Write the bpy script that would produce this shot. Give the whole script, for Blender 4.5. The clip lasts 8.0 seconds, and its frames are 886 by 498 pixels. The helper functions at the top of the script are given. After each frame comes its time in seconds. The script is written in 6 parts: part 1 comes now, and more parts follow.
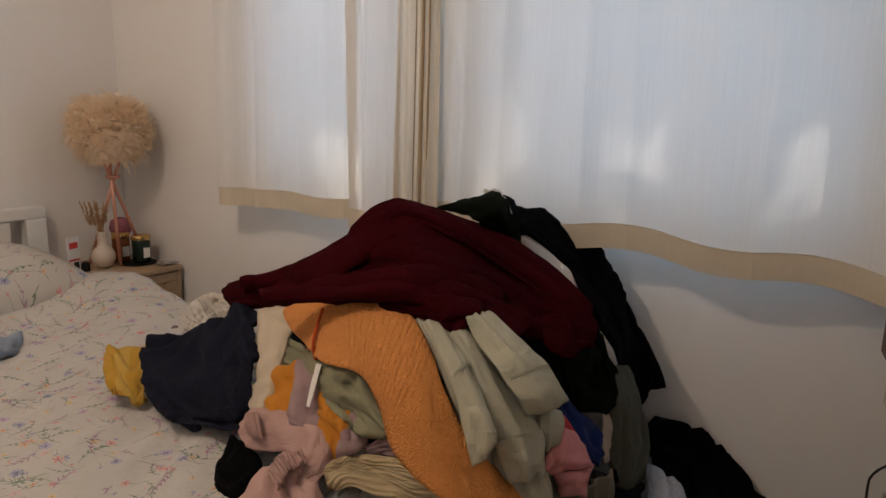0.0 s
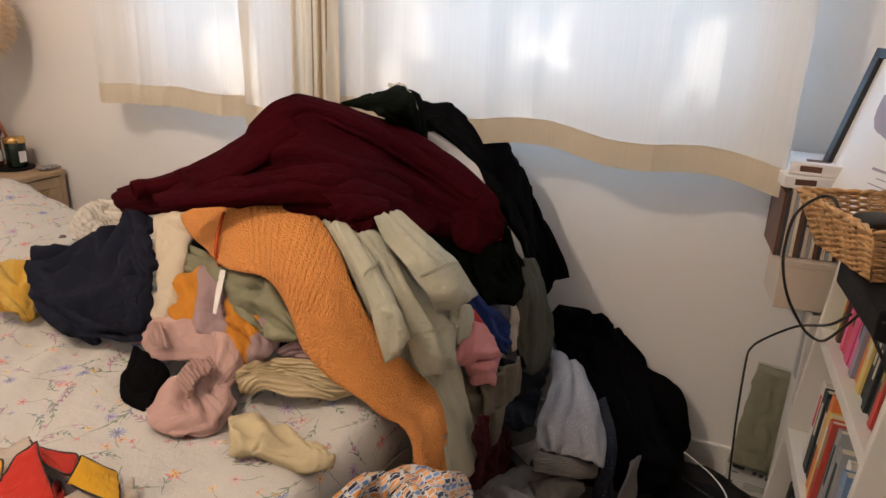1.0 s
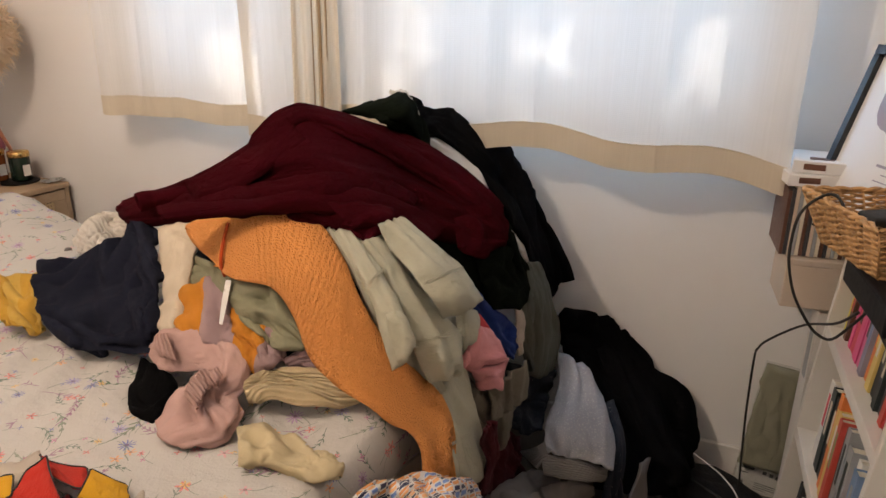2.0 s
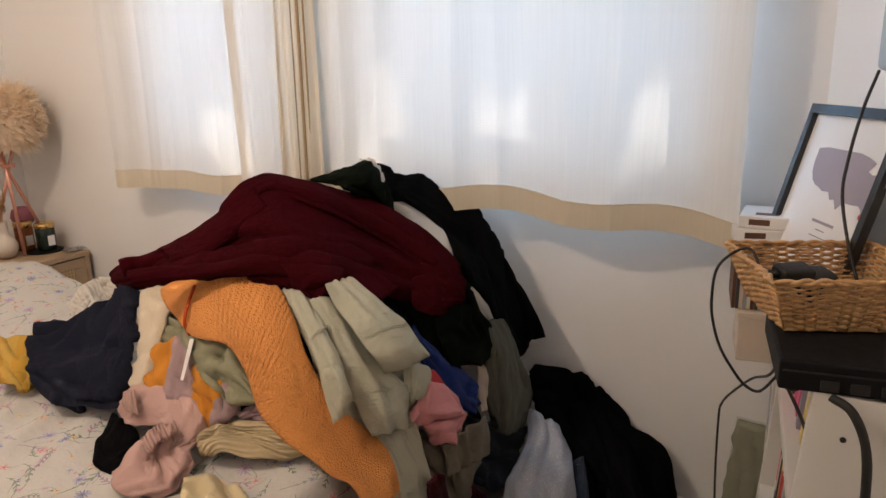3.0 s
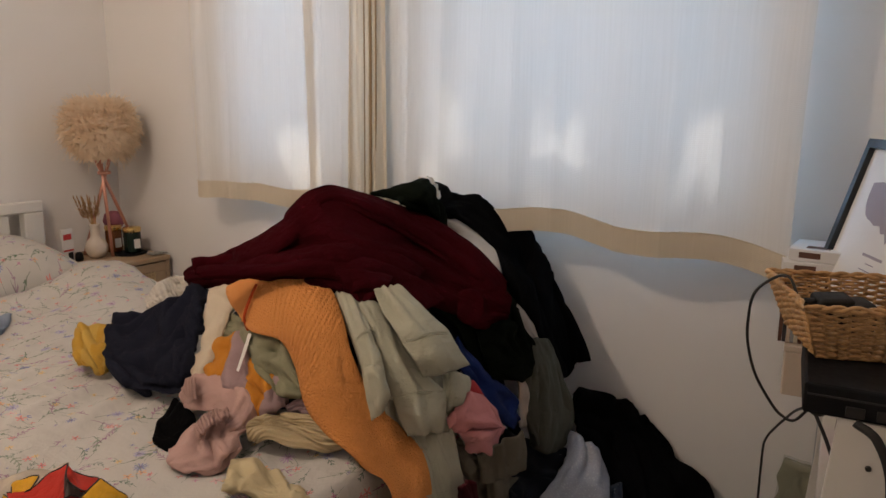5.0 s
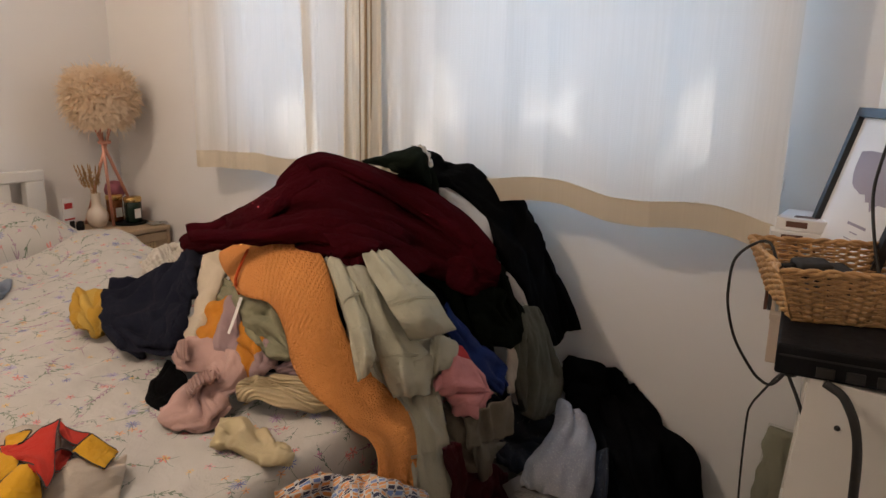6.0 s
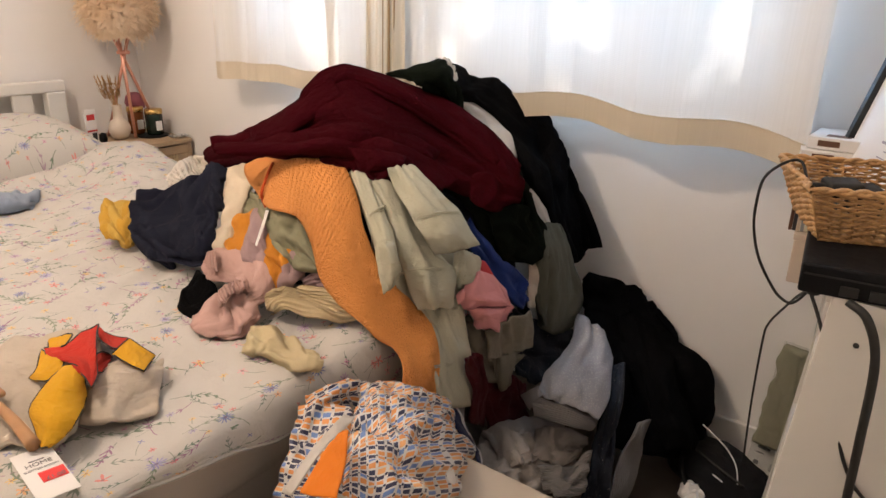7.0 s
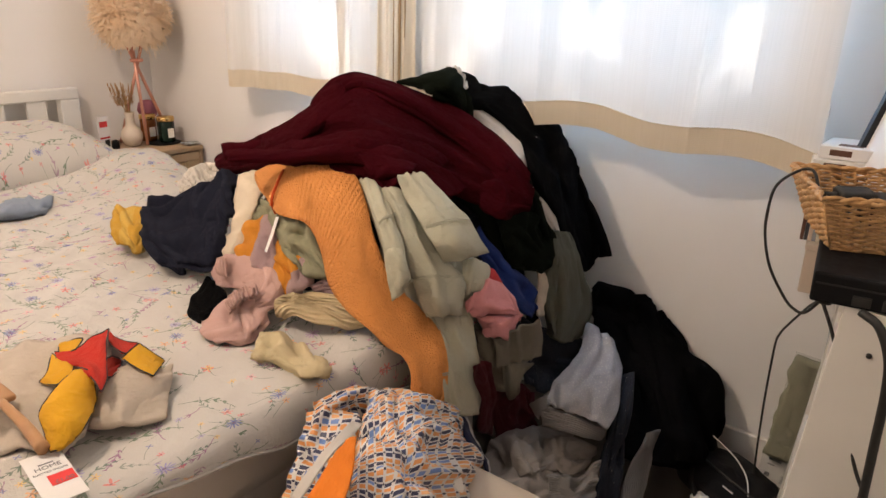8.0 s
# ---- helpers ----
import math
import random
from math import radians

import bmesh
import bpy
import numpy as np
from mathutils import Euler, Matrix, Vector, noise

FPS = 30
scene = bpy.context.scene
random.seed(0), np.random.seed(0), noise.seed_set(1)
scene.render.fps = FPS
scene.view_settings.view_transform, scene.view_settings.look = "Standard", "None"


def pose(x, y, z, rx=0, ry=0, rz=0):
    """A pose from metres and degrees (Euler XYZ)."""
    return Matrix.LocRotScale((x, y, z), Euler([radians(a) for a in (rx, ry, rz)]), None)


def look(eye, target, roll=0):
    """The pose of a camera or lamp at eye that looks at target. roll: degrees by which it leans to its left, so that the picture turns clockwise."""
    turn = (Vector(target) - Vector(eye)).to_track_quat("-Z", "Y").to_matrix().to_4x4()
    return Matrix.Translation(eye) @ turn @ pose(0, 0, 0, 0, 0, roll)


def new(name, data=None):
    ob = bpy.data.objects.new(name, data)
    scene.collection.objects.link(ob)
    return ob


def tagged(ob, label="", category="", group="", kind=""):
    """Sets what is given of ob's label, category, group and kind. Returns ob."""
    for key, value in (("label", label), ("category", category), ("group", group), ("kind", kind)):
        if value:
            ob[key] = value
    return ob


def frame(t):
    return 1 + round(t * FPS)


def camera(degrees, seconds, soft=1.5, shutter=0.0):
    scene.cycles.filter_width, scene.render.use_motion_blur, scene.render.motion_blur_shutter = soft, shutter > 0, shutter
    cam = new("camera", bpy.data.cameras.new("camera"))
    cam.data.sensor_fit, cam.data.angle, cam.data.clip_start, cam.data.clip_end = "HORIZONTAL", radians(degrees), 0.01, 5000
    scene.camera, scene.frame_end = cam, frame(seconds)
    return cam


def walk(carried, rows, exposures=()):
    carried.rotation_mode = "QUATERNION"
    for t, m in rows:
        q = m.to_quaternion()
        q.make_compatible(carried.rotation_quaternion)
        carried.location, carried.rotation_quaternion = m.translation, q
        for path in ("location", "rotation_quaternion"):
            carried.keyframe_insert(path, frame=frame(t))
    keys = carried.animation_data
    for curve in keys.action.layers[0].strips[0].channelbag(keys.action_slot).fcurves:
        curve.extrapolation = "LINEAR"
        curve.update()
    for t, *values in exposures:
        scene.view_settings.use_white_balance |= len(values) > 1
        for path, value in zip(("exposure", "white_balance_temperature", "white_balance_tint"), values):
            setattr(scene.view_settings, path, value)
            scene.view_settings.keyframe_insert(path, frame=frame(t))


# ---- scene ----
cam = camera(65.5, 8.0)
PATH = [
    (0, (0.499, -1.74, 1.172), (-0.552, -0.083, 0.781), 1.3),
    (0.5, (0.499, -1.724, 1.17), (-0.413, -0.043, 0.584), 0.9),
    (1, (0.489, -1.722, 1.171), (-0.284, -0.005, 0.498), 1.8),
    (1.2, (0.473, -1.73, 1.195), (-0.253, 0.004, 0.511), 2.2),
    (2.3, (0.51, -1.708, 1.171), (-0.305, 0.0, 0.523), -0.3),
    (2.5, (0.548, -1.697, 1.177), (-0.279, 0.014, 0.554), -0.9),
    (3, (0.688, -1.697, 1.187), (-0.239, 0.006, 0.698), -1.5),
    (3.5, (0.762, -1.716, 1.194), (-0.282, -0.069, 0.751), -0.6),
    (4, (0.76, -1.744, 1.18), (-0.339, -0.118, 0.793), 0.4),
    (4.5, (0.756, -1.739, 1.174), (-0.356, -0.124, 0.781), 0.4),
    (5.8, (0.802, -1.719, 1.145), (-0.317, -0.115, 0.727), 0.8),
    (6, (0.808, -1.721, 1.143), (-0.314, -0.131, 0.683), 0.8),
    (6.5, (0.803, -1.727, 1.137), (-0.334, -0.2, 0.524), 0.8),
    (7, (0.801, -1.737, 1.141), (-0.317, -0.229, 0.451), 1.2),
    (7.5, (0.802, -1.741, 1.143), (-0.326, -0.238, 0.456), 1.2),
    (8, (0.801, -1.738, 1.138), (-0.343, -0.239, 0.472), 1.3),
]

EXPOSURES = [(0, -0.76), (0.5, -0.33), (1.0, 0.12), (2.5, 0.12), (3.0, 0.0), (3.5, -0.33), (4.0, -0.52), (4.7, -0.54),
             (6.0, -0.31), (6.5, 0.20), (7.0, 0.4), (8.0, 0.4)]
walk(cam, [(t, look(eye, target, roll)) for t, eye, target, roll in PATH], EXPOSURES)

# ---- light ----
world = bpy.data.worlds.new("sky")
scene.world = world
world.use_nodes = True
wn = world.node_tree
sky = wn.nodes.new("ShaderNodeTexSky")
sky.sky_type, sky.sun_disc = "NISHITA", False
sky.sun_elevation, sky.sun_rotation = radians(36), radians(13)
wn.nodes["Background"].inputs[1].default_value = 0.05
wn.links.new(sky.outputs[0], wn.nodes["Background"].inputs[0])


def lamp(name, kind, m, energy, colour, **more):
    data = bpy.data.lights.new(name, kind)
    data.energy, data.color = energy, colour
    for key, value in more.items():
        setattr(data, key, value)
    ob = new(name, data)
    ob.matrix_world = m
    return ob


# the ceiling bulb over the bed, and the daylight that stands in each window
lamp("ceiling_bulb", "POINT", pose(-0.82, -1.72, 2.29), 43.5, (1.0, 0.80, 0.64), shadow_soft_size=0.05)
for name, wx, ww in (("daylight_west", -1.015, 0.59), ("daylight_east", 0.025, 0.93)):
    lamp(name, "AREA", pose(wx, 0.22, 1.52, -90, 0, 0), 14.8 * ww, (0.42, 0.66, 1.0), shape="RECTANGLE", size=ww, size_y=1.1)
lamp("sun", "SUN", look((0.9, 4.0, 4.2), (0, 0, 1.2)), 5.0, (1.0, 0.94, 0.85), angle=radians(0.6))


# ---- materials ----
class Nodes:
    """Short names for the nodes of one material."""

    def __init__(self, name):
        self.m = bpy.data.materials.new(name)
        self.m.use_nodes = True
        self.t = self.m.node_tree
        self.bsdf = self.t.nodes["Principled BSDF"]
        self.out = self.t.nodes["Material Output"]

    def put(self, socket, value):
        if value is None:
            return
        if isinstance(value, bpy.types.NodeSocket):
            self.t.links.new(value, socket)
        else:
            socket.default_value = value

    def node(self, kind, **inputs):
        n = self.t.nodes.new("ShaderNode" + kind)
        for key, value in inputs.items():
            self.put(n.inputs[key], value)
        return n

    def math(self, op, a, b=None, c=None):
        n = self.t.nodes.new("ShaderNodeMath")
        n.operation = op
        for k, value in enumerate((a, b, c)):
            self.put(n.inputs[k], value)
        return n.outputs[0]

    def vec(self, op, a, b=None):
        n = self.t.nodes.new("ShaderNodeVectorMath")
        n.operation = op
        self.put(n.inputs[0], a)
        if b is not None:
            self.put(n.inputs[3 if op == "SCALE" else 1], b)
        return n.outputs[0]

    def xyz(self, v):
        n = self.node("SeparateXYZ", Vector=v)
        return n.outputs[0], n.outputs[1], n.outputs[2]

    def join(self, x, y, z=0.0):
        return self.node("CombineXYZ", X=x, Y=y, Z=z).outputs[0]

    def mix(self, fac, a, b, blend="MIX"):
        n = self.t.nodes.new("ShaderNodeMix")
        n.data_type, n.blend_type = "RGBA", blend
        self.put(n.inputs[0], fac)
        self.put(n.inputs[6], a)
        self.put(n.inputs[7], b)
        return n.outputs[2]

    def ramp(self, fac, stops, constant=False):
        n = self.node("ValToRGB", Fac=fac)
        n.color_ramp.interpolation = "CONSTANT" if constant else "LINEAR"
        e = n.color_ramp.elements
        while len(e) < len(stops):
            e.new(0.5)
        for el, (p, c) in zip(e, stops):
            el.position, el.color = p, (*c, 1) if len(c) == 3 else c
        return n.outputs[0]

    def noise(self, v, scale, detail=3.0, rough=0.55):
        n = self.node("TexNoise", Vector=v, Scale=scale, Detail=detail, Roughness=rough)
        return n.outputs[0]

    def coords(self, kind="Object"):
        return self.node("TexCoord").outputs[kind]

    def bump(self, height, strength=0.3, distance=0.003):
        n = self.node("Bump", Height=height, Strength=strength, Distance=distance)
        return n.outputs[0]

    def set(self, **inputs):
        for key, value in inputs.items():
            self.put(self.bsdf.inputs[key.replace("_", " ")], value)
        return self.m


def rgb(c, k=1.0):
    return (c[0] * k, c[1] * k, c[2] * k, 1)


def plain(name, colour, rough=0.6, metal=0.0, var=0.15, coarse=6.0, fine=90.0, bump=0.15, uv=False, depth=0.002):
    """A paint, wood, plastic or card surface with two scales of variation."""
    n = Nodes(name)
    v = n.coords("UV" if uv else "Object")
    big, small = n.noise(v, coarse), n.noise(v, fine, 2.0)
    mixed = n.mix(big, rgb(colour, 1 - var), rgb(colour, 1 + var))
    mixed = n.mix(n.math("MULTIPLY", small, 0.35), mixed, rgb(colour, 1 - 0.6 * var))
    r = n.math("MULTIPLY_ADD", small, 0.2, rough - 0.1)
    return n.set(Base_Color=mixed, Roughness=r, Metallic=metal, Normal=n.bump(small, bump, depth))


def cloth(name, colour, weave=260.0, bump=0.35, var=0.14, rough=0.95, sheen=0.04, fleck=0.0, rib=0.0, rib_axis=0, kind="weave", gloss=0.2, second=None, bands=0.0, band_axis=1, wrinkle=0.0022):
    """A fabric: colour with wash and wear, woven, ribbed or curled relief whose hollows are shaded in the colour;
    second and bands give stripes. UVs are in metres.
    """
    n = Nodes(name)
    uv = n.coords("UV")
    u, v, _ = n.xyz(uv)
    big, mid = n.noise(uv, 9.0), n.noise(uv, 45.0, 4.0)
    base = rgb(colour)
    if second is not None:
        along = (u, v)[band_axis]
        wave = n.math("FRACT", n.math("MULTIPLY_ADD", along, bands, n.math("MULTIPLY", big, 0.10)))
        base = n.mix(n.math("GREATER_THAN", wave, 0.5), base, rgb(second))
    c = n.mix(big, n.mix(1.0, base, (1 - var, 1 - var, 1 - var, 1), "MULTIPLY"), base)
    c = n.mix(n.math("MULTIPLY", mid, 0.4), c, n.mix(1.0, base, (1 - 1.6 * var, 1 - 1.6 * var, 1 - 1.6 * var, 1), "MULTIPLY"))
    if kind == "curl":
        cells = n.node("TexVoronoi", Vector=uv, Scale=weave)
        height = n.math("SUBTRACT", 1.0, cells.outputs[0])
        height = n.math("ADD", height, n.math("MULTIPLY", n.noise(uv, weave * 0.5, 3.0), 0.8))
        # shade between the curls is put into the colour
        c = n.mix(n.math("MULTIPLY", cells.outputs[0], 0.28), c, n.mix(1.0, base, (0.74, 0.68, 0.62, 1), "MULTIPLY"))
        distance = 0.006
    else:
        a = n.math("SINE", n.math("MULTIPLY", u, weave * 6.28))
        b = n.math("SINE", n.math("MULTIPLY", v, weave * 6.28))
        height = n.math("ADD", n.math("MULTIPLY", n.math("MULTIPLY", a, b), 0.3), n.math("MULTIPLY", n.noise(uv, 120.0, 5.0, 0.7), 0.9))
        distance = 0.0025
    soft = n.noise(n.vec("MULTIPLY", uv, (1.0, 0.55, 1.0)), 26.0, 4.0, 0.55)
    crumple = n.math("ABSOLUTE", n.math("MULTIPLY_ADD", soft, 2.0, -1.0))
    crumple = n.math("POWER", n.math("SUBTRACT", 1.0, crumple), 3.0)
    if rib and kind == "curl":
        line = n.math("ADD", n.math("MULTIPLY", v, rib * 6.28), n.math("MULTIPLY", n.noise(uv, 9.0), 3.5))
        near = n.math("MULTIPLY", n.math("MULTIPLY", n.math("LESS_THAN", v, 0.34), n.math("GREATER_THAN", v, 0.14)), n.math("SINE", line))
        height = n.math("ADD", height, n.math("MULTIPLY", near, 0.28))
        # furrows of the ribbed stretch are shaded in the colour too
        c = n.mix(n.math("MULTIPLY", n.math("MAXIMUM", n.math("MULTIPLY", near, -1.0), 0.0), 0.12), c, n.mix(1.0, base, (0.75, 0.64, 0.55, 1), "MULTIPLY"))
    elif rib:
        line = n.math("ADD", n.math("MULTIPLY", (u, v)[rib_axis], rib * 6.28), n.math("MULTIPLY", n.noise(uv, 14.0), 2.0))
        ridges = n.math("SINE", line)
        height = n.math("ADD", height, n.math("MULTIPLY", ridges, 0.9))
        # grooves between ribs get their shade as a darker colour
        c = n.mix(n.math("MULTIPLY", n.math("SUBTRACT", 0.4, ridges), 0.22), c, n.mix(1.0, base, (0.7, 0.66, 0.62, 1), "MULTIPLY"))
        distance = 0.004
    if fleck:
        spots = n.math("GREATER_THAN", n.noise(uv, 300.0, 1.0), 1 - fleck)
        c = n.mix(n.math("MULTIPLY", spots, 0.6), c, (0.8, 0.78, 0.74, 1))
    return n.set(Base_Color=c, Roughness=rough, Normal=n.bump(n.math("MULTIPLY_ADD", crumple, wrinkle, n.math("MULTIPLY", height, bump * distance)), 1.0, 1.0), **{"Sheen_Weight": sheen, "Specular_IOR_Level": gloss})


def floral():
    """White cotton printed with scattered meadow flowers on thin stems, and leaf sprigs."""
    n = Nodes("floral_cotton")
    uv = n.coords("UV")
    base = n.mix(n.noise(uv, 7.0), (0.535, 0.51, 0.475, 1), (0.595, 0.57, 0.53, 1))
    warp = n.node("TexNoise", Vector=uv, Scale=30.0, Detail=2.0).outputs[1]
    wob = n.vec("ADD", uv, n.vec("SCALE", n.vec("SUBTRACT", warp, (0.5, 0.5, 0.5)), 0.010))

    def cell(scale, shift, spread=6.28):
        p = n.vec("ADD", n.vec("SCALE", wob, scale), (shift, shift * 1.7, 0))
        p = n.vec("MULTIPLY", p, (1, 1, 0))
        vor = n.node("TexVoronoi", Vector=p, Scale=1.0, Randomness=0.8)
        d = n.vec("SUBTRACT", p, vor.outputs[2])
        cr, cg, cb = n.xyz(vor.outputs[1])
        x, y, _ = n.xyz(d)
        turn = n.math("MULTIPLY_ADD", cb, spread, 1.57 - spread / 2)
        co, si = n.math("COSINE", turn), n.math("SINE", turn)
        lx = n.math("SUBTRACT", n.math("MULTIPLY", x, co), n.math("MULTIPLY", y, si))
        ly = n.math("ADD", n.math("MULTIPLY", x, si), n.math("MULTIPLY", y, co))
        return lx, ly, cr, cg

    c = base
    # feathery leaf sprigs: a bowed stem with slanted leaflets
    for scale, shift, green, freq, wide in ((8.5, 3.1, (0.10, 0.17, 0.10), 46.0, 0.22), (7.0, 8.7, (0.17, 0.23, 0.15), 60.0, 0.20), (9.0, 14.2, (0.30, 0.13, 0.25), 56.0, 0.24), (12.0, 61.0, (0.13, 0.19, 0.15), 44.0, 0.24)):
        lx, ly, cr, cg = cell(scale, shift)
        lx = n.math("ADD", lx, n.math("MULTIPLY", n.math("MULTIPLY", ly, ly), 0.8))
        ax, ay = n.math("ABSOLUTE", lx), n.math("ABSOLUTE", ly)
        taper = n.math("MULTIPLY", n.math("SUBTRACT", 0.34, ay), wide)
        slant = n.math("GREATER_THAN", n.math("SINE", n.math("SUBTRACT", n.math("MULTIPLY", ly, freq), n.math("MULTIPLY", ax, freq * 1.2))), 0.42)
        body = n.math("MULTIPLY", slant, n.math("LESS_THAN", ax, taper))
        stem = n.math("MULTIPLY", n.math("LESS_THAN", ax, 0.008), n.math("LESS_THAN", ay, 0.42))
        mask = n.math("MULTIPLY", n.math("MAXIMUM", body, stem), n.math("GREATER_THAN", cg, 0.50))
        c = n.mix(n.math("MULTIPLY", mask, n.math("MULTIPLY_ADD", cr, 0.3, 0.62)), c, (*green, 1))
    # blooms with thin petals, each on a bowed stem
    kinds = ((9.5, 21.3, 11.0, 0.17, 0.36), (11.5, 31.9, 5.0, 0.14, 0.45), (14.0, 47.7, 6.0, 0.12, 0.40), (16.0, 77.7, 4.0, 0.10, 0.45))
    tints = ([(0.0, (0.13, 0.17, 0.46)), (0.5, (0.30, 0.28, 0.60)), (0.8, (0.44, 0.26, 0.50))],
             [(0.0, (0.74, 0.22, 0.20)), (0.35, (0.74, 0.42, 0.44)), (0.7, (0.80, 0.42, 0.20))],
             [(0.0, (0.78, 0.52, 0.16)), (0.4, (0.74, 0.16, 0.18)), (0.7, (0.36, 0.32, 0.55))],
             [(0.0, (0.66, 0.22, 0.20)), (0.4, (0.22, 0.26, 0.50)), (0.7, (0.60, 0.22, 0.40))])
    for (scale, shift, petals, size, gap), tint in zip(kinds, tints):
        lx, ly, cr, cg = cell(scale, shift)
        r = n.math("SQRT", n.math("ADD", n.math("MULTIPLY", lx, lx), n.math("MULTIPLY", ly, ly)))
        keep = n.math("GREATER_THAN", cg, gap)
        bow = n.math("SUBTRACT", lx, n.math("MULTIPLY", n.math("MULTIPLY", ly, ly), 0.7))
        stem = n.math("MULTIPLY", n.math("LESS_THAN", n.math("ABSOLUTE", bow), 0.010), n.math("MULTIPLY", n.math("GREATER_THAN", ly, 0.0), n.math("LESS_THAN", ly, 0.48)))
        c = n.mix(n.math("MULTIPLY", n.math("MULTIPLY", stem, keep), 0.6), c, (0.16, 0.22, 0.16, 1))
        a = n.math("ARCTAN2", ly, lx)
        lobe_ = n.math("MULTIPLY_ADD", n.math("COSINE", n.math("MULTIPLY", a, petals)), 0.42, 0.58)
        mask = n.math("LESS_THAN", r, n.math("MULTIPLY", lobe_, n.math("MULTIPLY", n.math("MULTIPLY_ADD", cg, 0.5, 0.5), size)))
        c = n.mix(n.math("MULTIPLY", n.math("MULTIPLY", mask, keep), 0.85), c, n.ramp(cr, tint, True))
        heart = n.math("MULTIPLY", n.math("LESS_THAN", r, size * 0.2), keep)
        c = n.mix(n.math("MULTIPLY", heart, 0.6), c, (0.22, 0.12, 0.14, 1))
    fine = n.noise(uv, 400.0, 2.0)
    crease = n.noise(uv, 16.0, 5.0, 0.6)
    return n.set(Base_Color=c, Roughness=0.9, Normal=n.bump(n.math("MULTIPLY_ADD", fine, 0.15, crease), 0.8, 0.010), Sheen_Weight=0.05)


def bag_print():
    """White plastic weave printed with short orange, navy and blue bars."""
    n = Nodes("bar_print")
    v, u, _ = n.xyz(n.coords("UV"))
    gu, gv = n.math("MULTIPLY", u, 34.0), n.math("MULTIPLY", v, 96.0)
    cu, cv = n.math("FLOOR", gu), n.math("FLOOR", gv)
    fu, fv = n.math("FRACT", gu), n.math("FRACT", gv)
    pick = n.node("TexWhiteNoise", Vector=n.join(cu, n.math("FLOOR", n.math("DIVIDE", cv, 1.0)), 0.0)).outputs[0]
    order = n.math("FRACT", n.math("ADD", n.math("MULTIPLY", cv, 0.3334), n.math("MULTIPLY", pick, 0.25)))
    tint = n.ramp(order, [(0.0, (0.72, 0.30, 0.09)), (0.36, (0.80, 0.42, 0.18)), (0.46, (0.03, 0.035, 0.09)), (0.80, (0.16, 0.27, 0.58))], True)
    bar = n.math("MULTIPLY", n.math("LESS_THAN", fu, 0.72), n.math("LESS_THAN", fv, 0.72))
    du, dv = n.math("SUBTRACT", fu, 0.85), n.math("SUBTRACT", n.math("FRACT", n.math("MULTIPLY", gv, 0.5)), 0.5)
    dot = n.math("LESS_THAN", n.math("ADD", n.math("MULTIPLY", n.math("MULTIPLY", du, du), 1.0), n.math("MULTIPLY", n.math("MULTIPLY", dv, dv), 0.9)), 0.012)
    c = n.mix(bar, (0.66, 0.645, 0.63, 1), tint)
    c = n.mix(dot, c, (0.04, 0.04, 0.08, 1))
    h = n.noise(n.coords("UV"), 40.0, 4.0)
    return n.set(Base_Color=c, Roughness=0.45, Normal=n.bump(h, 0.3, 0.004))


def sheer(name="sheer_curtain", low=(0.78, 0.74, 0.67), high=(0.87, 0.83, 0.77), through_share=0.20):
    n = Nodes(name)
    uv = n.coords("UV")
    u, v, _ = n.xyz(uv)
    thread = n.math("ADD", n.math("SINE", n.math("MULTIPLY", u, 1500.0)), n.math("SINE", n.math("MULTIPLY", v, 1500.0)))
    slub = n.noise(n.vec("MULTIPLY", uv, (160.0, 4.0, 1.0)), 1.0, 3.0)
    tone = n.mix(slub, (*low, 1), (*high, 1))
    d = n.node("BsdfDiffuse", Color=tone, Normal=n.bump(n.math("MULTIPLY_ADD", slub, 3.0, thread), 0.15, 0.001))
    t = n.node("BsdfTranslucent", Color=tone)
    m = n.node("MixShader", Fac=through_share)
    n.t.links.new(d.outputs[0], m.inputs[1])
    n.t.links.new(t.outputs[0], m.inputs[2])
    n.t.links.new(m.outputs[0], n.out.inputs[0])
    return n.m


def clear(name, tint=(1, 1, 1), rough=0.02):
    n = Nodes(name)
    return n.set(Base_Color=rgb(tint), Roughness=rough, Transmission_Weight=1.0, IOR=1.45)


WALL = plain("wall_paint", (0.87, 0.85, 0.83), 0.85, var=0.04, coarse=1.5, fine=220.0, bump=0.12)
TRIM = plain("gloss_white_trim", (0.80, 0.77, 0.73), 0.45, var=0.05)
CEIL = plain("ceiling_paint", (0.86, 0.85, 0.82), 0.9, var=0.03)
CARPET = plain("dark_carpet", (0.16, 0.135, 0.115), 0.95, var=0.3, coarse=12, fine=400, bump=0.8, depth=0.006)
FLORAL = floral()
SHEER = sheer()
# same cream cloth; its missing backlight and the warm lamp are put into beige
HEM = sheer("unlit_hem", (0.76, 0.67, 0.53), (0.84, 0.75, 0.61), 0.20)
SEAM = cloth("tan_seam", (0.48, 0.34, 0.20), 300, 0.3)
WHITEWOOD = plain("white_painted_wood", (0.80, 0.78, 0.74), 0.5, var=0.06, fine=60)
OAK = plain("pale_oak", (0.42, 0.30, 0.19), 0.55, var=0.25, coarse=14, fine=120)
CANE = plain("cane", (0.52, 0.38, 0.22), 0.6, var=0.2)
DARK = plain("shaded_hollow", (0.03, 0.022, 0.016), 0.9)
BLACKPLASTIC = plain("black_plastic", (0.006, 0.006, 0.007), 0.55, var=0.2, bump=0.05)
BLACKPLASTIC.node_tree.nodes["Principled BSDF"].inputs["Specular IOR Level"].default_value = 0.15
RUBBER = plain("black_rubber", (0.015, 0.014, 0.013), 0.55)
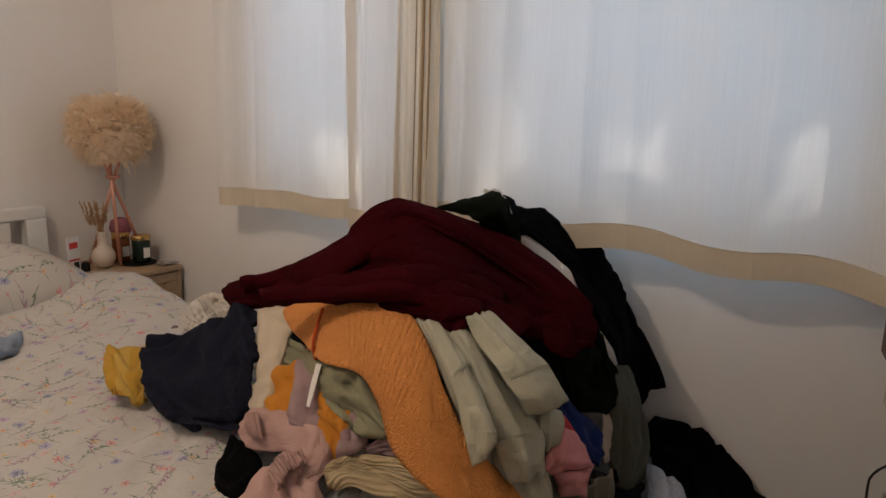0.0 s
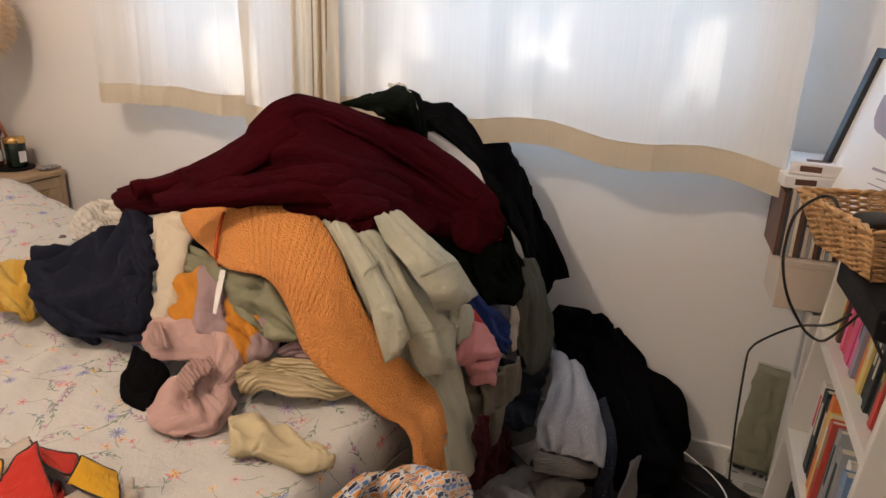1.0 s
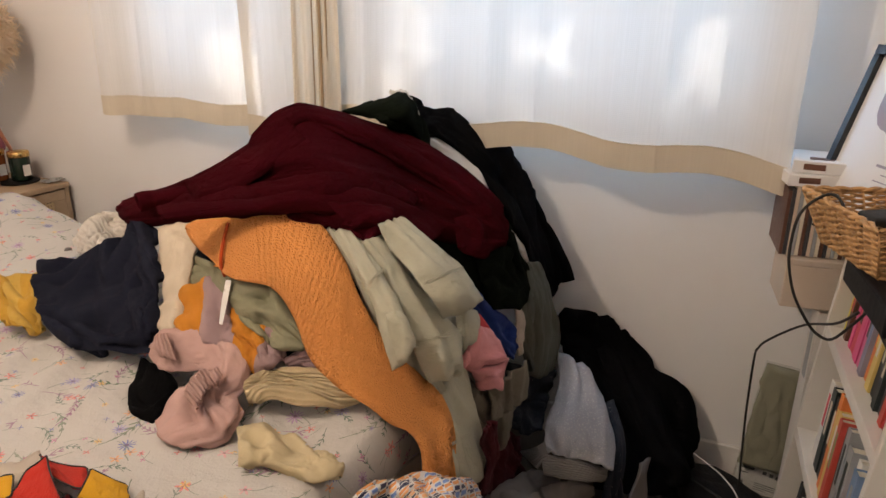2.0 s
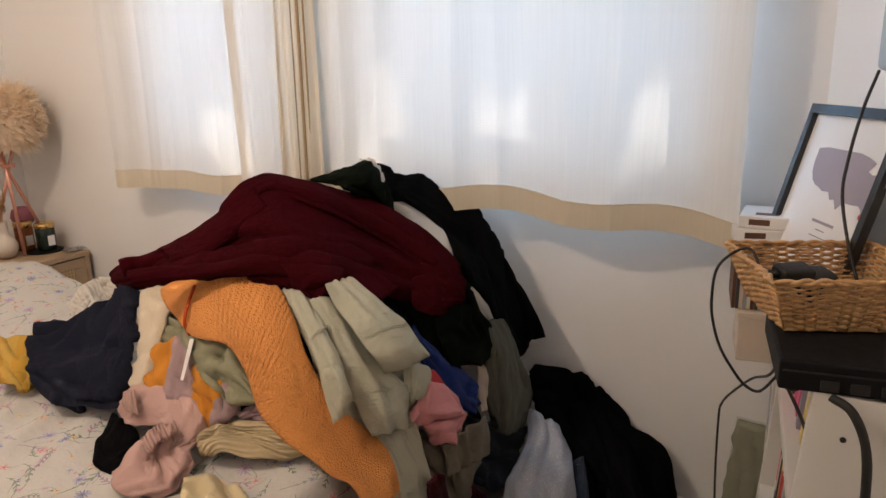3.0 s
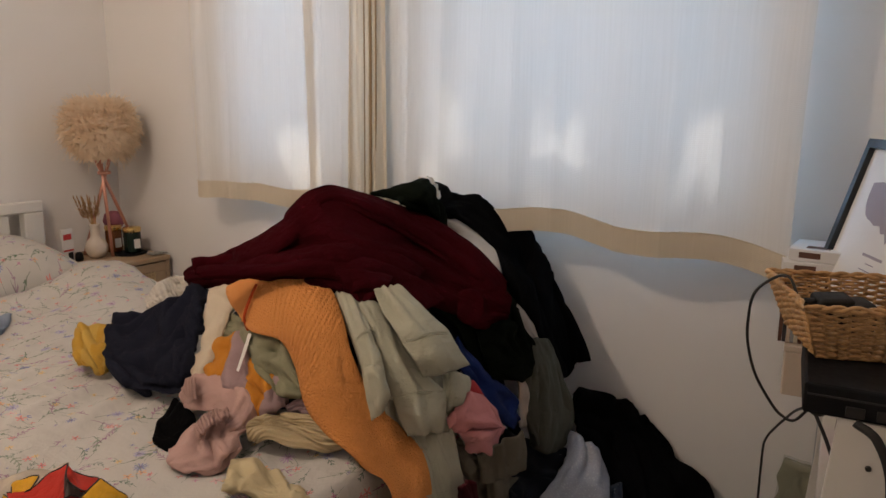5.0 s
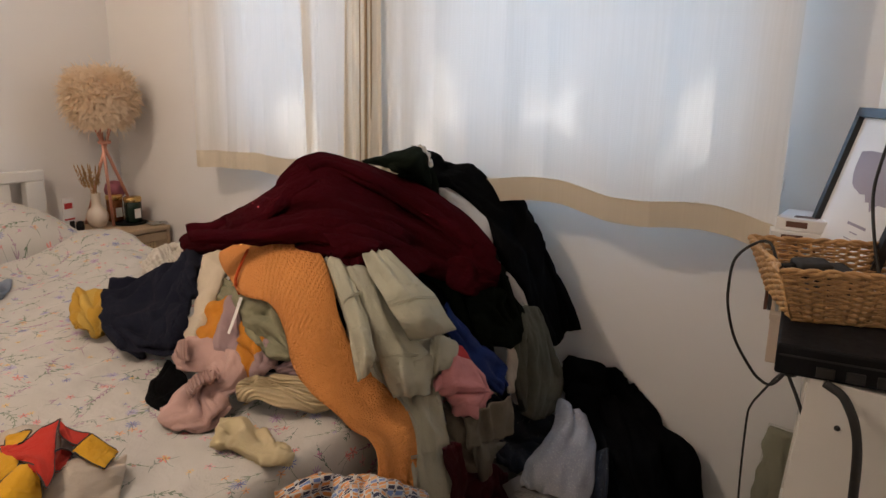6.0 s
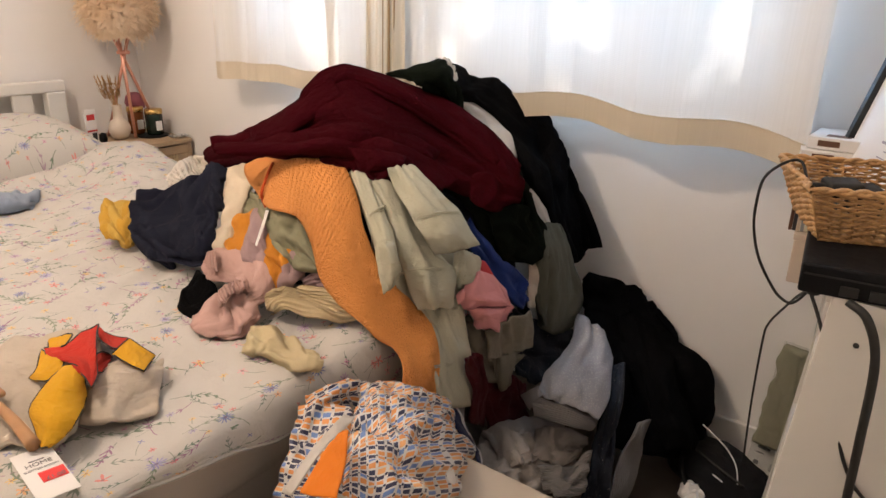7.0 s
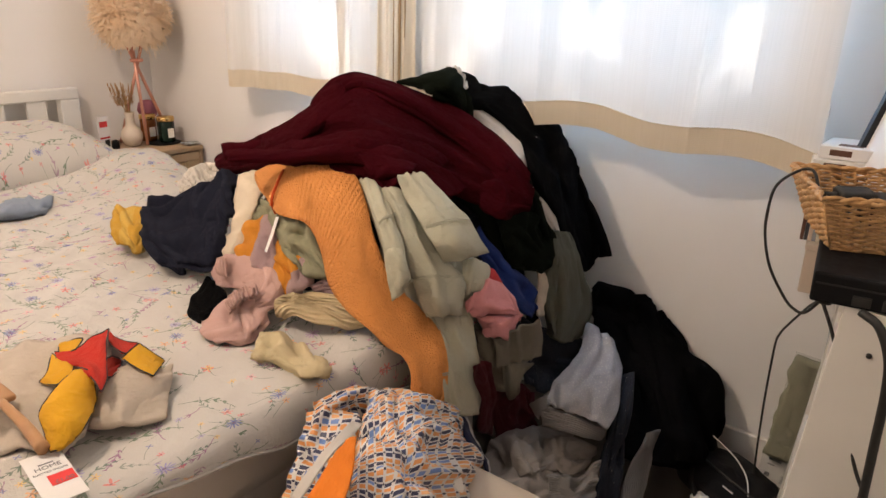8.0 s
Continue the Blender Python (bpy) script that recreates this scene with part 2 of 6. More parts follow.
COPPER = plain("copper_tube", (0.72, 0.36, 0.27), 0.36, metal=0.55, var=0.1, bump=0.03)
GOLD = plain("brushed_gold", (0.70, 0.47, 0.18), 0.25, metal=1.0, var=0.1, bump=0.05)
CERAMIC = plain("cream_ceramic", (0.70, 0.60, 0.50), 0.35, var=0.08)
WICKER = plain("wicker", (0.54, 0.31, 0.13), 0.45, var=0.6, coarse=55, fine=300, bump=0.4)
CARD = plain("white_card", (0.80, 0.78, 0.76), 0.6, var=0.04)
def feather():
    n = Nodes("feather")
    v = n.coords("Object")
    tone = n.mix(n.noise(v, 12.0), (0.97, 0.80, 0.60, 1), (0.98, 0.91, 0.80, 1))
    d, t, m = n.node("BsdfDiffuse", Color=tone), n.node("BsdfTranslucent", Color=tone), n.node("MixShader", Fac=0.65)
    n.t.links.new(d.outputs[0], m.inputs[1])
    n.t.links.new(t.outputs[0], m.inputs[2])
    n.t.links.new(m.outputs[0], n.out.inputs[0])
    return n.m


FEATHER = feather()
MATTRESS = cloth("mattress_ticking", (0.80, 0.71, 0.63), 300, 0.2)
BOUCLE = cloth("cream_boucle", (0.56, 0.49, 0.41), 220.0, 0.8, kind="curl")
GLASS = clear("window_glass")


# ---- mesh tools ----
def link(name, bm, material, parent=None, label="", smooth=False, category="", group="", kind="", m=None):
    me = bpy.data.meshes.new(name)
    bm.to_mesh(me)
    bm.free()
    for poly in me.polygons:
        poly.use_smooth = smooth
    if material is not None:
        for one in material if isinstance(material, (list, tuple)) else (material,):
            me.materials.append(one)
    ob = new(name, me)
    if parent is not None:
        ob.parent = parent
    if m is not None:
        ob.matrix_basis = m
    return tagged(ob, label, category, group, kind)


def part(name, bm, material, parent, label="", smooth=False, m=None):
    return link(name, bm, material, parent, label, smooth, m=m)


def thing(name, m, label, category, group=""):
    ob = new(name)
    ob.empty_display_size = 0.05
    ob.matrix_basis = m
    return tagged(ob, label, category, group)


def box(bm, x0, x1, y0, y1, z0, z1, bevel=0.0, segments=2, m=None):
    made = bmesh.ops.create_cube(bm, size=1)["verts"]
    for v in made:
        v.co = Vector((x0 + (v.co.x + 0.5) * (x1 - x0), y0 + (v.co.y + 0.5) * (y1 - y0), z0 + (v.co.z + 0.5) * (z1 - z0)))
    if bevel:
        edges = list({e for v in made for e in v.link_edges})
        made = bmesh.ops.bevel(bm, geom=edges, offset=bevel, segments=segments, affect="EDGES", profile=0.5)["verts"]
    if m is not None:
        bmesh.ops.transform(bm, matrix=m, verts=list({v for v in made}))
    return bm


def boxed(*sizes, **more):
    return box(bmesh.new(), *sizes, **more)


def lathe(profile, steps=24, bm=None, m=None):
    """A turned shape from (radius, height) pairs."""
    bm = bm or bmesh.new()
    rings = []
    for r, z in profile:
        rings.append([bm.verts.new((r * math.cos(2 * math.pi * k / steps), r * math.sin(2 * math.pi * k / steps), z)) for k in range(steps)])
    for a, b in zip(rings, rings[1:]):
        for k in range(steps):
            bm.faces.new((a[k], a[(k + 1) % steps], b[(k + 1) % steps], b[k]))
    bm.faces.new(rings[0][::-1])
    bm.faces.new(rings[-1])
    if m is not None:
        bmesh.ops.transform(bm, matrix=m, verts=[v for ring in rings for v in ring])
    return bm


def spline(points, per=8):
    """Points along a smooth line through the given ones."""
    p = [Vector(q) for q in points]
    p = [2 * p[0] - p[1]] + p + [2 * p[-1] - p[-2]]
    out = []
    for k in range(1, len(p) - 2):
        for s in range(per):
            t = s / per
            a, b, c, d = p[k - 1 : k + 3]
            out.append(0.5 * (2 * b + (c - a) * t + (2 * a - 5 * b + 4 * c - d) * t * t + (3 * b - a - 3 * c + d) * t ** 3))
    out.append(p[-2].copy())
    return out


def tube(points, radius, sides=8, per=8, bm=None, ends=True):
    bm = bm or bmesh.new()
    line = spline(points, per) if per > 1 else [Vector(q) for q in points]
    rings = []
    for k, p in enumerate(line):
        ahead = (line[min(k + 1, len(line) - 1)] - line[max(k - 1, 0)]).normalized()
        side = ahead.cross(Vector((0.13, 0.21, 1))).normalized()
        up = side.cross(ahead)
        r = radius(k / (len(line) - 1)) if callable(radius) else radius
        rings.append([bm.verts.new(p + r * (math.cos(2 * math.pi * j / sides) * side + math.sin(2 * math.pi * j / sides) * up)) for j in range(sides)])
    for a, b in zip(rings, rings[1:]):
        for j in range(sides):
            bm.faces.new((a[j], a[(j + 1) % sides], b[(j + 1) % sides], b[j]))
    if ends:
        bm.faces.new(rings[0][::-1])
        bm.faces.new(rings[-1])
    return bm


def grid_mesh(points, uvs=None, bm=None):
    """A sheet from rows of points, with UVs in metres."""
    bm = bm or bmesh.new()
    layer = bm.loops.layers.uv.verify()
    rows = [[bm.verts.new(p) for p in row] for row in points]
    nu, nv = len(rows), len(rows[0])
    if uvs is None:
        lu = sum((Vector(points[k + 1][nv // 2]) - Vector(points[k][nv // 2])).length for k in range(nu - 1))
        lv = sum((Vector(points[nu // 2][k + 1]) - Vector(points[nu // 2][k])).length for k in range(nv - 1))
        uvs = lambda i, j: (lu * i / (nu - 1), lv * j / (nv - 1))
    for i in range(nu - 1):
        for j in range(nv - 1):
            f = bm.faces.new((rows[i][j], rows[i + 1][j], rows[i + 1][j + 1], rows[i][j + 1]))
            f.smooth = True
            for loop, (a, b) in zip(f.loops, ((i, j), (i + 1, j), (i + 1, j + 1), (i, j + 1))):
                loop[layer].uv = uvs(a, b)
    return bm


def thicken(ob, depth, offset=-1.0):
    mod = ob.modifiers.new("thickness", "SOLIDIFY")
    mod.thickness, mod.offset = depth, offset
    return ob


VIEW = Vector((0.55, -0.6, 0.58)).normalized()


def drape(rows, fold=(3.0, 9.0, 0.008), fine=0.0014, curl=0.012, seed=0, per=13, lift=0.0):
    """A smooth sheet through rows of handles, with creases along it and its rim turned in."""
    dense = [spline(r, per) for r in rows]
    dense = list(zip(*[spline(c, per) for c in zip(*dense)]))
    dense = [list(r) for r in dense]
    nu, nv = len(dense), len(dense[0])
    out = []
    fu, fv, amp = 0.85 * fold[0], 0.85 * fold[1], fold[2]
    for i in range(nu):
        row = []
        for j in range(nv):
            p = dense[i][j]
            du = dense[min(i + 1, nu - 1)][j] - dense[max(i - 1, 0)][j]
            dv = dense[i][min(j + 1, nv - 1)] - dense[i][max(j - 1, 0)]
            n = du.cross(dv)
            n = n.normalized() if n.length > 1e-9 else VIEW.copy()
            if n.dot(VIEW) < 0:
                n = -n
            a, b = i / (nu - 1), j / (nv - 1)
            q = Vector((a * fu + 7.3 * seed, b * fv, seed * 1.7))
            warp = noise.noise(q * 0.6) * 0.8
            q1 = Vector((a * fu + warp, b * fv - warp, seed * 3.1))
            ridge = 1 - min(1.0, abs(noise.noise(q1)) * 1.9) ** 1.15
            small = (1 - min(1.0, abs(noise.noise(q1 * 2.3 + Vector((9, 4, 1)))) * 2.2)) ** 2
            d = amp * (1.5 * ridge + 0.24 * small - 0.6) + fine * noise.noise(p * 38 + Vector((seed, 0, 0))) + 0.5 * fine * noise.noise(p * 90)
            rim = min(a * (nu - 1) / per, (1 - a) * (nu - 1) / per, b * (nv - 1) / per, (1 - b) * (nv - 1) / per)
            d += 1.7 * fine * (abs(noise.noise(Vector((p.x * 17, p.y * 17, p.z * 13 + seed)))) * 2.2 - 0.5)
            d -= 0.55 * curl * max(0.0, 1 - rim / 0.35) ** 2
            row.append(p + n * (d + lift))
        out.append(row)
    return out


def garment(name, rows, material, label, fold=(3.0, 9.0, 0.008), fine=0.0014, curl=0.012, thick=0.006, seed=1, per=13, lift=0.0, category="clothing"):
    ob = link(name, grid_mesh(drape(rows, fold, fine, curl, seed, per, lift)), material, None, label, True, category, "clothes in the heap")
    return thicken(ob, thick, 0.0)


def hang(name, rows, material, parent, label="", fold=(3.0, 9.0, 0.006), fine=0.0012, curl=0.01, thick=0.004, seed=1, per=13, lift=0.0):
    """A piece of a garment that is sewn to it."""
    ob = part(name, grid_mesh(drape(rows, fold, fine, curl, seed, per, lift)), material, parent, label, True)
    return thicken(ob, thick, 0.0)


# ---- the room ----
W_X, E_X, E_TURN, S_Y, TOP = -2.22, 0.70, 26.0, -2.6, 2.36
floor = link("floor", boxed(-2.5, 2.6, S_Y - 0.2, 0.3, -0.1, 0.0), CARPET, None, "dark brown carpet mostly hidden by furniture and clothes", kind="structure", category="floor")
link("ceiling", boxed(-2.5, 2.6, S_Y - 0.2, 0.3, TOP, TOP + 0.1), CEIL, None, "plain white painted ceiling", kind="structure", category="ceiling")
link("wall_west", boxed(W_X - 0.15, W_X, S_Y, 0.25, 0.0, TOP), WALL, None, "warm white painted wall behind the headboard", kind="structure", category="wall")
# unseen wall, pulled in close as a reflector for the heap's front
link("wall_south", boxed(-2.4, 2.6, S_Y - 0.15, S_Y, 0.0, TOP), WALL, None, "unseen white wall set close to bounce light onto the heap", kind="structure", category="wall")
WINDOWS = ((-1.31, -0.72), (-0.45, 0.50))
SILL, HEAD = 0.95, 2.07
bm = bmesh.new()
for x0, x1, z0, z1 in ((W_X, 1.0, 0, SILL), (W_X, 1.0, HEAD, TOP), (W_X, -1.31, SILL, HEAD), (-0.72, -0.45, SILL, HEAD), (0.50, 1.0, SILL, HEAD)):
    box(bm, x0, x1, 0.0, 0.25, z0, z1)
link("wall_north", bm, WALL, None, "warm white painted wall with two windows", kind="structure", category="wall")
link("wall_east", boxed(0, 0.15, -3.9, 0.1, 0, TOP), WALL, None, "white painted wall behind the bookcase", kind="structure", category="wall", m=pose(E_X, 0, 0, 0, 0, E_TURN))
bm = bmesh.new()
box(bm, W_X, 0.695, -0.014, -0.001, 0.0, 0.095, 0.004)
link("baseboard", bm, TRIM, None, "white painted skirting board", kind="structure", category="baseboard")
for k, (x0, x1) in enumerate(WINDOWS):
    win = link("window_%d" % (k + 1), boxed(x0, x1, 0.09, 0.13, SILL, SILL + 0.05, 0.004), TRIM, None, "white framed window behind a sheer curtain", kind="structure", category="window")
    for a, b, c, d in ((x0, x0 + 0.05, SILL + 0.05, HEAD), (x1 - 0.05, x1, SILL + 0.05, HEAD), (x0 + 0.05, x1 - 0.05, HEAD - 0.05, HEAD)):
        part("window_frame", boxed(a, b, 0.09, 0.13, c, d, 0.004), TRIM, win)
    pane = part("pane", boxed(x0 + 0.05, x1 - 0.05, 0.108, 0.112, SILL + 0.05, HEAD - 0.05), GLASS, win)
    pane.visible_shadow = False
    part("window_sill", boxed(x0 - 0.04, x1 + 0.04, -0.003, 0.09, SILL - 0.03, SILL - 0.003, 0.001), TRIM, win)


def curtain(name, x0, x1, drop, bulge, label, lean=0.0, fabric=None, deep=0.06, seed=1.0, far=-0.098, pleats=7, pleat=0.006):
    """A sheer panel with a deep hem, hung just inside the wall; bulge tells how far it stands off along its width."""
    nx, nz, top = 190, 44, 2.2
    pts = []
    for i in range(nx):
        a = i / (nx - 1)
        row = []
        for j in range(nz):
            b = j / (nz - 1)
            low = drop(a)
            z = top + (low - top) * b
            soft = noise.noise(Vector((a * 3.1, b * 1.1, seed)))
            crease = 1 - abs(noise.noise(Vector((a * pleats * 1.3 + 0.25 * soft, b * 0.5, seed + 5)))) * 2.4
            y = far - bulge(a) * (0.35 + 0.65 * b) - pleat * max(-0.6, crease) - 0.008 * soft
            x = x0 + (x1 - x0) * a + lean * (1 - b) + 0.004 * math.sin(b * 5 + seed + a * 9)
            row.append((x, min(y, -0.05), z))
        pts.append(row)
    ob = link(name, grid_mesh(pts), fabric or SHEER, None, label, True, "curtain", "window curtains")
    hem = [[(row[-1][0], row[-1][1] - 0.0035 - 0.0012 * noise.noise(Vector((i * 0.35, k * 0.8, seed))), row[-1][2] + deep * (1 - k / 4)) for k in range(5)] for i, row in enumerate(pts)]
    hem_part = part("hem", grid_mesh(hem), HEM, ob, "doubled cream hem", True)
    part("hem_stitching", tube([Vector(row[0]) + Vector((0, -0.001, 0.001)) for row in hem[::4]], 0.0011, 5, 2), HEM, hem_part, "", True)
    part("hem_lining", grid_mesh([[(x, y + 0.007, z) for x, y, z in row] for row in hem]), SHEER, ob, "", True)
    return ob


def lobe(a, at, wide):
    return math.exp(-(((a - at) / wide) ** 2))


curtain("curtain", -1.47, -0.85, lambda a: 0.845 - 0.012 * lobe(a, 0.05, 0.15) - 0.008 * a + 0.004 * math.sin(a * 14), lambda a: 0.045 * lobe(a, 0.10, 0.12) + 0.02 * lobe(a, 0.75, 0.25), "sheer cream curtain panel backlit by daylight", seed=1.0, pleats=5)
curtain("curtain", -0.875, -0.685, lambda a: 0.815 - 0.01 * a, lambda a: 0.02 + 0.012 * math.sin(a * 3.1), "narrow sheer cream curtain panel overlapping its neighbour", -0.025, seed=2.4, pleats=2)
curtain("curtain", -0.575, 0.560, lambda a: 0.853 - 0.022 * a + 0.012 * math.sin(a * 15 + 0.4) - 0.034 * lobe(a, 1.0, 0.14), lambda a: 0.040 * lobe(a, 0.70, 0.11) + 0.022 * lobe(a, 1.0, 0.07) + 0.03 * lobe(a, 0.40, 0.10) + 0.015 * lobe(a, 0.12, 0.07), "wide sheer cream curtain panel backlit by daylight", seed=4.0, pleats=8, pleat=0.009)
gathered = curtain("curtain", -0.70, -0.55, lambda a: 0.80, lambda a: 0.03 + 0.009 * math.sin(a * 25.0), "gathered curtain edge between the windows, coloured beige for its missing backlight", fabric=HEM, seed=6.0, pleats=4, pleat=0.006)
for x, w in ((-0.600, 0.0040), (-0.580, 0.0026), (-0.624, 0.0020)):
    part("side_seam", tube([(x, -0.135, 2.19), (x + 0.004, -0.136, 1.5), (x - 0.002, -0.138, 0.81)], w, 6, 6), SEAM, gathered, "darker folded side seam", True)

# ---- outside: an unseen tree added so that its gaps fleck the curtains with sun ----
link("ground", boxed(-6, 6, 0.26, 9, -0.4, -0.3), plain("lawn", (0.06, 0.10, 0.03), 0.95, var=0.4, coarse=3, fine=40), None, "mown garden lawn outside the windows", kind="structure", category="ground")
tree = thing("tree", pose(0, 0, -0.3), "unseen leafy tree added outside to dapple the curtains", "tree")
BARK = plain("bark", (0.10, 0.07, 0.05), 0.95, var=0.4, coarse=8, bump=0.8, depth=0.01)
part("trunk", tube([(0.5, 2.9, 0), (0.55, 2.85, 1.6), (0.5, 2.8, 3.2), (0.6, 2.7, 4.6)], lambda t: 0.13 - 0.09 * t, 12), BARK, tree, "", True)
for tip in ((-1.3, 2.5, 3.6), (1.8, 2.6, 3.9), (-0.4, 2.2, 4.4), (1.2, 3.0, 4.8)):
    part("limb", tube([(0.52, 2.82, 2.6), (0.5 * (tip[0] + 0.52), 2.75, 3.1 + 0.1 * tip[0]), tip], lambda t: 0.05 - 0.04 * t, 8), BARK, tree, "", True)
rnd = random.Random(21)
bm = bmesh.new()
count = 0
SUNWARD = Vector((0.9, 4.0, 3.0))
# where sun flecks should land on the curtains; leaves in their beams are left out
GAPS = ((-0.336, 1.167, 0.028), (-0.30, 1.13, 0.020), (-0.088, 1.134, 0.026), (-0.105, 1.09, 0.018), (-0.079, 0.994, 0.022), (0.036, 1.072, 0.028), (0.356, 1.08, 0.034), (0.40, 1.085, 0.024), (0.295, 1.013, 0.022), (-0.35, 0.99, 0.03), (-0.93, 1.02, 0.06), (-0.80, 0.95, 0.07), (-0.78, 1.25, 0.05))
while count < 13000:
    q = Vector((rnd.uniform(-1.7, 2.3), rnd.uniform(2.0, 3.0), rnd.uniform(2.2, 5.0)))
    if noise.noise(q * 1.9 + Vector((3, 1, 8))) < -0.52:
        continue
    back = q - SUNWARD * ((q.y + 0.09) / SUNWARD.y)
    if any(math.hypot(back.x - gx, 0.7 * (back.z - 0.3 - gz) + 0.5 * (back.x - gx)) < r + 0.03 for gx, gz, r in GAPS):
        continue
    count += 1
    a = Vector((rnd.uniform(-1, 1), rnd.uniform(-1, 1), rnd.uniform(-1, 1))).normalized()
    b = a.cross(Vector((rnd.uniform(-1, 1), 0.3, rnd.uniform(-1, 1)))).normalized()
    w = rnd.uniform(0.03, 0.055)
    bm.faces.new([bm.verts.new(q + v) for v in (-a * 1.6 * w, b * w, a * 1.6 * w, -b * w)])
tagged(part("crown", bm, plain("leaf", (0.07, 0.12, 0.03), 0.6, var=0.4), tree, "dense green leaves"), kind="stuff")

# ---- the bed ----
BED_X0, BED_X1, BED_Y0, BED_Y1, BED_TOP = -2.16, -0.06, -1.92, -0.40, 0.475
bed = thing("bed", pose(0, 0, 0), "white wooden double bed with a padded mattress", "bed")
part("mattress", boxed(BED_X0 + 0.04, BED_X1, BED_Y0, BED_Y1, 0.30, BED_TOP, 0.05, 4), MATTRESS, bed, "beige fabric mattress", True)
part("bed_rail", boxed(BED_X0 + 0.03, BED_X1 - 0.015, BED_Y1 - 0.03, BED_Y1 - 0.005, 0.16, 0.30, 0.004), WHITEWOOD, bed)
part("bed_rail", boxed(BED_X0 + 0.03, BED_X1 - 0.015, BED_Y0 + 0.005, BED_Y0 + 0.03, 0.16, 0.30, 0.004), WHITEWOOD, bed)
part("footboard", boxed(BED_X1 - 0.04, BED_X1 - 0.012, BED_Y0, BED_Y1, 0.22, 0.335, 0.004), MATTRESS, bed, "beige upholstered foot rail")
for y in (BED_Y0 + 0.05, BED_Y1 - 0.05):
    part("leg", boxed(BED_X1 - 0.09, BED_X1 - 0.03, y - 0.03, y + 0.03, 0, 0.22, 0.004), WHITEWOOD, bed)
head = part("headboard", boxed(-2.185, -2.145, BED_Y0, BED_Y1 + 0.03, 0.745, 0.79, 0.006), WHITEWOOD, bed, "white slatted wooden headboard")
for y in (BED_Y1 - 0.05, BED_Y0):
    part("post", boxed(-2.19, -2.14, y, y + 0.075, 0, 0.745, 0.006), WHITEWOOD, head)
part("lower_rail", boxed(-2.18, -2.15, BED_Y0 + 0.075, BED_Y1 - 0.05, 0.42, 0.50, 0.004), WHITEWOOD, head)
for k in range(9):
    y = BED_Y1 - 0.13 - 0.155 * k
    part("slat", boxed(-2.175, -2.155, y - 0.045, y + 0.03, 0.50, 0.745, 0.004), WHITEWOOD, head)


def duvet_point(a, b):
    """a runs from head to foot, b from the window side to the room side."""
    x, y = -1.80 + 1.77 * a, BED_Y1 + 0.03 - (BED_Y1 - BED_Y0 + 0.06) * b
    z = 0.505 + 0.014 * noise.noise(Vector((x * 2.4, y * 2.4, 1))) + 0.008 * noise.noise(Vector((x * 7, y * 7, 5))) + 0.010 * (1 - abs(noise.noise(Vector((x * 9 + y * 3, y * 5 - x, 9)))) * 2)
    z += 0.03 * math.exp(-(((x + 1.75) / 0.18) ** 2)) * (0.6 + 0.5 * noise.noise(Vector((y * 6, 2, 2))))
    z += 0.085 * math.exp(-(((x + 1.62) / 0.30) ** 2) - ((y + 0.42) / 0.24) ** 2)
    return x, y, z


def duvet():
    nx, ny, skirt = 150, 110, 12
    pts = []
    for i in range(nx + skirt):
        row = []
        for j in range(-skirt, ny + skirt):
            a, b = min(i / (nx - 1), 1.0), min(max(j / (ny - 1), 0.0), 1.0)
            x, y, z = duvet_point(a, b)
            over = max(0, i - nx + 1) / skirt
            hem = 0.014 + 0.125 * max(0.0, min(1.0, (y + 1.42) / 0.5)) + 0.016 * noise.noise(Vector((y * 5, 3, 0))) + 0.008 * noise.noise(Vector((y * 17, 3, 4)))
            side = (max(0, -j) or max(0, j - ny + 1)) / skirt
            ang = min(1.0, over * 1.4) * 1.57
            x += 0.035 * math.sin(ang)
            z -= hem * (1 - math.cos(ang)) * 0.6 + hem * 0.5 * max(0.0, over - 0.6)
            x += 0.022 * over * noise.noise(Vector((y * 9, 1, 7)))
            ang = min(1.0, side * 1.4) * 1.57
            y += (0.04 * math.sin(ang)) * (1 if j < 0 else -1)
            z -= 0.14 * (1 - math.cos(ang)) * 0.6 + 0.07 * max(0.0, side - 0.6)
            row.append((x, y, z))
        pts.append(row)
    step = 1.77 / (nx - 1)
    ob = link("duvet", grid_mesh(pts, lambda i, j: (i * step, j * 0.0143)), FLORAL, None, "white cotton duvet printed with meadow flowers, spread over the bed", True, "duvet")
    thicken(ob, 0.012, 1.0)
    rim = [Vector(q) for q in pts[-1][skirt:ny + skirt:4]]
    part("piped_edge", tube(rim, 0.003, 6, 2), PIPING, ob, "white stitched edge", True)


PIPING = cloth("white_cotton_edge", (0.60, 0.57, 0.53), 300, 0.3)
duvet()


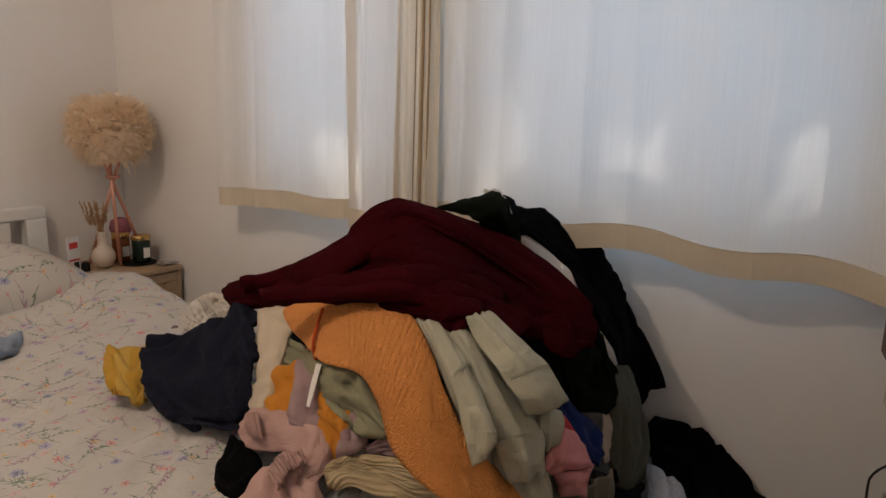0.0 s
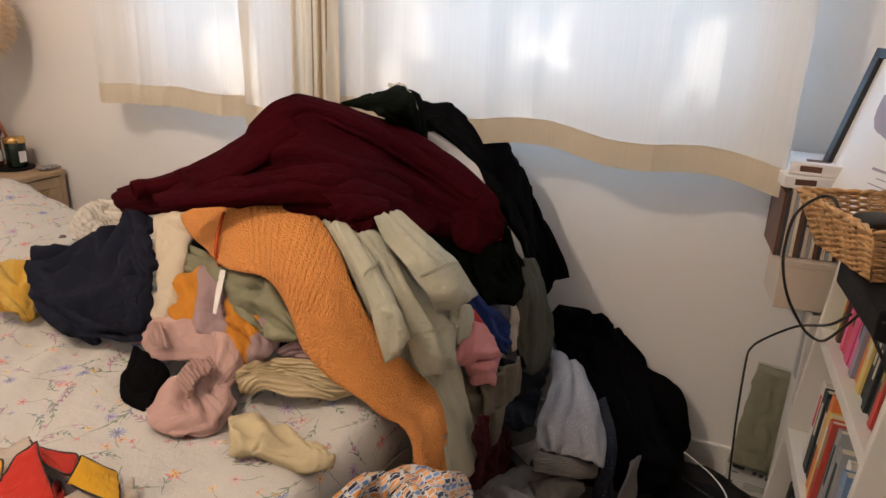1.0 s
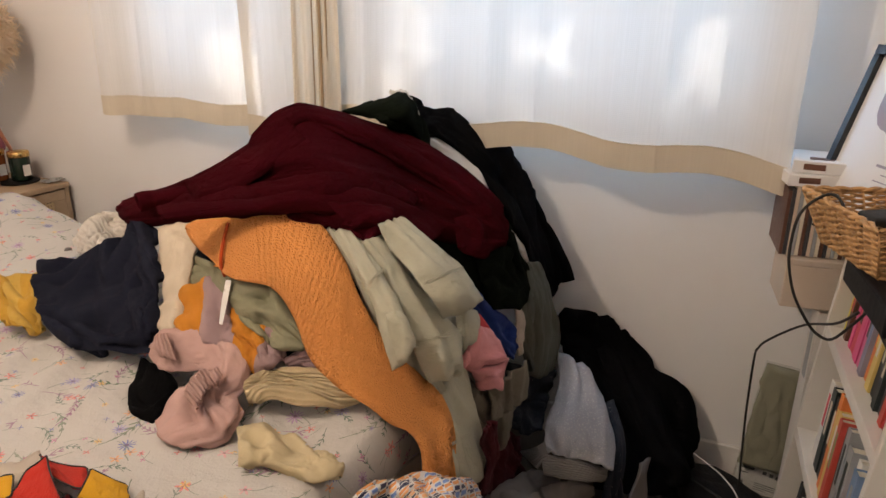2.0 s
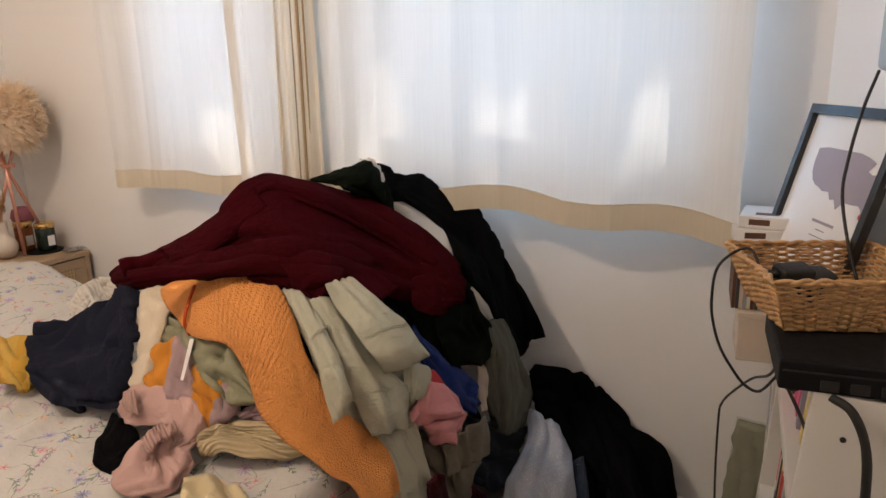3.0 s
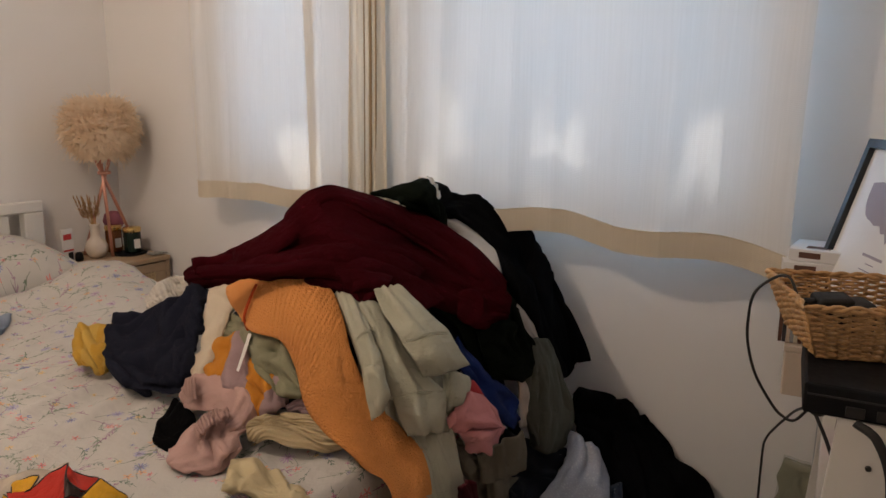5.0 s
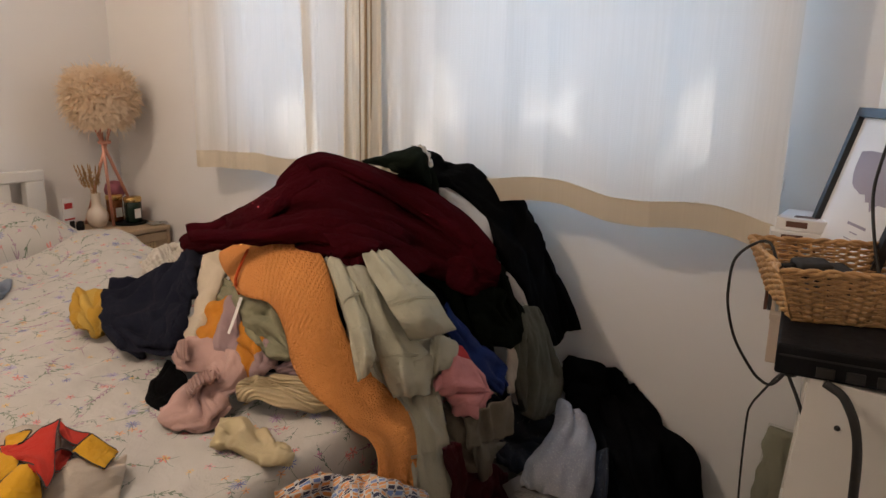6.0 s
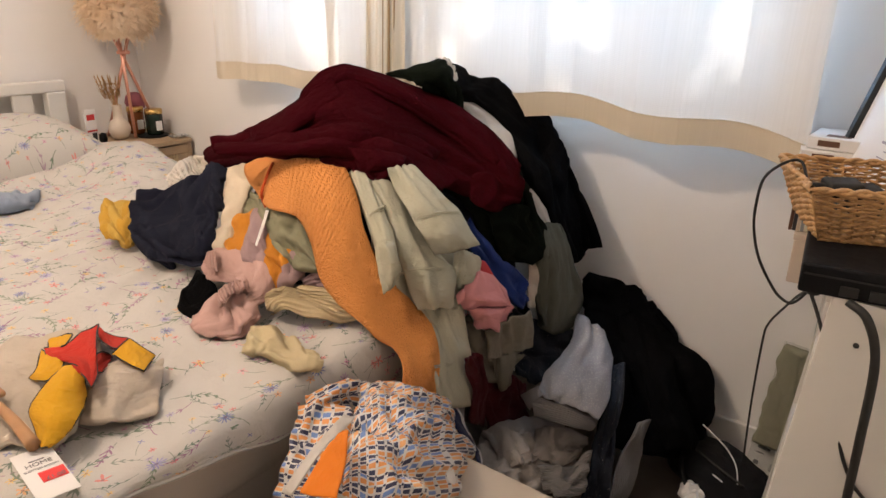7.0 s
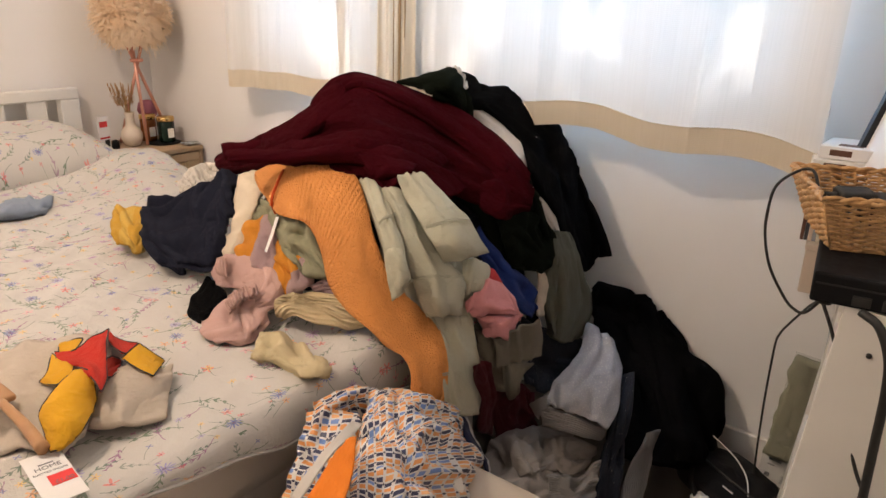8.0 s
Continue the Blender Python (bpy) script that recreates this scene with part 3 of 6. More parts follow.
def pillow(name, x0, x1, y0, y1, z, high, tilt, label):
    n = 36
    faces = []
    for side in (1, -1):
        rows = []
        for i in range(n):
            row = []
            for j in range(n):
                a, b = 2 * i / (n - 1) - 1, 2 * j / (n - 1) - 1
                f = max(0.0, (1 - abs(a) ** 3.2) * (1 - abs(b) ** 3.2)) ** 0.55
                pull = 1 - 0.06 * (1 - abs(b)) * abs(a) ** 3
                x = (x0 + x1) / 2 + (x1 - x0) / 2 * a * pull
                y = (y0 + y1) / 2 + (y1 - y0) / 2 * b * (1 - 0.05 * (1 - abs(a)) * abs(b) ** 3)
                h = high * f * (0.55 if side > 0 else 0.45) * side
                h += 0.012 * f * noise.noise(Vector((x * 6, y * 6, side)))
                row.append((x, y, z + high * 0.45 + h - tilt * (x - x0)))
            rows.append(row)
        faces.append(rows)
    bm = grid_mesh(faces[0], lambda i, j: (0.5 + i * 0.014, j * 0.018))
    grid_mesh(faces[1], lambda i, j: (3.5 + i * 0.014, j * 0.018), bm)
    bmesh.ops.remove_doubles(bm, verts=bm.verts[:], dist=0.0008)
    bmesh.ops.recalc_face_normals(bm, faces=bm.faces[:])
    return link(name, bm, FLORAL, None, label, True, "pillow")


pillow("pillow", -2.14, -1.67, -1.14, -0.42, 0.485, 0.235, 0.10, "plump white floral pillow lying against the headboard")

# ---- clothes: one function lays each piece, handles give its hang ----
C = {
    "maroon": cloth("maroon_fleece", (0.050, 0.0026, 0.0060), 320, 0.5, gloss=0.04, var=0.3, sheen=0.0, wrinkle=0.0045),
    "green": cloth("dark_green_fleece", (0.006, 0.009, 0.0055), 260, 0.4, sheen=0.0, gloss=0.06),
    "white": cloth("white_fluff", (0.76, 0.73, 0.68), 420, 0.5),
    "black": cloth("black_wool", (0.0035, 0.0035, 0.004), 200, 0.5, sheen=0.0, gloss=0.04),
    "orange": cloth("orange_boucle", (0.95, 0.39, 0.11), 300, 0.75, kind="curl", var=0.1, rib=75, wrinkle=0.0008),
        "sage": cloth("sage_jersey", (0.54, 0.525, 0.405), 420, 0.25, var=0.12),
    "navy": cloth("navy_fleece", (0.018, 0.020, 0.036), 300, 0.9, wrinkle=0.003, sheen=0.01, gloss=0.06),
    "cream": cloth("cream_knit", (0.76, 0.65, 0.50), 300, 0.4),
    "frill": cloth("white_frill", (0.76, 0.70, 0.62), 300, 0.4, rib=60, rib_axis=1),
    "mustard": cloth("mustard_stripes", (0.56, 0.32, 0.045), 300, 0.3, second=(0.60, 0.38, 0.08), bands=16),
    "stripes": cloth("orange_lilac_stripes", (0.66, 0.26, 0.03), 200, 0.6, second=(0.42, 0.29, 0.30), bands=6, band_axis=1),
    "olive": cloth("olive_jersey", (0.30, 0.29, 0.19), 400, 0.25),
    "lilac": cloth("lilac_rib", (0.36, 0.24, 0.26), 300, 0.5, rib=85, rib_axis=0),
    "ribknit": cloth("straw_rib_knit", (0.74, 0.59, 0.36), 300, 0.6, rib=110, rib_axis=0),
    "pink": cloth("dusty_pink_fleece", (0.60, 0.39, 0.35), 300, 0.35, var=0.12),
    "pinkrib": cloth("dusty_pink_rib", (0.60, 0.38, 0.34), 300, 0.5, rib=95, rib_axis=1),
    "lining": cloth("deep_orange_crease", (0.62, 0.09, 0.02), 300, 0.4),
    "hotpink": cloth("pink_jersey", (0.84, 0.36, 0.37), 420, 0.2),
    "coral": cloth("coral_red", (0.62, 0.06, 0.07), 400, 0.25),
    "blue": cloth("royal_blue", (0.02, 0.045, 0.20), 300, 0.3),
    "greygreen": cloth("grey_green_fleece", (0.12, 0.122, 0.095), 240, 0.4),
    "denim": cloth("dark_denim", (0.022, 0.028, 0.042), 380, 0.4, fleck=0.25),
    "taupe": cloth("taupe_jersey", (0.25, 0.225, 0.175), 400, 0.3),
    "grey": cloth("pale_grey_marl", (0.40, 0.40, 0.43), 380, 0.35, fleck=0.35),
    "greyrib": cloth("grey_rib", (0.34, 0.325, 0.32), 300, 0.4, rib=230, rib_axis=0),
    "wine": cloth("wine_red", (0.075, 0.006, 0.012), 300, 0.3),
    "beige": cloth("beige_cotton", (0.58, 0.50, 0.41), 420, 0.3),
    "sock": cloth("pale_yellow_sock", (0.66, 0.55, 0.34), 380, 0.35),
    "powder": cloth("powder_blue", (0.30, 0.36, 0.46), 380, 0.3),
    "slate": cloth("slate_grey", (0.20, 0.18, 0.18), 380, 0.3),
}


def heap_core():
    """A hidden filler mound under the clothes; its dark tone fills gaps as shade."""
    pts = []
    for i in range(60):
        row = []
        for j in range(60):
            x, y = -0.95 + 0.93 * i / 59, -0.80 + 0.72 * j / 59
            h = max(0.0, 1 - ((x + 0.40) / 0.50) ** 2 - ((y + 0.36) / 0.40) ** 2)
            z = 0.47 + 0.36 * h ** 0.8 + 0.012 * noise.noise(Vector((x * 11, y * 11, 3)))
            if y > -0.38:
                z -= 0.40 * (1 - h) * min(1.0, (y + 0.38) / 0.1)
            row.append((x, y, z))
        pts.append(row)
    return thicken(link("heap_filler", grid_mesh(pts), C["denim"], None, "dark filler mound added inside the heap on the bed", True, "clothing", "clothes in the heap"), 0.02)


heap_core()

cardigan = garment("cardigan", [[(-0.284, -0.282, 0.971), (-0.244, -0.173, 0.938), (-0.185, -0.1, 0.899), (-0.085, -0.1, 0.85), (-0.021, -0.1, 0.754), (0.004, -0.1, 0.656), (0.074, -0.118, 0.512)],
    [(-0.24, -0.335, 0.936), (-0.218, -0.226, 0.901), (-0.15, -0.179, 0.835), (-0.089, -0.126, 0.757), (-0.028, -0.164, 0.7), (0.023, -0.198, 0.615), (0.069, -0.152, 0.485)],
    [(-0.224, -0.339, 0.909), (-0.187, -0.273, 0.877), (-0.111, -0.248, 0.811), (-0.004, -0.335, 0.755), (0.015, -0.294, 0.686), (0.038, -0.26, 0.595), (0.065, -0.207, 0.491)]], C["black"], "black wool cardigan slung over the back of the heap", (2, 6, 0.014), seed=2, thick=0.02)
garment("fluffy_jumper", [[(-0.243, -0.329, 0.946), (-0.211, -0.296, 0.909), (-0.143, -0.241, 0.841), (-0.059, -0.252, 0.775), (0.008, -0.289, 0.704), (0.038, -0.268, 0.612)],
    [(-0.235, -0.346, 0.91), (-0.209, -0.302, 0.867), (-0.112, -0.325, 0.807), (-0.027, -0.376, 0.757), (-0.006, -0.328, 0.667), (0.034, -0.287, 0.59)]], C["white"], "white fluffy jumper showing between dark tops", (2, 5, 0.006), seed=3, thick=0.015)
green = garment("hooded_fleece", [[(-0.377, -0.358, 0.952), (-0.264, -0.412, 0.981), (-0.231, -0.346, 0.989), (-0.19, -0.345, 0.883), (-0.081, -0.345, 0.815), (0.022, -0.379, 0.732), (0.051, -0.315, 0.616)],
    [(-0.242, -0.45, 0.953), (-0.222, -0.39, 0.951), (-0.191, -0.367, 0.909), (-0.169, -0.366, 0.825), (-0.063, -0.386, 0.756), (0.017, -0.359, 0.66), (0.061, -0.328, 0.56)],
    [(-0.239, -0.412, 0.923), (-0.223, -0.368, 0.904), (-0.208, -0.4, 0.835), (-0.144, -0.517, 0.758), (-0.059, -0.506, 0.704), (0.003, -0.49, 0.614), (0.056, -0.379, 0.543)]], C["green"], "dark green hooded fleece top under the maroon one", (2, 6, 0.012), seed=4, thick=0.012)
hang("hood", [[(-0.337, -0.449, 0.96), (-0.275, -0.417, 0.98), (-0.253, -0.355, 0.996), (-0.262, -0.311, 0.981)],
    [(-0.278, -0.437, 0.953), (-0.214, -0.432, 0.97), (-0.2, -0.383, 0.969), (-0.188, -0.372, 0.948)],
    [(-0.206, -0.421, 0.951), (-0.192, -0.406, 0.936), (-0.181, -0.393, 0.918), (-0.179, -0.375, 0.897)]], C["green"], green, "hood peak standing up", (2, 3, 0.006), seed=88, curl=0.010, thick=0.008)
garment("lace_top", [[(-0.309, -0.29, 0.988), (-0.279, -0.286, 0.99), (-0.26, -0.281, 0.972), (-0.232, -0.305, 0.944)],
    [(-0.254, -0.344, 0.985), (-0.253, -0.313, 0.976), (-0.235, -0.32, 0.958), (-0.196, -0.362, 0.944)]], C["frill"], "white lace edge showing behind the green hood", (1, 9, 0.006), seed=89, thick=0.004, curl=0.002)
maroon = garment("sweatshirt", [[(-0.888, -0.581, 0.722), (-0.621, -0.642, 0.816), (-0.481, -0.617, 0.894), (-0.391, -0.54, 0.972), (-0.319, -0.433, 0.949), (-0.201, -0.393, 0.91), (-0.105, -0.337, 0.837), (0.012, -0.381, 0.772)],
    [(-0.866, -0.594, 0.705), (-0.588, -0.67, 0.789), (-0.449, -0.654, 0.851), (-0.326, -0.632, 0.92), (-0.236, -0.572, 0.898), (-0.176, -0.453, 0.855), (-0.079, -0.421, 0.804), (0.028, -0.406, 0.753)],
    [(-0.833, -0.612, 0.695), (-0.563, -0.69, 0.772), (-0.424, -0.684, 0.817), (-0.308, -0.664, 0.855), (-0.182, -0.661, 0.847), (-0.151, -0.525, 0.807), (-0.073, -0.463, 0.763), (0.022, -0.413, 0.723)],
    [(-0.782, -0.637, 0.691), (-0.542, -0.706, 0.759), (-0.393, -0.714, 0.791), (-0.278, -0.712, 0.788), (-0.155, -0.692, 0.767), (-0.123, -0.576, 0.771), (-0.061, -0.513, 0.736), (0.009, -0.445, 0.694)]], C["maroon"], "maroon sweatshirt draped over the top of the heap", (3.2, 1.5, 0.013), fine=0.0015, seed=5, thick=0.010, curl=0.02)
hang("folded_hem", [[(-0.443, -0.614, 0.918), (-0.391, -0.592, 0.969), (-0.375, -0.53, 0.971), (-0.294, -0.48, 0.947), (-0.219, -0.445, 0.904), (-0.117, -0.398, 0.83), (-0.025, -0.41, 0.789)],
    [(-0.438, -0.633, 0.894), (-0.374, -0.621, 0.945), (-0.336, -0.571, 0.961), (-0.252, -0.528, 0.934), (-0.197, -0.472, 0.888), (-0.11, -0.421, 0.826), (-0.021, -0.424, 0.781)],
    [(-0.435, -0.645, 0.867), (-0.378, -0.622, 0.921), (-0.325, -0.582, 0.947), (-0.245, -0.541, 0.914), (-0.194, -0.479, 0.869), (-0.12, -0.426, 0.817), (-0.036, -0.42, 0.77)]], C["maroon"], maroon, "", (4, 1, 0.006), seed=62, curl=0.014, thick=0.008, lift=0.008)
hang("sleeve", [[(-0.896, -0.588, 0.706), (-0.689, -0.633, 0.777), (-0.499, -0.676, 0.817), (-0.363, -0.674, 0.84), (-0.246, -0.666, 0.864), (-0.194, -0.576, 0.845), (-0.133, -0.508, 0.799)],
    [(-0.851, -0.613, 0.701), (-0.65, -0.664, 0.759), (-0.45, -0.71, 0.802), (-0.331, -0.705, 0.823), (-0.219, -0.694, 0.851), (-0.17, -0.614, 0.833), (-0.124, -0.54, 0.79)],
    [(-0.813, -0.625, 0.694), (-0.607, -0.682, 0.744), (-0.447, -0.714, 0.776), (-0.346, -0.709, 0.791), (-0.235, -0.696, 0.83), (-0.168, -0.634, 0.814), (-0.121, -0.565, 0.777)]], C["maroon"], maroon, "", (2, 4, 0.010), seed=63, curl=0.020, thick=0.008, lift=0.012)
hang("lower_roll", [[(-0.487, -0.844, 0.831), (-0.384, -0.738, 0.83), (-0.296, -0.722, 0.848), (-0.232, -0.678, 0.859), (-0.157, -0.631, 0.848), (-0.106, -0.562, 0.804), (-0.05, -0.538, 0.765)],
    [(-0.464, -0.862, 0.824), (-0.367, -0.768, 0.825), (-0.277, -0.741, 0.838), (-0.203, -0.705, 0.846), (-0.137, -0.665, 0.836), (-0.101, -0.598, 0.794), (-0.05, -0.571, 0.757)],
    [(-0.453, -0.863, 0.814), (-0.368, -0.783, 0.813), (-0.29, -0.734, 0.815), (-0.199, -0.709, 0.817), (-0.14, -0.675, 0.809), (-0.086, -0.645, 0.791), (-0.044, -0.613, 0.761)]], C["maroon"], maroon, "", (1, 4, 0.004), seed=82, curl=0.014, thick=0.006)
hang("hem_flap", [[(-0.197, -0.726, 0.842), (-0.142, -0.702, 0.842), (-0.114, -0.639, 0.819)],
    [(-0.167, -0.733, 0.82), (-0.124, -0.716, 0.824), (-0.089, -0.68, 0.816)],
    [(-0.161, -0.731, 0.801), (-0.133, -0.719, 0.798), (-0.091, -0.693, 0.807)],
    [(-0.138, -0.734, 0.789), (-0.112, -0.727, 0.781), (-0.093, -0.708, 0.801)]], C["maroon"], maroon, "", (2, 3, 0.006), seed=83, curl=0.006, thick=0.005)
hang("shoulder_fold", [[(-0.589, -0.672, 0.825), (-0.508, -0.667, 0.861), (-0.431, -0.647, 0.905), (-0.354, -0.624, 0.97)],
    [(-0.56, -0.692, 0.814), (-0.473, -0.687, 0.845), (-0.381, -0.672, 0.894), (-0.328, -0.628, 0.95)],
    [(-0.523, -0.713, 0.807), (-0.428, -0.71, 0.837), (-0.362, -0.679, 0.874), (-0.3, -0.637, 0.931)]], C["maroon"], maroon, "", (1, 3, 0.004), seed=84, curl=0.012, thick=0.006)
cuff_line = [(-0.682, -0.717, 0.779), (-0.662, -0.687, 0.784), (-0.6, -0.668, 0.796), (-0.553, -0.609, 0.797)]
thicken(part("open_cuff", tube(cuff_line, lambda t: 0.021 - 0.006 * t + 0.002 * math.sin(t * 11), 18, 8, ends=False), C["maroon"], maroon, "open ribbed cuff", True), 0.005, 1.0)
hang("cuff", [[(-0.084, -0.41, 0.799), (-0.021, -0.41, 0.79), (0.024, -0.38, 0.742)],
    [(-0.057, -0.475, 0.753), (-0.008, -0.455, 0.738), (0.026, -0.395, 0.715)],
    [(-0.033, -0.52, 0.716), (0.002, -0.485, 0.687), (0.022, -0.405, 0.686)]], C["maroon"], maroon, "", (3, 3, 0.008), seed=64, curl=0.004, thick=0.004, lift=0.003)
hang("lower_fold", [[(-0.348, -0.717, 0.782), (-0.285, -0.698, 0.806), (-0.217, -0.68, 0.821), (-0.172, -0.601, 0.808), (-0.116, -0.53, 0.769)],
    [(-0.308, -0.719, 0.778), (-0.25, -0.707, 0.796), (-0.19, -0.691, 0.793), (-0.143, -0.635, 0.783), (-0.093, -0.549, 0.75)],
    [(-0.266, -0.717, 0.777), (-0.214, -0.701, 0.795), (-0.152, -0.688, 0.767), (-0.129, -0.614, 0.777), (-0.079, -0.556, 0.736)]], C["maroon"], maroon, "", (2, 3, 0.010), seed=65, curl=0.016, thick=0.008, lift=0.0)
hang("back_panel", [[(-0.247, -0.399, 0.929), (-0.19, -0.346, 0.871), (-0.092, -0.337, 0.817), (0.005, -0.374, 0.765), (0.019, -0.351, 0.695)],
    [(-0.235, -0.429, 0.906), (-0.166, -0.39, 0.844), (-0.074, -0.389, 0.796), (0.01, -0.405, 0.745), (0.022, -0.379, 0.673)]], C["green"], green, "", (3, 2, 0.006), seed=66, curl=0.006, thick=0.006)
hang("body", [[(-0.005, -0.483, 0.682), (0.021, -0.405, 0.693), (0.03, -0.345, 0.663)],
    [(0.009, -0.476, 0.632), (0.033, -0.404, 0.63), (0.049, -0.334, 0.59)],
    [(0.029, -0.465, 0.571), (0.05, -0.397, 0.55), (0.055, -0.337, 0.537)]], C["green"], green, "", (3, 3, 0.010), seed=67, curl=0.008, thick=0.008)
garment("jumper", [[(-0.538, -0.717, 0.741), (-0.457, -0.703, 0.776), (-0.342, -0.701, 0.786), (-0.235, -0.7, 0.777), (-0.149, -0.746, 0.737), (-0.091, -0.783, 0.685), (-0.051, -0.789, 0.62), (-0.005, -0.757, 0.547), (0.04, -0.741, 0.48), (0.073, -0.794, 0.379)],
    [(-0.486, -0.744, 0.722), (-0.39, -0.756, 0.739), (-0.297, -0.76, 0.742), (-0.209, -0.774, 0.727), (-0.142, -0.797, 0.682), (-0.094, -0.813, 0.622), (-0.047, -0.819, 0.57), (0.011, -0.808, 0.506), (0.05, -0.805, 0.464), (0.065, -0.824, 0.395)],
    [(-0.408, -0.778, 0.709), (-0.338, -0.806, 0.694), (-0.26, -0.811, 0.694), (-0.206, -0.821, 0.658), (-0.161, -0.839, 0.599), (-0.109, -0.849, 0.566), (-0.052, -0.858, 0.541), (-0.007, -0.845, 0.502), (0.035, -0.844, 0.474), (0.054, -0.866, 0.422)]], C["orange"], "orange boucle jumper hanging down over the bed edge", (1.5, 3, 0.004), fine=0.0008, seed=6, thick=0.016, lift=0.016)
hang("collar", [[(-0.542, -0.714, 0.737), (-0.479, -0.749, 0.716), (-0.395, -0.783, 0.709)],
    [(-0.476, -0.732, 0.759), (-0.417, -0.758, 0.747), (-0.363, -0.788, 0.726)],
    [(-0.437, -0.73, 0.768), (-0.401, -0.748, 0.756), (-0.368, -0.773, 0.733)]], C["orange"], bpy.data.objects["jumper"], "", (1, 3, 0.004), seed=74, curl=0.008, thick=0.006, lift=0.004)
part("neck_label", grid_mesh([[(-0.399, -0.778, 0.732), (-0.392, -0.789, 0.719)],
    [(-0.382, -0.782, 0.733), (-0.375, -0.794, 0.72)]]), C["hotpink"], bpy.data.objects["jumper"], "small red sewn label", True)
sage = garment("sweatshirt", [[(-0.29, -0.697, 0.782), (-0.227, -0.696, 0.759), (-0.144, -0.738, 0.713), (-0.097, -0.766, 0.644), (-0.053, -0.774, 0.556), (0.023, -0.739, 0.474), (0.066, -0.737, 0.377)],
    [(-0.208, -0.683, 0.78), (-0.152, -0.722, 0.751), (-0.088, -0.75, 0.705), (-0.043, -0.763, 0.642), (-0.009, -0.76, 0.554), (0.038, -0.723, 0.469), (0.076, -0.709, 0.355)],
    [(-0.148, -0.64, 0.775), (-0.106, -0.669, 0.739), (-0.058, -0.695, 0.683), (-0.016, -0.711, 0.613), (0.016, -0.712, 0.528), (0.046, -0.681, 0.447), (0.082, -0.671, 0.324)],
    [(-0.125, -0.594, 0.77), (-0.072, -0.591, 0.718), (-0.022, -0.57, 0.671), (0.016, -0.6, 0.593), (0.028, -0.614, 0.529), (0.045, -0.628, 0.428), (0.079, -0.617, 0.289)]], C["sage"], "sage green sweatshirt hanging in folds over the bed edge", (6, 2, 0.020), seed=7, thick=0.006)
hang("front_fold", [[(-0.179, -0.74, 0.797), (-0.152, -0.735, 0.797), (-0.128, -0.726, 0.778)],
    [(-0.117, -0.779, 0.755), (-0.087, -0.778, 0.762), (-0.071, -0.765, 0.747)],
    [(-0.066, -0.802, 0.709), (-0.028, -0.81, 0.717), (-0.022, -0.787, 0.696)],
    [(-0.039, -0.817, 0.659), (0.005, -0.834, 0.677), (0.007, -0.805, 0.662)],
    [(-0.01, -0.829, 0.601), (0.019, -0.833, 0.631), (0.013, -0.8, 0.644)]], C["sage"], sage, "", (0.7, 3, 0.006), seed=8, curl=0.006, thick=0.004)
hang("turned_hem", [[(-0.017, -0.84, 0.705), (0.001, -0.837, 0.714), (-0.003, -0.807, 0.703)],
    [(-0.016, -0.834, 0.66), (0.021, -0.846, 0.684), (0.026, -0.823, 0.661)],
    [(0, -0.838, 0.612), (0.026, -0.846, 0.64), (0.025, -0.818, 0.654)]], C["sage"], sage, "", (0.7, 2, 0.004), seed=57, curl=0.016, thick=0.004)
hang("middle_fold", [[(-0.111, -0.749, 0.789), (-0.102, -0.729, 0.789), (-0.102, -0.699, 0.771)],
    [(-0.066, -0.763, 0.747), (-0.053, -0.742, 0.746), (-0.044, -0.715, 0.725)],
    [(-0.029, -0.781, 0.701), (-0.006, -0.764, 0.705), (0, -0.712, 0.674)],
    [(0.003, -0.791, 0.645), (0.041, -0.76, 0.644), (0.04, -0.664, 0.613)],
    [(0.015, -0.782, 0.598), (0.066, -0.775, 0.605), (0.052, -0.678, 0.572)],
    [(0.036, -0.783, 0.564), (0.06, -0.754, 0.565), (0.06, -0.69, 0.544)]], C["sage"], sage, "", (0.8, 3.5, 0.007), seed=58, curl=0.006, thick=0.004)
hang("back_fold", [[(0.026, -0.653, 0.642), (0.039, -0.62, 0.642), (0.028, -0.551, 0.594)],
    [(0.039, -0.666, 0.606), (0.058, -0.652, 0.61), (0.047, -0.598, 0.574)],
    [(0.049, -0.672, 0.577), (0.057, -0.661, 0.582), (0.053, -0.629, 0.577)]], C["sage"], sage, "", (0.7, 3, 0.005), seed=59, curl=0.006, thick=0.004)
hang("sleeve", [[(-0.098, -0.719, 0.812), (-0.087, -0.692, 0.816), (-0.084, -0.657, 0.811)],
    [(-0.067, -0.724, 0.77), (-0.034, -0.708, 0.788), (-0.042, -0.647, 0.779)],
    [(-0.014, -0.752, 0.748), (0.008, -0.718, 0.761), (-0.003, -0.643, 0.751)],
    [(0.006, -0.757, 0.73), (0.031, -0.721, 0.738), (0.031, -0.642, 0.726)],
    [(0.032, -0.757, 0.703), (0.062, -0.726, 0.708), (0.056, -0.643, 0.7)],
    [(0.037, -0.733, 0.663), (0.065, -0.699, 0.67), (0.066, -0.62, 0.662)]], C["sage"], sage, "", (0.8, 3, 0.006), seed=60, curl=0.010, thick=0.005)
hang("waistband", [[(-0.002, -0.759, 0.546), (0.051, -0.782, 0.471), (0.086, -0.793, 0.368)],
    [(0.024, -0.703, 0.534), (0.064, -0.717, 0.449), (0.091, -0.721, 0.335)],
    [(0.035, -0.643, 0.519), (0.065, -0.649, 0.421), (0.08, -0.64, 0.299)]], C["sage"], sage, "", (4, 1, 0.012), seed=61, curl=0.003, thick=0.006, lift=0.004)
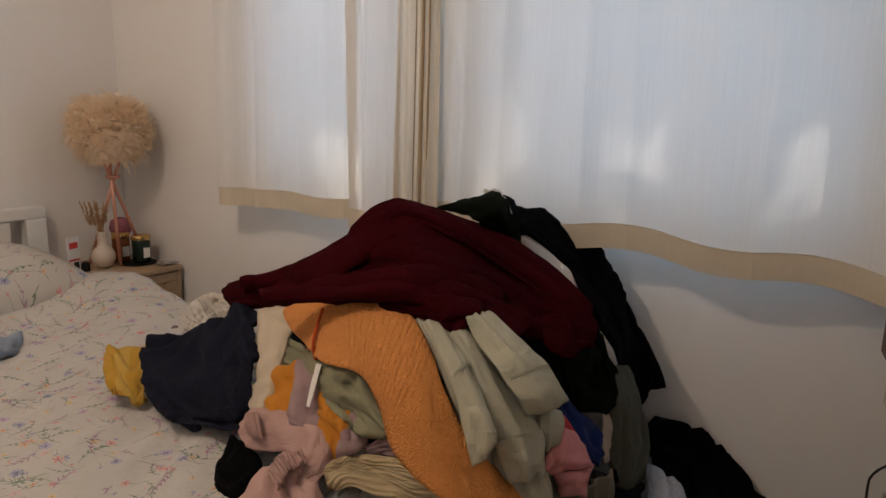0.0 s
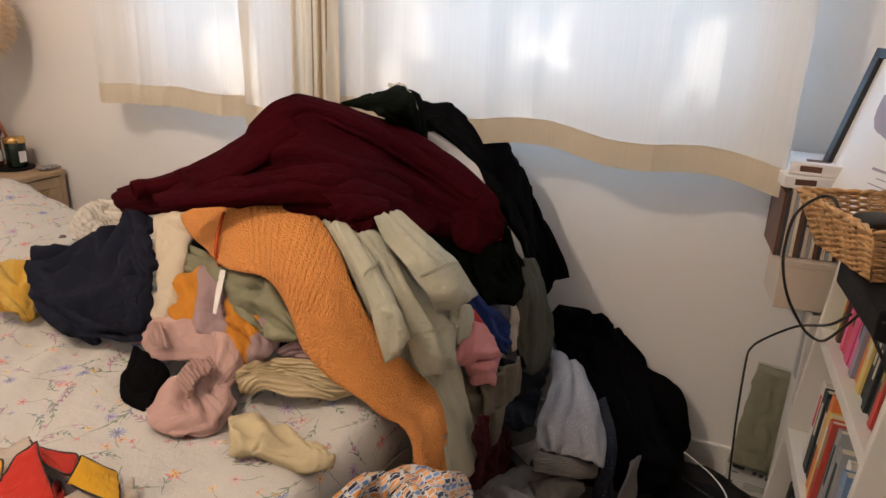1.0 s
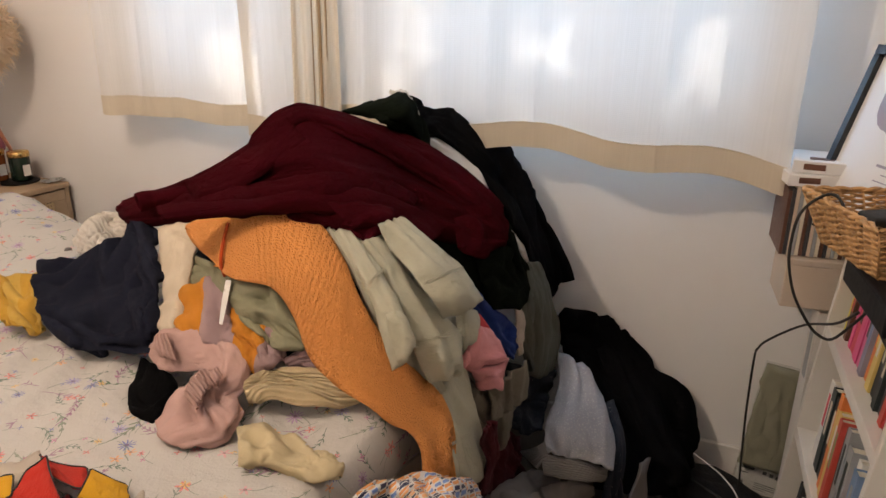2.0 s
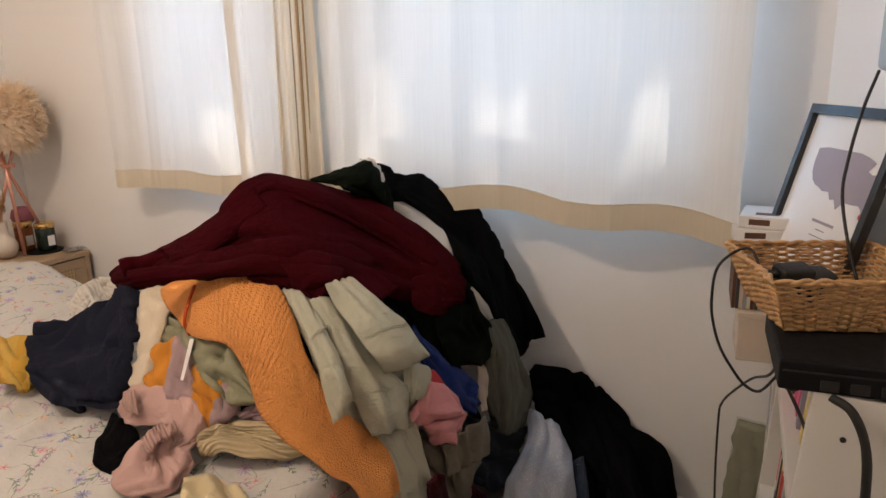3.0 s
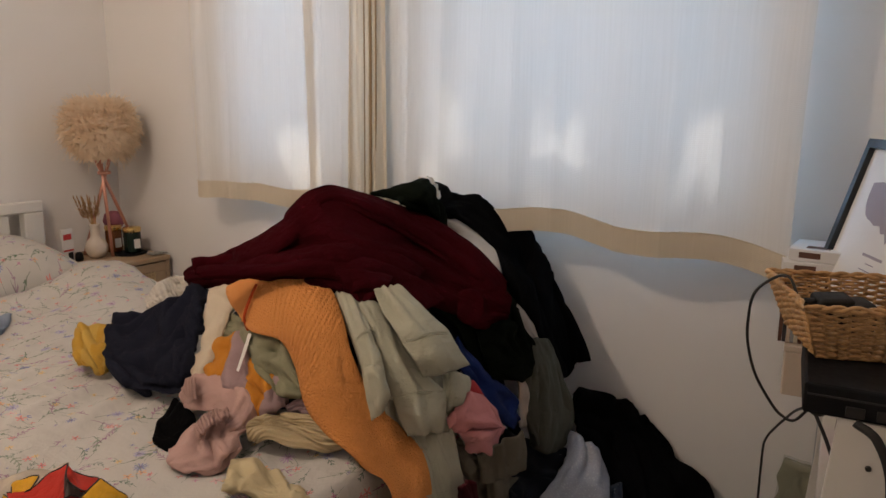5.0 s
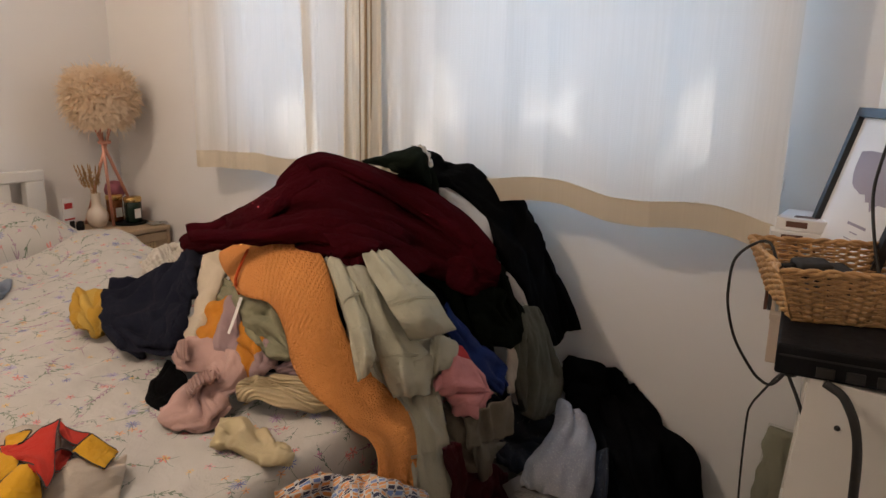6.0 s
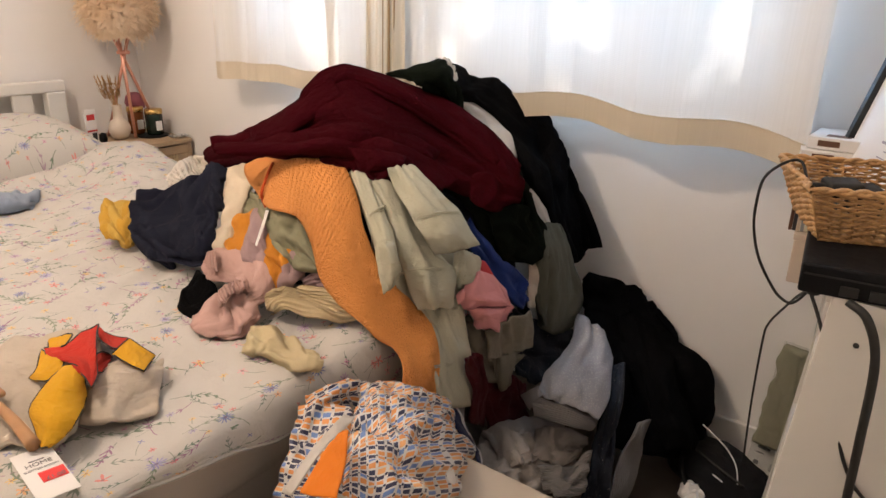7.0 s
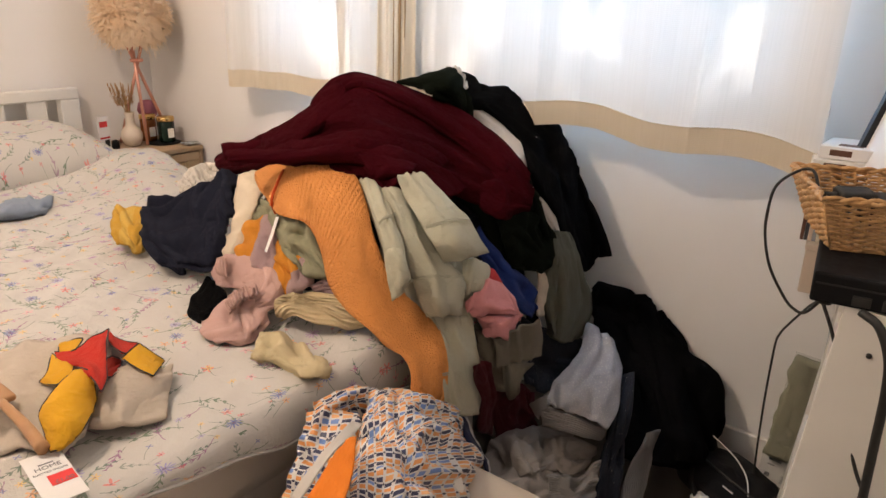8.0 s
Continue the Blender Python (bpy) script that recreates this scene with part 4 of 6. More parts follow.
navy = garment("fleece_jumper", [[(-0.944, -0.775, 0.606), (-0.864, -0.737, 0.626), (-0.8, -0.701, 0.651), (-0.783, -0.638, 0.688), (-0.675, -0.678, 0.707)],
    [(-0.892, -0.834, 0.576), (-0.818, -0.795, 0.58), (-0.73, -0.773, 0.613), (-0.67, -0.742, 0.657), (-0.59, -0.751, 0.672)],
    [(-0.798, -0.889, 0.548), (-0.721, -0.868, 0.55), (-0.643, -0.838, 0.577), (-0.583, -0.812, 0.609), (-0.542, -0.805, 0.626)],
    [(-0.667, -0.915, 0.528), (-0.605, -0.902, 0.539), (-0.549, -0.894, 0.55), (-0.504, -0.884, 0.564), (-0.503, -0.861, 0.584)]], C["navy"], "navy towelling top crumpled on the duvet", (3.4, 4.2, 0.030), fine=0.0015, seed=9, thick=0.012)
hang("hem", [[(-0.72, -0.9, 0.54), (-0.62, -0.889, 0.552), (-0.505, -0.886, 0.565)],
    [(-0.666, -0.92, 0.529), (-0.588, -0.911, 0.541), (-0.482, -0.901, 0.556)]], C["navy"], navy, "", (1, 4, 0.006), seed=71, curl=0.008, thick=0.006, lift=0.006)
hang("sleeve", [[(-0.804, -0.625, 0.701), (-0.73, -0.718, 0.653), (-0.638, -0.808, 0.602), (-0.591, -0.86, 0.568)],
    [(-0.742, -0.651, 0.707), (-0.674, -0.731, 0.658), (-0.581, -0.825, 0.611), (-0.53, -0.877, 0.573)],
    [(-0.721, -0.656, 0.704), (-0.649, -0.725, 0.654), (-0.556, -0.821, 0.608), (-0.497, -0.88, 0.566)]], C["navy"], navy, "", (2, 3, 0.008), seed=72, curl=0.014, thick=0.008, lift=0.008)
hang("sleeve", [[(-0.077, -0.1, 0.786), (-0.021, -0.1, 0.673), (0.037, -0.116, 0.593), (0.078, -0.143, 0.521)],
    [(-0.021, -0.1, 0.768), (0.021, -0.1, 0.686), (0.074, -0.1, 0.601), (0.116, -0.1, 0.523)]], C["black"], cardigan, "", (2, 3, 0.008), seed=73, curl=0.010, thick=0.010)
garment("jumper", [[(-0.669, -0.676, 0.714), (-0.61, -0.742, 0.679), (-0.557, -0.783, 0.639), (-0.525, -0.833, 0.603), (-0.51, -0.861, 0.582)],
    [(-0.613, -0.688, 0.735), (-0.57, -0.731, 0.694), (-0.522, -0.789, 0.647), (-0.499, -0.836, 0.61), (-0.479, -0.864, 0.584)],
    [(-0.544, -0.709, 0.75), (-0.516, -0.747, 0.694), (-0.49, -0.795, 0.649), (-0.47, -0.841, 0.611), (-0.462, -0.86, 0.589)]], C["cream"], "cream knitted sleeve hanging from the heap", (1, 5, 0.008), seed=10, thick=0.012, curl=0.02)
garment("frilled_blouse", [[(-0.926, -0.696, 0.648), (-0.937, -0.656, 0.674), (-0.961, -0.596, 0.685), (-0.885, -0.59, 0.697)],
    [(-0.877, -0.721, 0.635), (-0.877, -0.684, 0.655), (-0.899, -0.619, 0.66), (-0.834, -0.615, 0.686)],
    [(-0.831, -0.723, 0.64), (-0.826, -0.703, 0.65), (-0.84, -0.653, 0.65), (-0.777, -0.644, 0.684)]], C["frill"], "white gathered top bunched behind a navy one", (4, 4, 0.014), seed=11, thick=0.012)
garment("black_shirt", [[(-0.856, -0.687, 0.645), (-0.87, -0.629, 0.646), (-0.768, -0.635, 0.692)],
    [(-0.806, -0.714, 0.64), (-0.791, -0.672, 0.642), (-0.721, -0.67, 0.679)]], C["black"], "black top tucked under the white gathered one", (3, 4, 0.01), seed=12)
garment("long_sleeved_shirt", [[(-1.042, -0.822, 0.587), (-0.998, -0.801, 0.598), (-0.934, -0.78, 0.603)],
    [(-0.979, -0.871, 0.575), (-0.925, -0.854, 0.578), (-0.884, -0.83, 0.576)],
    [(-0.901, -0.912, 0.553), (-0.857, -0.897, 0.555), (-0.825, -0.879, 0.554)],
    [(-0.864, -0.918, 0.553), (-0.807, -0.915, 0.544), (-0.799, -0.896, 0.546)]], C["mustard"], "mustard yellow striped top on the duvet", (3, 2.5, 0.012), seed=13, thick=0.014)
garment("striped_jumper", [[(-0.514, -0.776, 0.644), (-0.458, -0.767, 0.662), (-0.371, -0.789, 0.667), (-0.29, -0.817, 0.629), (-0.231, -0.829, 0.602)],
    [(-0.476, -0.827, 0.622), (-0.416, -0.822, 0.631), (-0.35, -0.827, 0.622), (-0.283, -0.844, 0.603), (-0.227, -0.849, 0.583)],
    [(-0.457, -0.863, 0.588), (-0.387, -0.867, 0.586), (-0.315, -0.871, 0.581), (-0.27, -0.874, 0.558), (-0.247, -0.863, 0.558)]], C["stripes"], "orange jumper with lilac stripes stuffed in the heap", (3, 5, 0.012), seed=14, thick=0.014)
garment("olive_sweatshirt", [[(-0.557, -0.718, 0.691), (-0.46, -0.752, 0.693), (-0.338, -0.799, 0.693), (-0.266, -0.804, 0.691), (-0.197, -0.819, 0.637)],
    [(-0.536, -0.745, 0.653), (-0.449, -0.768, 0.67), (-0.325, -0.819, 0.652), (-0.266, -0.826, 0.649), (-0.176, -0.836, 0.616)],
    [(-0.5, -0.775, 0.64), (-0.437, -0.776, 0.651), (-0.289, -0.834, 0.626), (-0.243, -0.846, 0.601), (-0.189, -0.842, 0.605)]], C["olive"], "olive green top tucked under the orange jumper", (3, 6, 0.014), seed=15, thick=0.008)
garment("ribbed_jumper", [[(-0.226, -0.842, 0.577), (-0.189, -0.834, 0.601), (-0.142, -0.822, 0.606)],
    [(-0.211, -0.844, 0.562), (-0.164, -0.838, 0.57), (-0.118, -0.835, 0.573)]], C["lilac"], "lilac ribbed top squeezed under the heap", (2, 4, 0.006), seed=16)
garment("ribbed_knit", [[(-0.26, -0.9, 0.551), (-0.247, -0.863, 0.558), (-0.194, -0.848, 0.571), (-0.113, -0.841, 0.578), (-0.061, -0.843, 0.564)],
    [(-0.251, -0.925, 0.547), (-0.221, -0.881, 0.545), (-0.176, -0.859, 0.544), (-0.105, -0.856, 0.554), (-0.052, -0.845, 0.552)],
    [(-0.233, -0.912, 0.537), (-0.175, -0.907, 0.537), (-0.131, -0.896, 0.532), (-0.094, -0.866, 0.529), (-0.052, -0.85, 0.547)]], C["ribknit"], "straw-coloured ribbed knit lying on the duvet", (3, 4, 0.007), seed=17, thick=0.008, lift=0.008)
joggers = garment("tracksuit_trouser", [[(-0.499, -0.889, 0.561), (-0.501, -0.863, 0.582), (-0.437, -0.857, 0.597), (-0.375, -0.847, 0.606), (-0.31, -0.854, 0.585), (-0.267, -0.888, 0.555), (-0.25, -0.941, 0.543), (-0.221, -0.96, 0.531)],
    [(-0.475, -0.91, 0.551), (-0.441, -0.895, 0.559), (-0.385, -0.886, 0.567), (-0.341, -0.88, 0.574), (-0.292, -0.911, 0.561), (-0.271, -0.95, 0.537), (-0.256, -0.989, 0.526), (-0.223, -1.03, 0.517)],
    [(-0.441, -0.924, 0.544), (-0.398, -0.918, 0.546), (-0.361, -0.905, 0.553), (-0.333, -0.921, 0.545), (-0.305, -0.964, 0.531), (-0.305, -0.991, 0.525), (-0.309, -1.018, 0.519), (-0.309, -1.049, 0.514)]], C["pink"], "dusty pink jogging bottoms crumpled on the duvet", (2.2, 5, 0.009), seed=18, thick=0.006, curl=0.015, lift=0.006)
hang("leg", [[(-0.342, -0.915, 0.563), (-0.359, -0.941, 0.55), (-0.357, -0.986, 0.536), (-0.354, -1.027, 0.522)],
    [(-0.286, -0.946, 0.559), (-0.285, -0.981, 0.546), (-0.28, -1.019, 0.538), (-0.306, -1.056, 0.519)],
    [(-0.23, -0.958, 0.541), (-0.215, -0.998, 0.538), (-0.223, -1.029, 0.524), (-0.26, -1.054, 0.515)]], C["pink"], joggers, "", (2.4, 3, 0.010), seed=19, curl=0.012, thick=0.008)
hang("cuff", [[(-0.476, -0.899, 0.596), (-0.465, -0.896, 0.6), (-0.451, -0.894, 0.604)],
    [(-0.456, -0.917, 0.588), (-0.429, -0.922, 0.594), (-0.417, -0.918, 0.595)],
    [(-0.441, -0.922, 0.573), (-0.412, -0.931, 0.58), (-0.397, -0.929, 0.579)]], C["pinkrib"], joggers, "gathered elastic cuff", (2, 1, 0.002), seed=96, curl=0.006, thick=0.005)
hang("ruched_cuff", [[(-0.308, -0.925, 0.585), (-0.339, -0.932, 0.571), (-0.324, -0.971, 0.573), (-0.317, -0.992, 0.565)],
    [(-0.268, -0.952, 0.586), (-0.28, -0.969, 0.579), (-0.265, -1.005, 0.579), (-0.263, -1.022, 0.569)]], C["pinkrib"], joggers, "gathered elastic cuff", (1, 6, 0.006), seed=97, curl=0.008, thick=0.005)
garment("sock", [[(-0.512, -0.906, 0.549), (-0.478, -0.958, 0.53), (-0.444, -1.001, 0.516), (-0.389, -1.024, 0.513)],
    [(-0.469, -0.918, 0.547), (-0.421, -0.957, 0.532), (-0.397, -0.993, 0.519), (-0.364, -1.022, 0.517)],
    [(-0.415, -0.929, 0.542), (-0.384, -0.946, 0.535), (-0.376, -0.977, 0.526), (-0.359, -1.009, 0.519)]], C["black"], "black sock lying on the duvet", (2, 3, 0.006), seed=20, curl=0.012, thick=0.008)
garment("sock", [[(-0.212, -0.991, 0.515), (-0.182, -0.967, 0.515), (-0.135, -0.965, 0.515), (-0.085, -0.993, 0.515), (-0.043, -0.992, 0.515)],
    [(-0.163, -1.041, 0.525), (-0.12, -1.018, 0.529), (-0.07, -1.014, 0.527), (-0.031, -1.022, 0.527), (-0.006, -1.001, 0.521)],
    [(-0.146, -1.065, 0.515), (-0.12, -1.038, 0.515), (-0.074, -1.038, 0.515), (-0.037, -1.038, 0.515), (0.001, -1.017, 0.515)]], C["sock"], "pale yellow sock lying on the duvet", (3, 4, 0.014), seed=21, curl=0.004, thick=0.004, lift=0.004)
tee = garment("t_shirt", [[(0.021, -0.571, 0.594), (0.036, -0.523, 0.564), (0.06, -0.482, 0.497), (0.069, -0.472, 0.466)],
    [(0.025, -0.621, 0.556), (0.042, -0.565, 0.533), (0.061, -0.537, 0.485), (0.071, -0.509, 0.447)],
    [(0.029, -0.638, 0.531), (0.045, -0.612, 0.495), (0.063, -0.585, 0.453), (0.074, -0.546, 0.425)]], C["hotpink"], "bright pink T-shirt bunched in the heap", (3, 3, 0.010), seed=22, thick=0.004)
hang("upper_fold", [[(0.047, -0.624, 0.576), (0.058, -0.597, 0.596), (0.05, -0.535, 0.559)],
    [(0.049, -0.665, 0.553), (0.075, -0.609, 0.548), (0.081, -0.526, 0.506)],
    [(0.043, -0.632, 0.511), (0.078, -0.609, 0.522), (0.088, -0.518, 0.493)]], C["hotpink"], tee, "", (2, 3, 0.006), seed=95, thick=0.004, curl=0.008)
hang("lower_fold", [[(0.051, -0.628, 0.514), (0.08, -0.59, 0.514), (0.09, -0.522, 0.494)],
    [(0.051, -0.611, 0.475), (0.095, -0.62, 0.507), (0.098, -0.561, 0.475)],
    [(0.063, -0.608, 0.46), (0.087, -0.594, 0.466), (0.09, -0.566, 0.444)]], C["hotpink"], tee, "", (2, 2, 0.006), seed=85, curl=0.014, thick=0.004)
hang("side_fold", [[(0.046, -0.665, 0.558), (0.052, -0.649, 0.568), (0.05, -0.625, 0.54)],
    [(0.051, -0.669, 0.539), (0.056, -0.648, 0.539), (0.056, -0.619, 0.508)]], C["hotpink"], tee, "", (1, 2, 0.004), seed=86, curl=0.008, thick=0.004)
hang("neckband", [[(0.041, -0.593, 0.608), (0.028, -0.541, 0.591), (0.052, -0.538, 0.564)],
    [(0.046, -0.61, 0.586), (0.049, -0.588, 0.562), (0.046, -0.553, 0.558)]], C["coral"], tee, "coral red inside of the neck", (1, 2, 0.003), seed=87, curl=0.006, thick=0.004)
garment("crew_neck_jumper", [[(-0.027, -0.52, 0.677), (0.018, -0.481, 0.594), (0.05, -0.399, 0.512), (0.063, -0.394, 0.457)],
    [(-0.008, -0.548, 0.616), (0.023, -0.508, 0.554), (0.047, -0.473, 0.491), (0.065, -0.428, 0.443)]], C["blue"], "royal blue top in the shade of the heap", (3, 4, 0.01), seed=23)
garment("cotton_shirt", [[(0.054, -0.383, 0.547), (0.064, -0.39, 0.497), (0.073, -0.403, 0.442)],
    [(0.063, -0.344, 0.532), (0.069, -0.359, 0.484), (0.075, -0.375, 0.433)]], C["beige"], "beige cotton cuff sticking out of the heap", (1, 3, 0.003), seed=24)
garment("tracksuit_trouser", [[(0.033, -0.341, 0.623), (0.059, -0.352, 0.549), (0.071, -0.363, 0.472), (0.078, -0.35, 0.38)],
    [(0.046, -0.302, 0.624), (0.071, -0.29, 0.54), (0.082, -0.276, 0.434), (0.087, -0.303, 0.34)],
    [(0.053, -0.242, 0.605), (0.078, -0.203, 0.492), (0.097, -0.17, 0.389), (0.105, -0.228, 0.332)]], C["greygreen"], "grey-green jogging bottoms hanging to a gathered cuff", (6, 2, 0.012), seed=25, thick=0.015)
garment("denim_trouser", [[(0.03, -0.479, 0.49), (0.058, -0.381, 0.406), (0.107, -0.21, 0.315)],
    [(0.049, -0.46, 0.375), (0.055, -0.351, 0.285), (0.115, -0.296, 0.269)],
    [(0.065, -0.43, 0.274), (0.097, -0.406, 0.253), (0.13, -0.383, 0.248)]], C["denim"], "dark jeans hanging down beside the bed", (4, 3, 0.012), seed=26)
garment("taupe_shirt", [[(0.025, -0.596, 0.482), (0.05, -0.556, 0.428), (0.062, -0.39, 0.397)],
    [(0.039, -0.614, 0.431), (0.064, -0.559, 0.393), (0.062, -0.388, 0.323)],
    [(0.055, -0.611, 0.355), (0.061, -0.537, 0.297), (0.073, -0.452, 0.304)]], C["taupe"], "taupe top hanging under the heap", (6, 2, 0.014), seed=27)
garment("taupe_shirt", [[(0.069, -0.59, 0.453), (0.1, -0.548, 0.472), (0.106, -0.451, 0.462)],
    [(0.077, -0.593, 0.424), (0.092, -0.53, 0.415), (0.104, -0.438, 0.405)],
    [(0.076, -0.588, 0.385), (0.092, -0.533, 0.378), (0.1, -0.433, 0.36)]], C["taupe"], "taupe jersey hem hanging under the pink T-shirt", (1, 4, 0.008), seed=90, thick=0.004, curl=0.004)
garment("taupe_shirt", [[(0.074, -0.562, 0.379), (0.092, -0.539, 0.378), (0.079, -0.471, 0.362)],
    [(0.078, -0.549, 0.329), (0.091, -0.532, 0.33), (0.085, -0.486, 0.319)],
    [(0.069, -0.516, 0.269), (0.08, -0.509, 0.273), (0.072, -0.475, 0.266)]], C["taupe"], "narrow taupe hem hanging lowest from the heap", (1, 3, 0.006), seed=91, thick=0.004, curl=0.004)
grey = garment("sweatshirt", [[(0.113, -0.21, 0.368), (0.162, -0.239, 0.371), (0.19, -0.208, 0.323)],
    [(0.142, -0.293, 0.338), (0.193, -0.289, 0.344), (0.233, -0.262, 0.296)],
    [(0.155, -0.419, 0.321), (0.214, -0.401, 0.337), (0.282, -0.369, 0.3)],
    [(0.172, -0.509, 0.309), (0.237, -0.49, 0.322), (0.304, -0.429, 0.285)],
    [(0.18, -0.538, 0.305), (0.24, -0.52, 0.3), (0.315, -0.499, 0.28)]], C["grey"], "pale grey sweatshirt slumped on the floor", (1.5, 3.5, 0.014), seed=28, thick=0.006, curl=0.010)
hang("waistband", [[(0.181, -0.543, 0.306), (0.237, -0.511, 0.289), (0.304, -0.471, 0.258)],
    [(0.183, -0.556, 0.289), (0.242, -0.527, 0.277), (0.301, -0.48, 0.246)],
    [(0.185, -0.551, 0.261), (0.243, -0.537, 0.261), (0.294, -0.485, 0.234)]], C["greyrib"], grey, "ribbed grey waistband", (1, 4, 0.005), seed=43, thick=0.005, curl=0.006)
hang("sleeve_end", [[(0.113, -0.484, 0.255), (0.156, -0.527, 0.305), (0.177, -0.524, 0.324)],
    [(0.171, -0.548, 0.271), (0.178, -0.548, 0.292), (0.191, -0.548, 0.306)]], C["greyrib"], grey, "", (1, 2, 0.003), seed=44, thick=0.004, curl=0.004)
coat = garment("coat", [[(0.096, -0.154, 0.452), (0.146, -0.076, 0.421), (0.196, -0.035, 0.397), (0.256, -0.035, 0.343)],
    [(0.119, -0.182, 0.368), (0.185, -0.099, 0.342), (0.261, -0.035, 0.311), (0.337, -0.035, 0.262)],
    [(0.171, -0.25, 0.289), (0.24, -0.192, 0.274), (0.322, -0.109, 0.249), (0.41, -0.036, 0.23)],
    [(0.243, -0.3, 0.213), (0.302, -0.265, 0.207), (0.371, -0.202, 0.187), (0.443, -0.087, 0.152)],
    [(0.259, -0.342, 0.105), (0.328, -0.367, 0.131), (0.396, -0.319, 0.118), (0.459, -0.114, 0.023)]], C["black"], "black coat heaped on the floor against the wall", (4, 4, 0.014), seed=29, thick=0.03)
hang("sleeve", [[(0.189, -0.148, 0.357), (0.265, -0.188, 0.291), (0.346, -0.258, 0.224), (0.403, -0.311, 0.133)],
    [(0.212, -0.088, 0.35), (0.302, -0.136, 0.282), (0.394, -0.255, 0.243), (0.447, -0.302, 0.148)],
    [(0.232, -0.027, 0.316), (0.336, -0.098, 0.261), (0.412, -0.161, 0.187), (0.448, -0.152, 0.062)]], C["black"], coat, "", (2, 4, 0.014), seed=75, curl=0.014, thick=0.012)
garment("wine_red_shirt", [[(0.037, -0.557, 0.33), (0.061, -0.455, 0.281), (0.092, -0.43, 0.252)],
    [(0.047, -0.551, 0.244), (0.076, -0.456, 0.204), (0.097, -0.42, 0.171)],
    [(0.058, -0.546, 0.171), (0.094, -0.465, 0.124), (0.12, -0.423, 0.118)]], C["wine"], "wine red top on the floor by the bed", (4, 4, 0.015), seed=30)
garment("blue_cloth", [[(-1.588, -0.991, 0.51), (-1.605, -0.921, 0.51), (-1.624, -0.845, 0.51), (-1.565, -0.773, 0.51)],
    [(-1.431, -1.044, 0.53), (-1.414, -0.989, 0.54), (-1.416, -0.926, 0.54), (-1.453, -0.831, 0.52)],
    [(-1.408, -1.049, 0.51), (-1.414, -0.979, 0.51), (-1.401, -0.929, 0.51), (-1.4, -0.873, 0.51)]], C["powder"], "powder blue cotton top lying on the duvet", (3, 6, 0.01), seed=31, thick=0.01)
printed = garment("printed_sweatshirt", [[(-0.529, -1.384, 0.513), (-0.528, -1.299, 0.517), (-0.482, -1.257, 0.525), (-0.444, -1.211, 0.531), (-0.428, -1.177, 0.535)],
    [(-0.437, -1.417, 0.517), (-0.419, -1.352, 0.527), (-0.355, -1.326, 0.541), (-0.298, -1.295, 0.551), (-0.275, -1.255, 0.547)],
    [(-0.327, -1.456, 0.517), (-0.306, -1.398, 0.529), (-0.271, -1.373, 0.537), (-0.211, -1.348, 0.547), (-0.205, -1.31, 0.537)],
    [(-0.228, -1.478, 0.513), (-0.195, -1.438, 0.517), (-0.149, -1.421, 0.521), (-0.129, -1.407, 0.523), (-0.159, -1.365, 0.519)]], C["beige"], "cream sweatshirt with a yellow and red print thrown on the duvet", (3, 4, 0.010), seed=32, thick=0.006, curl=0.006)

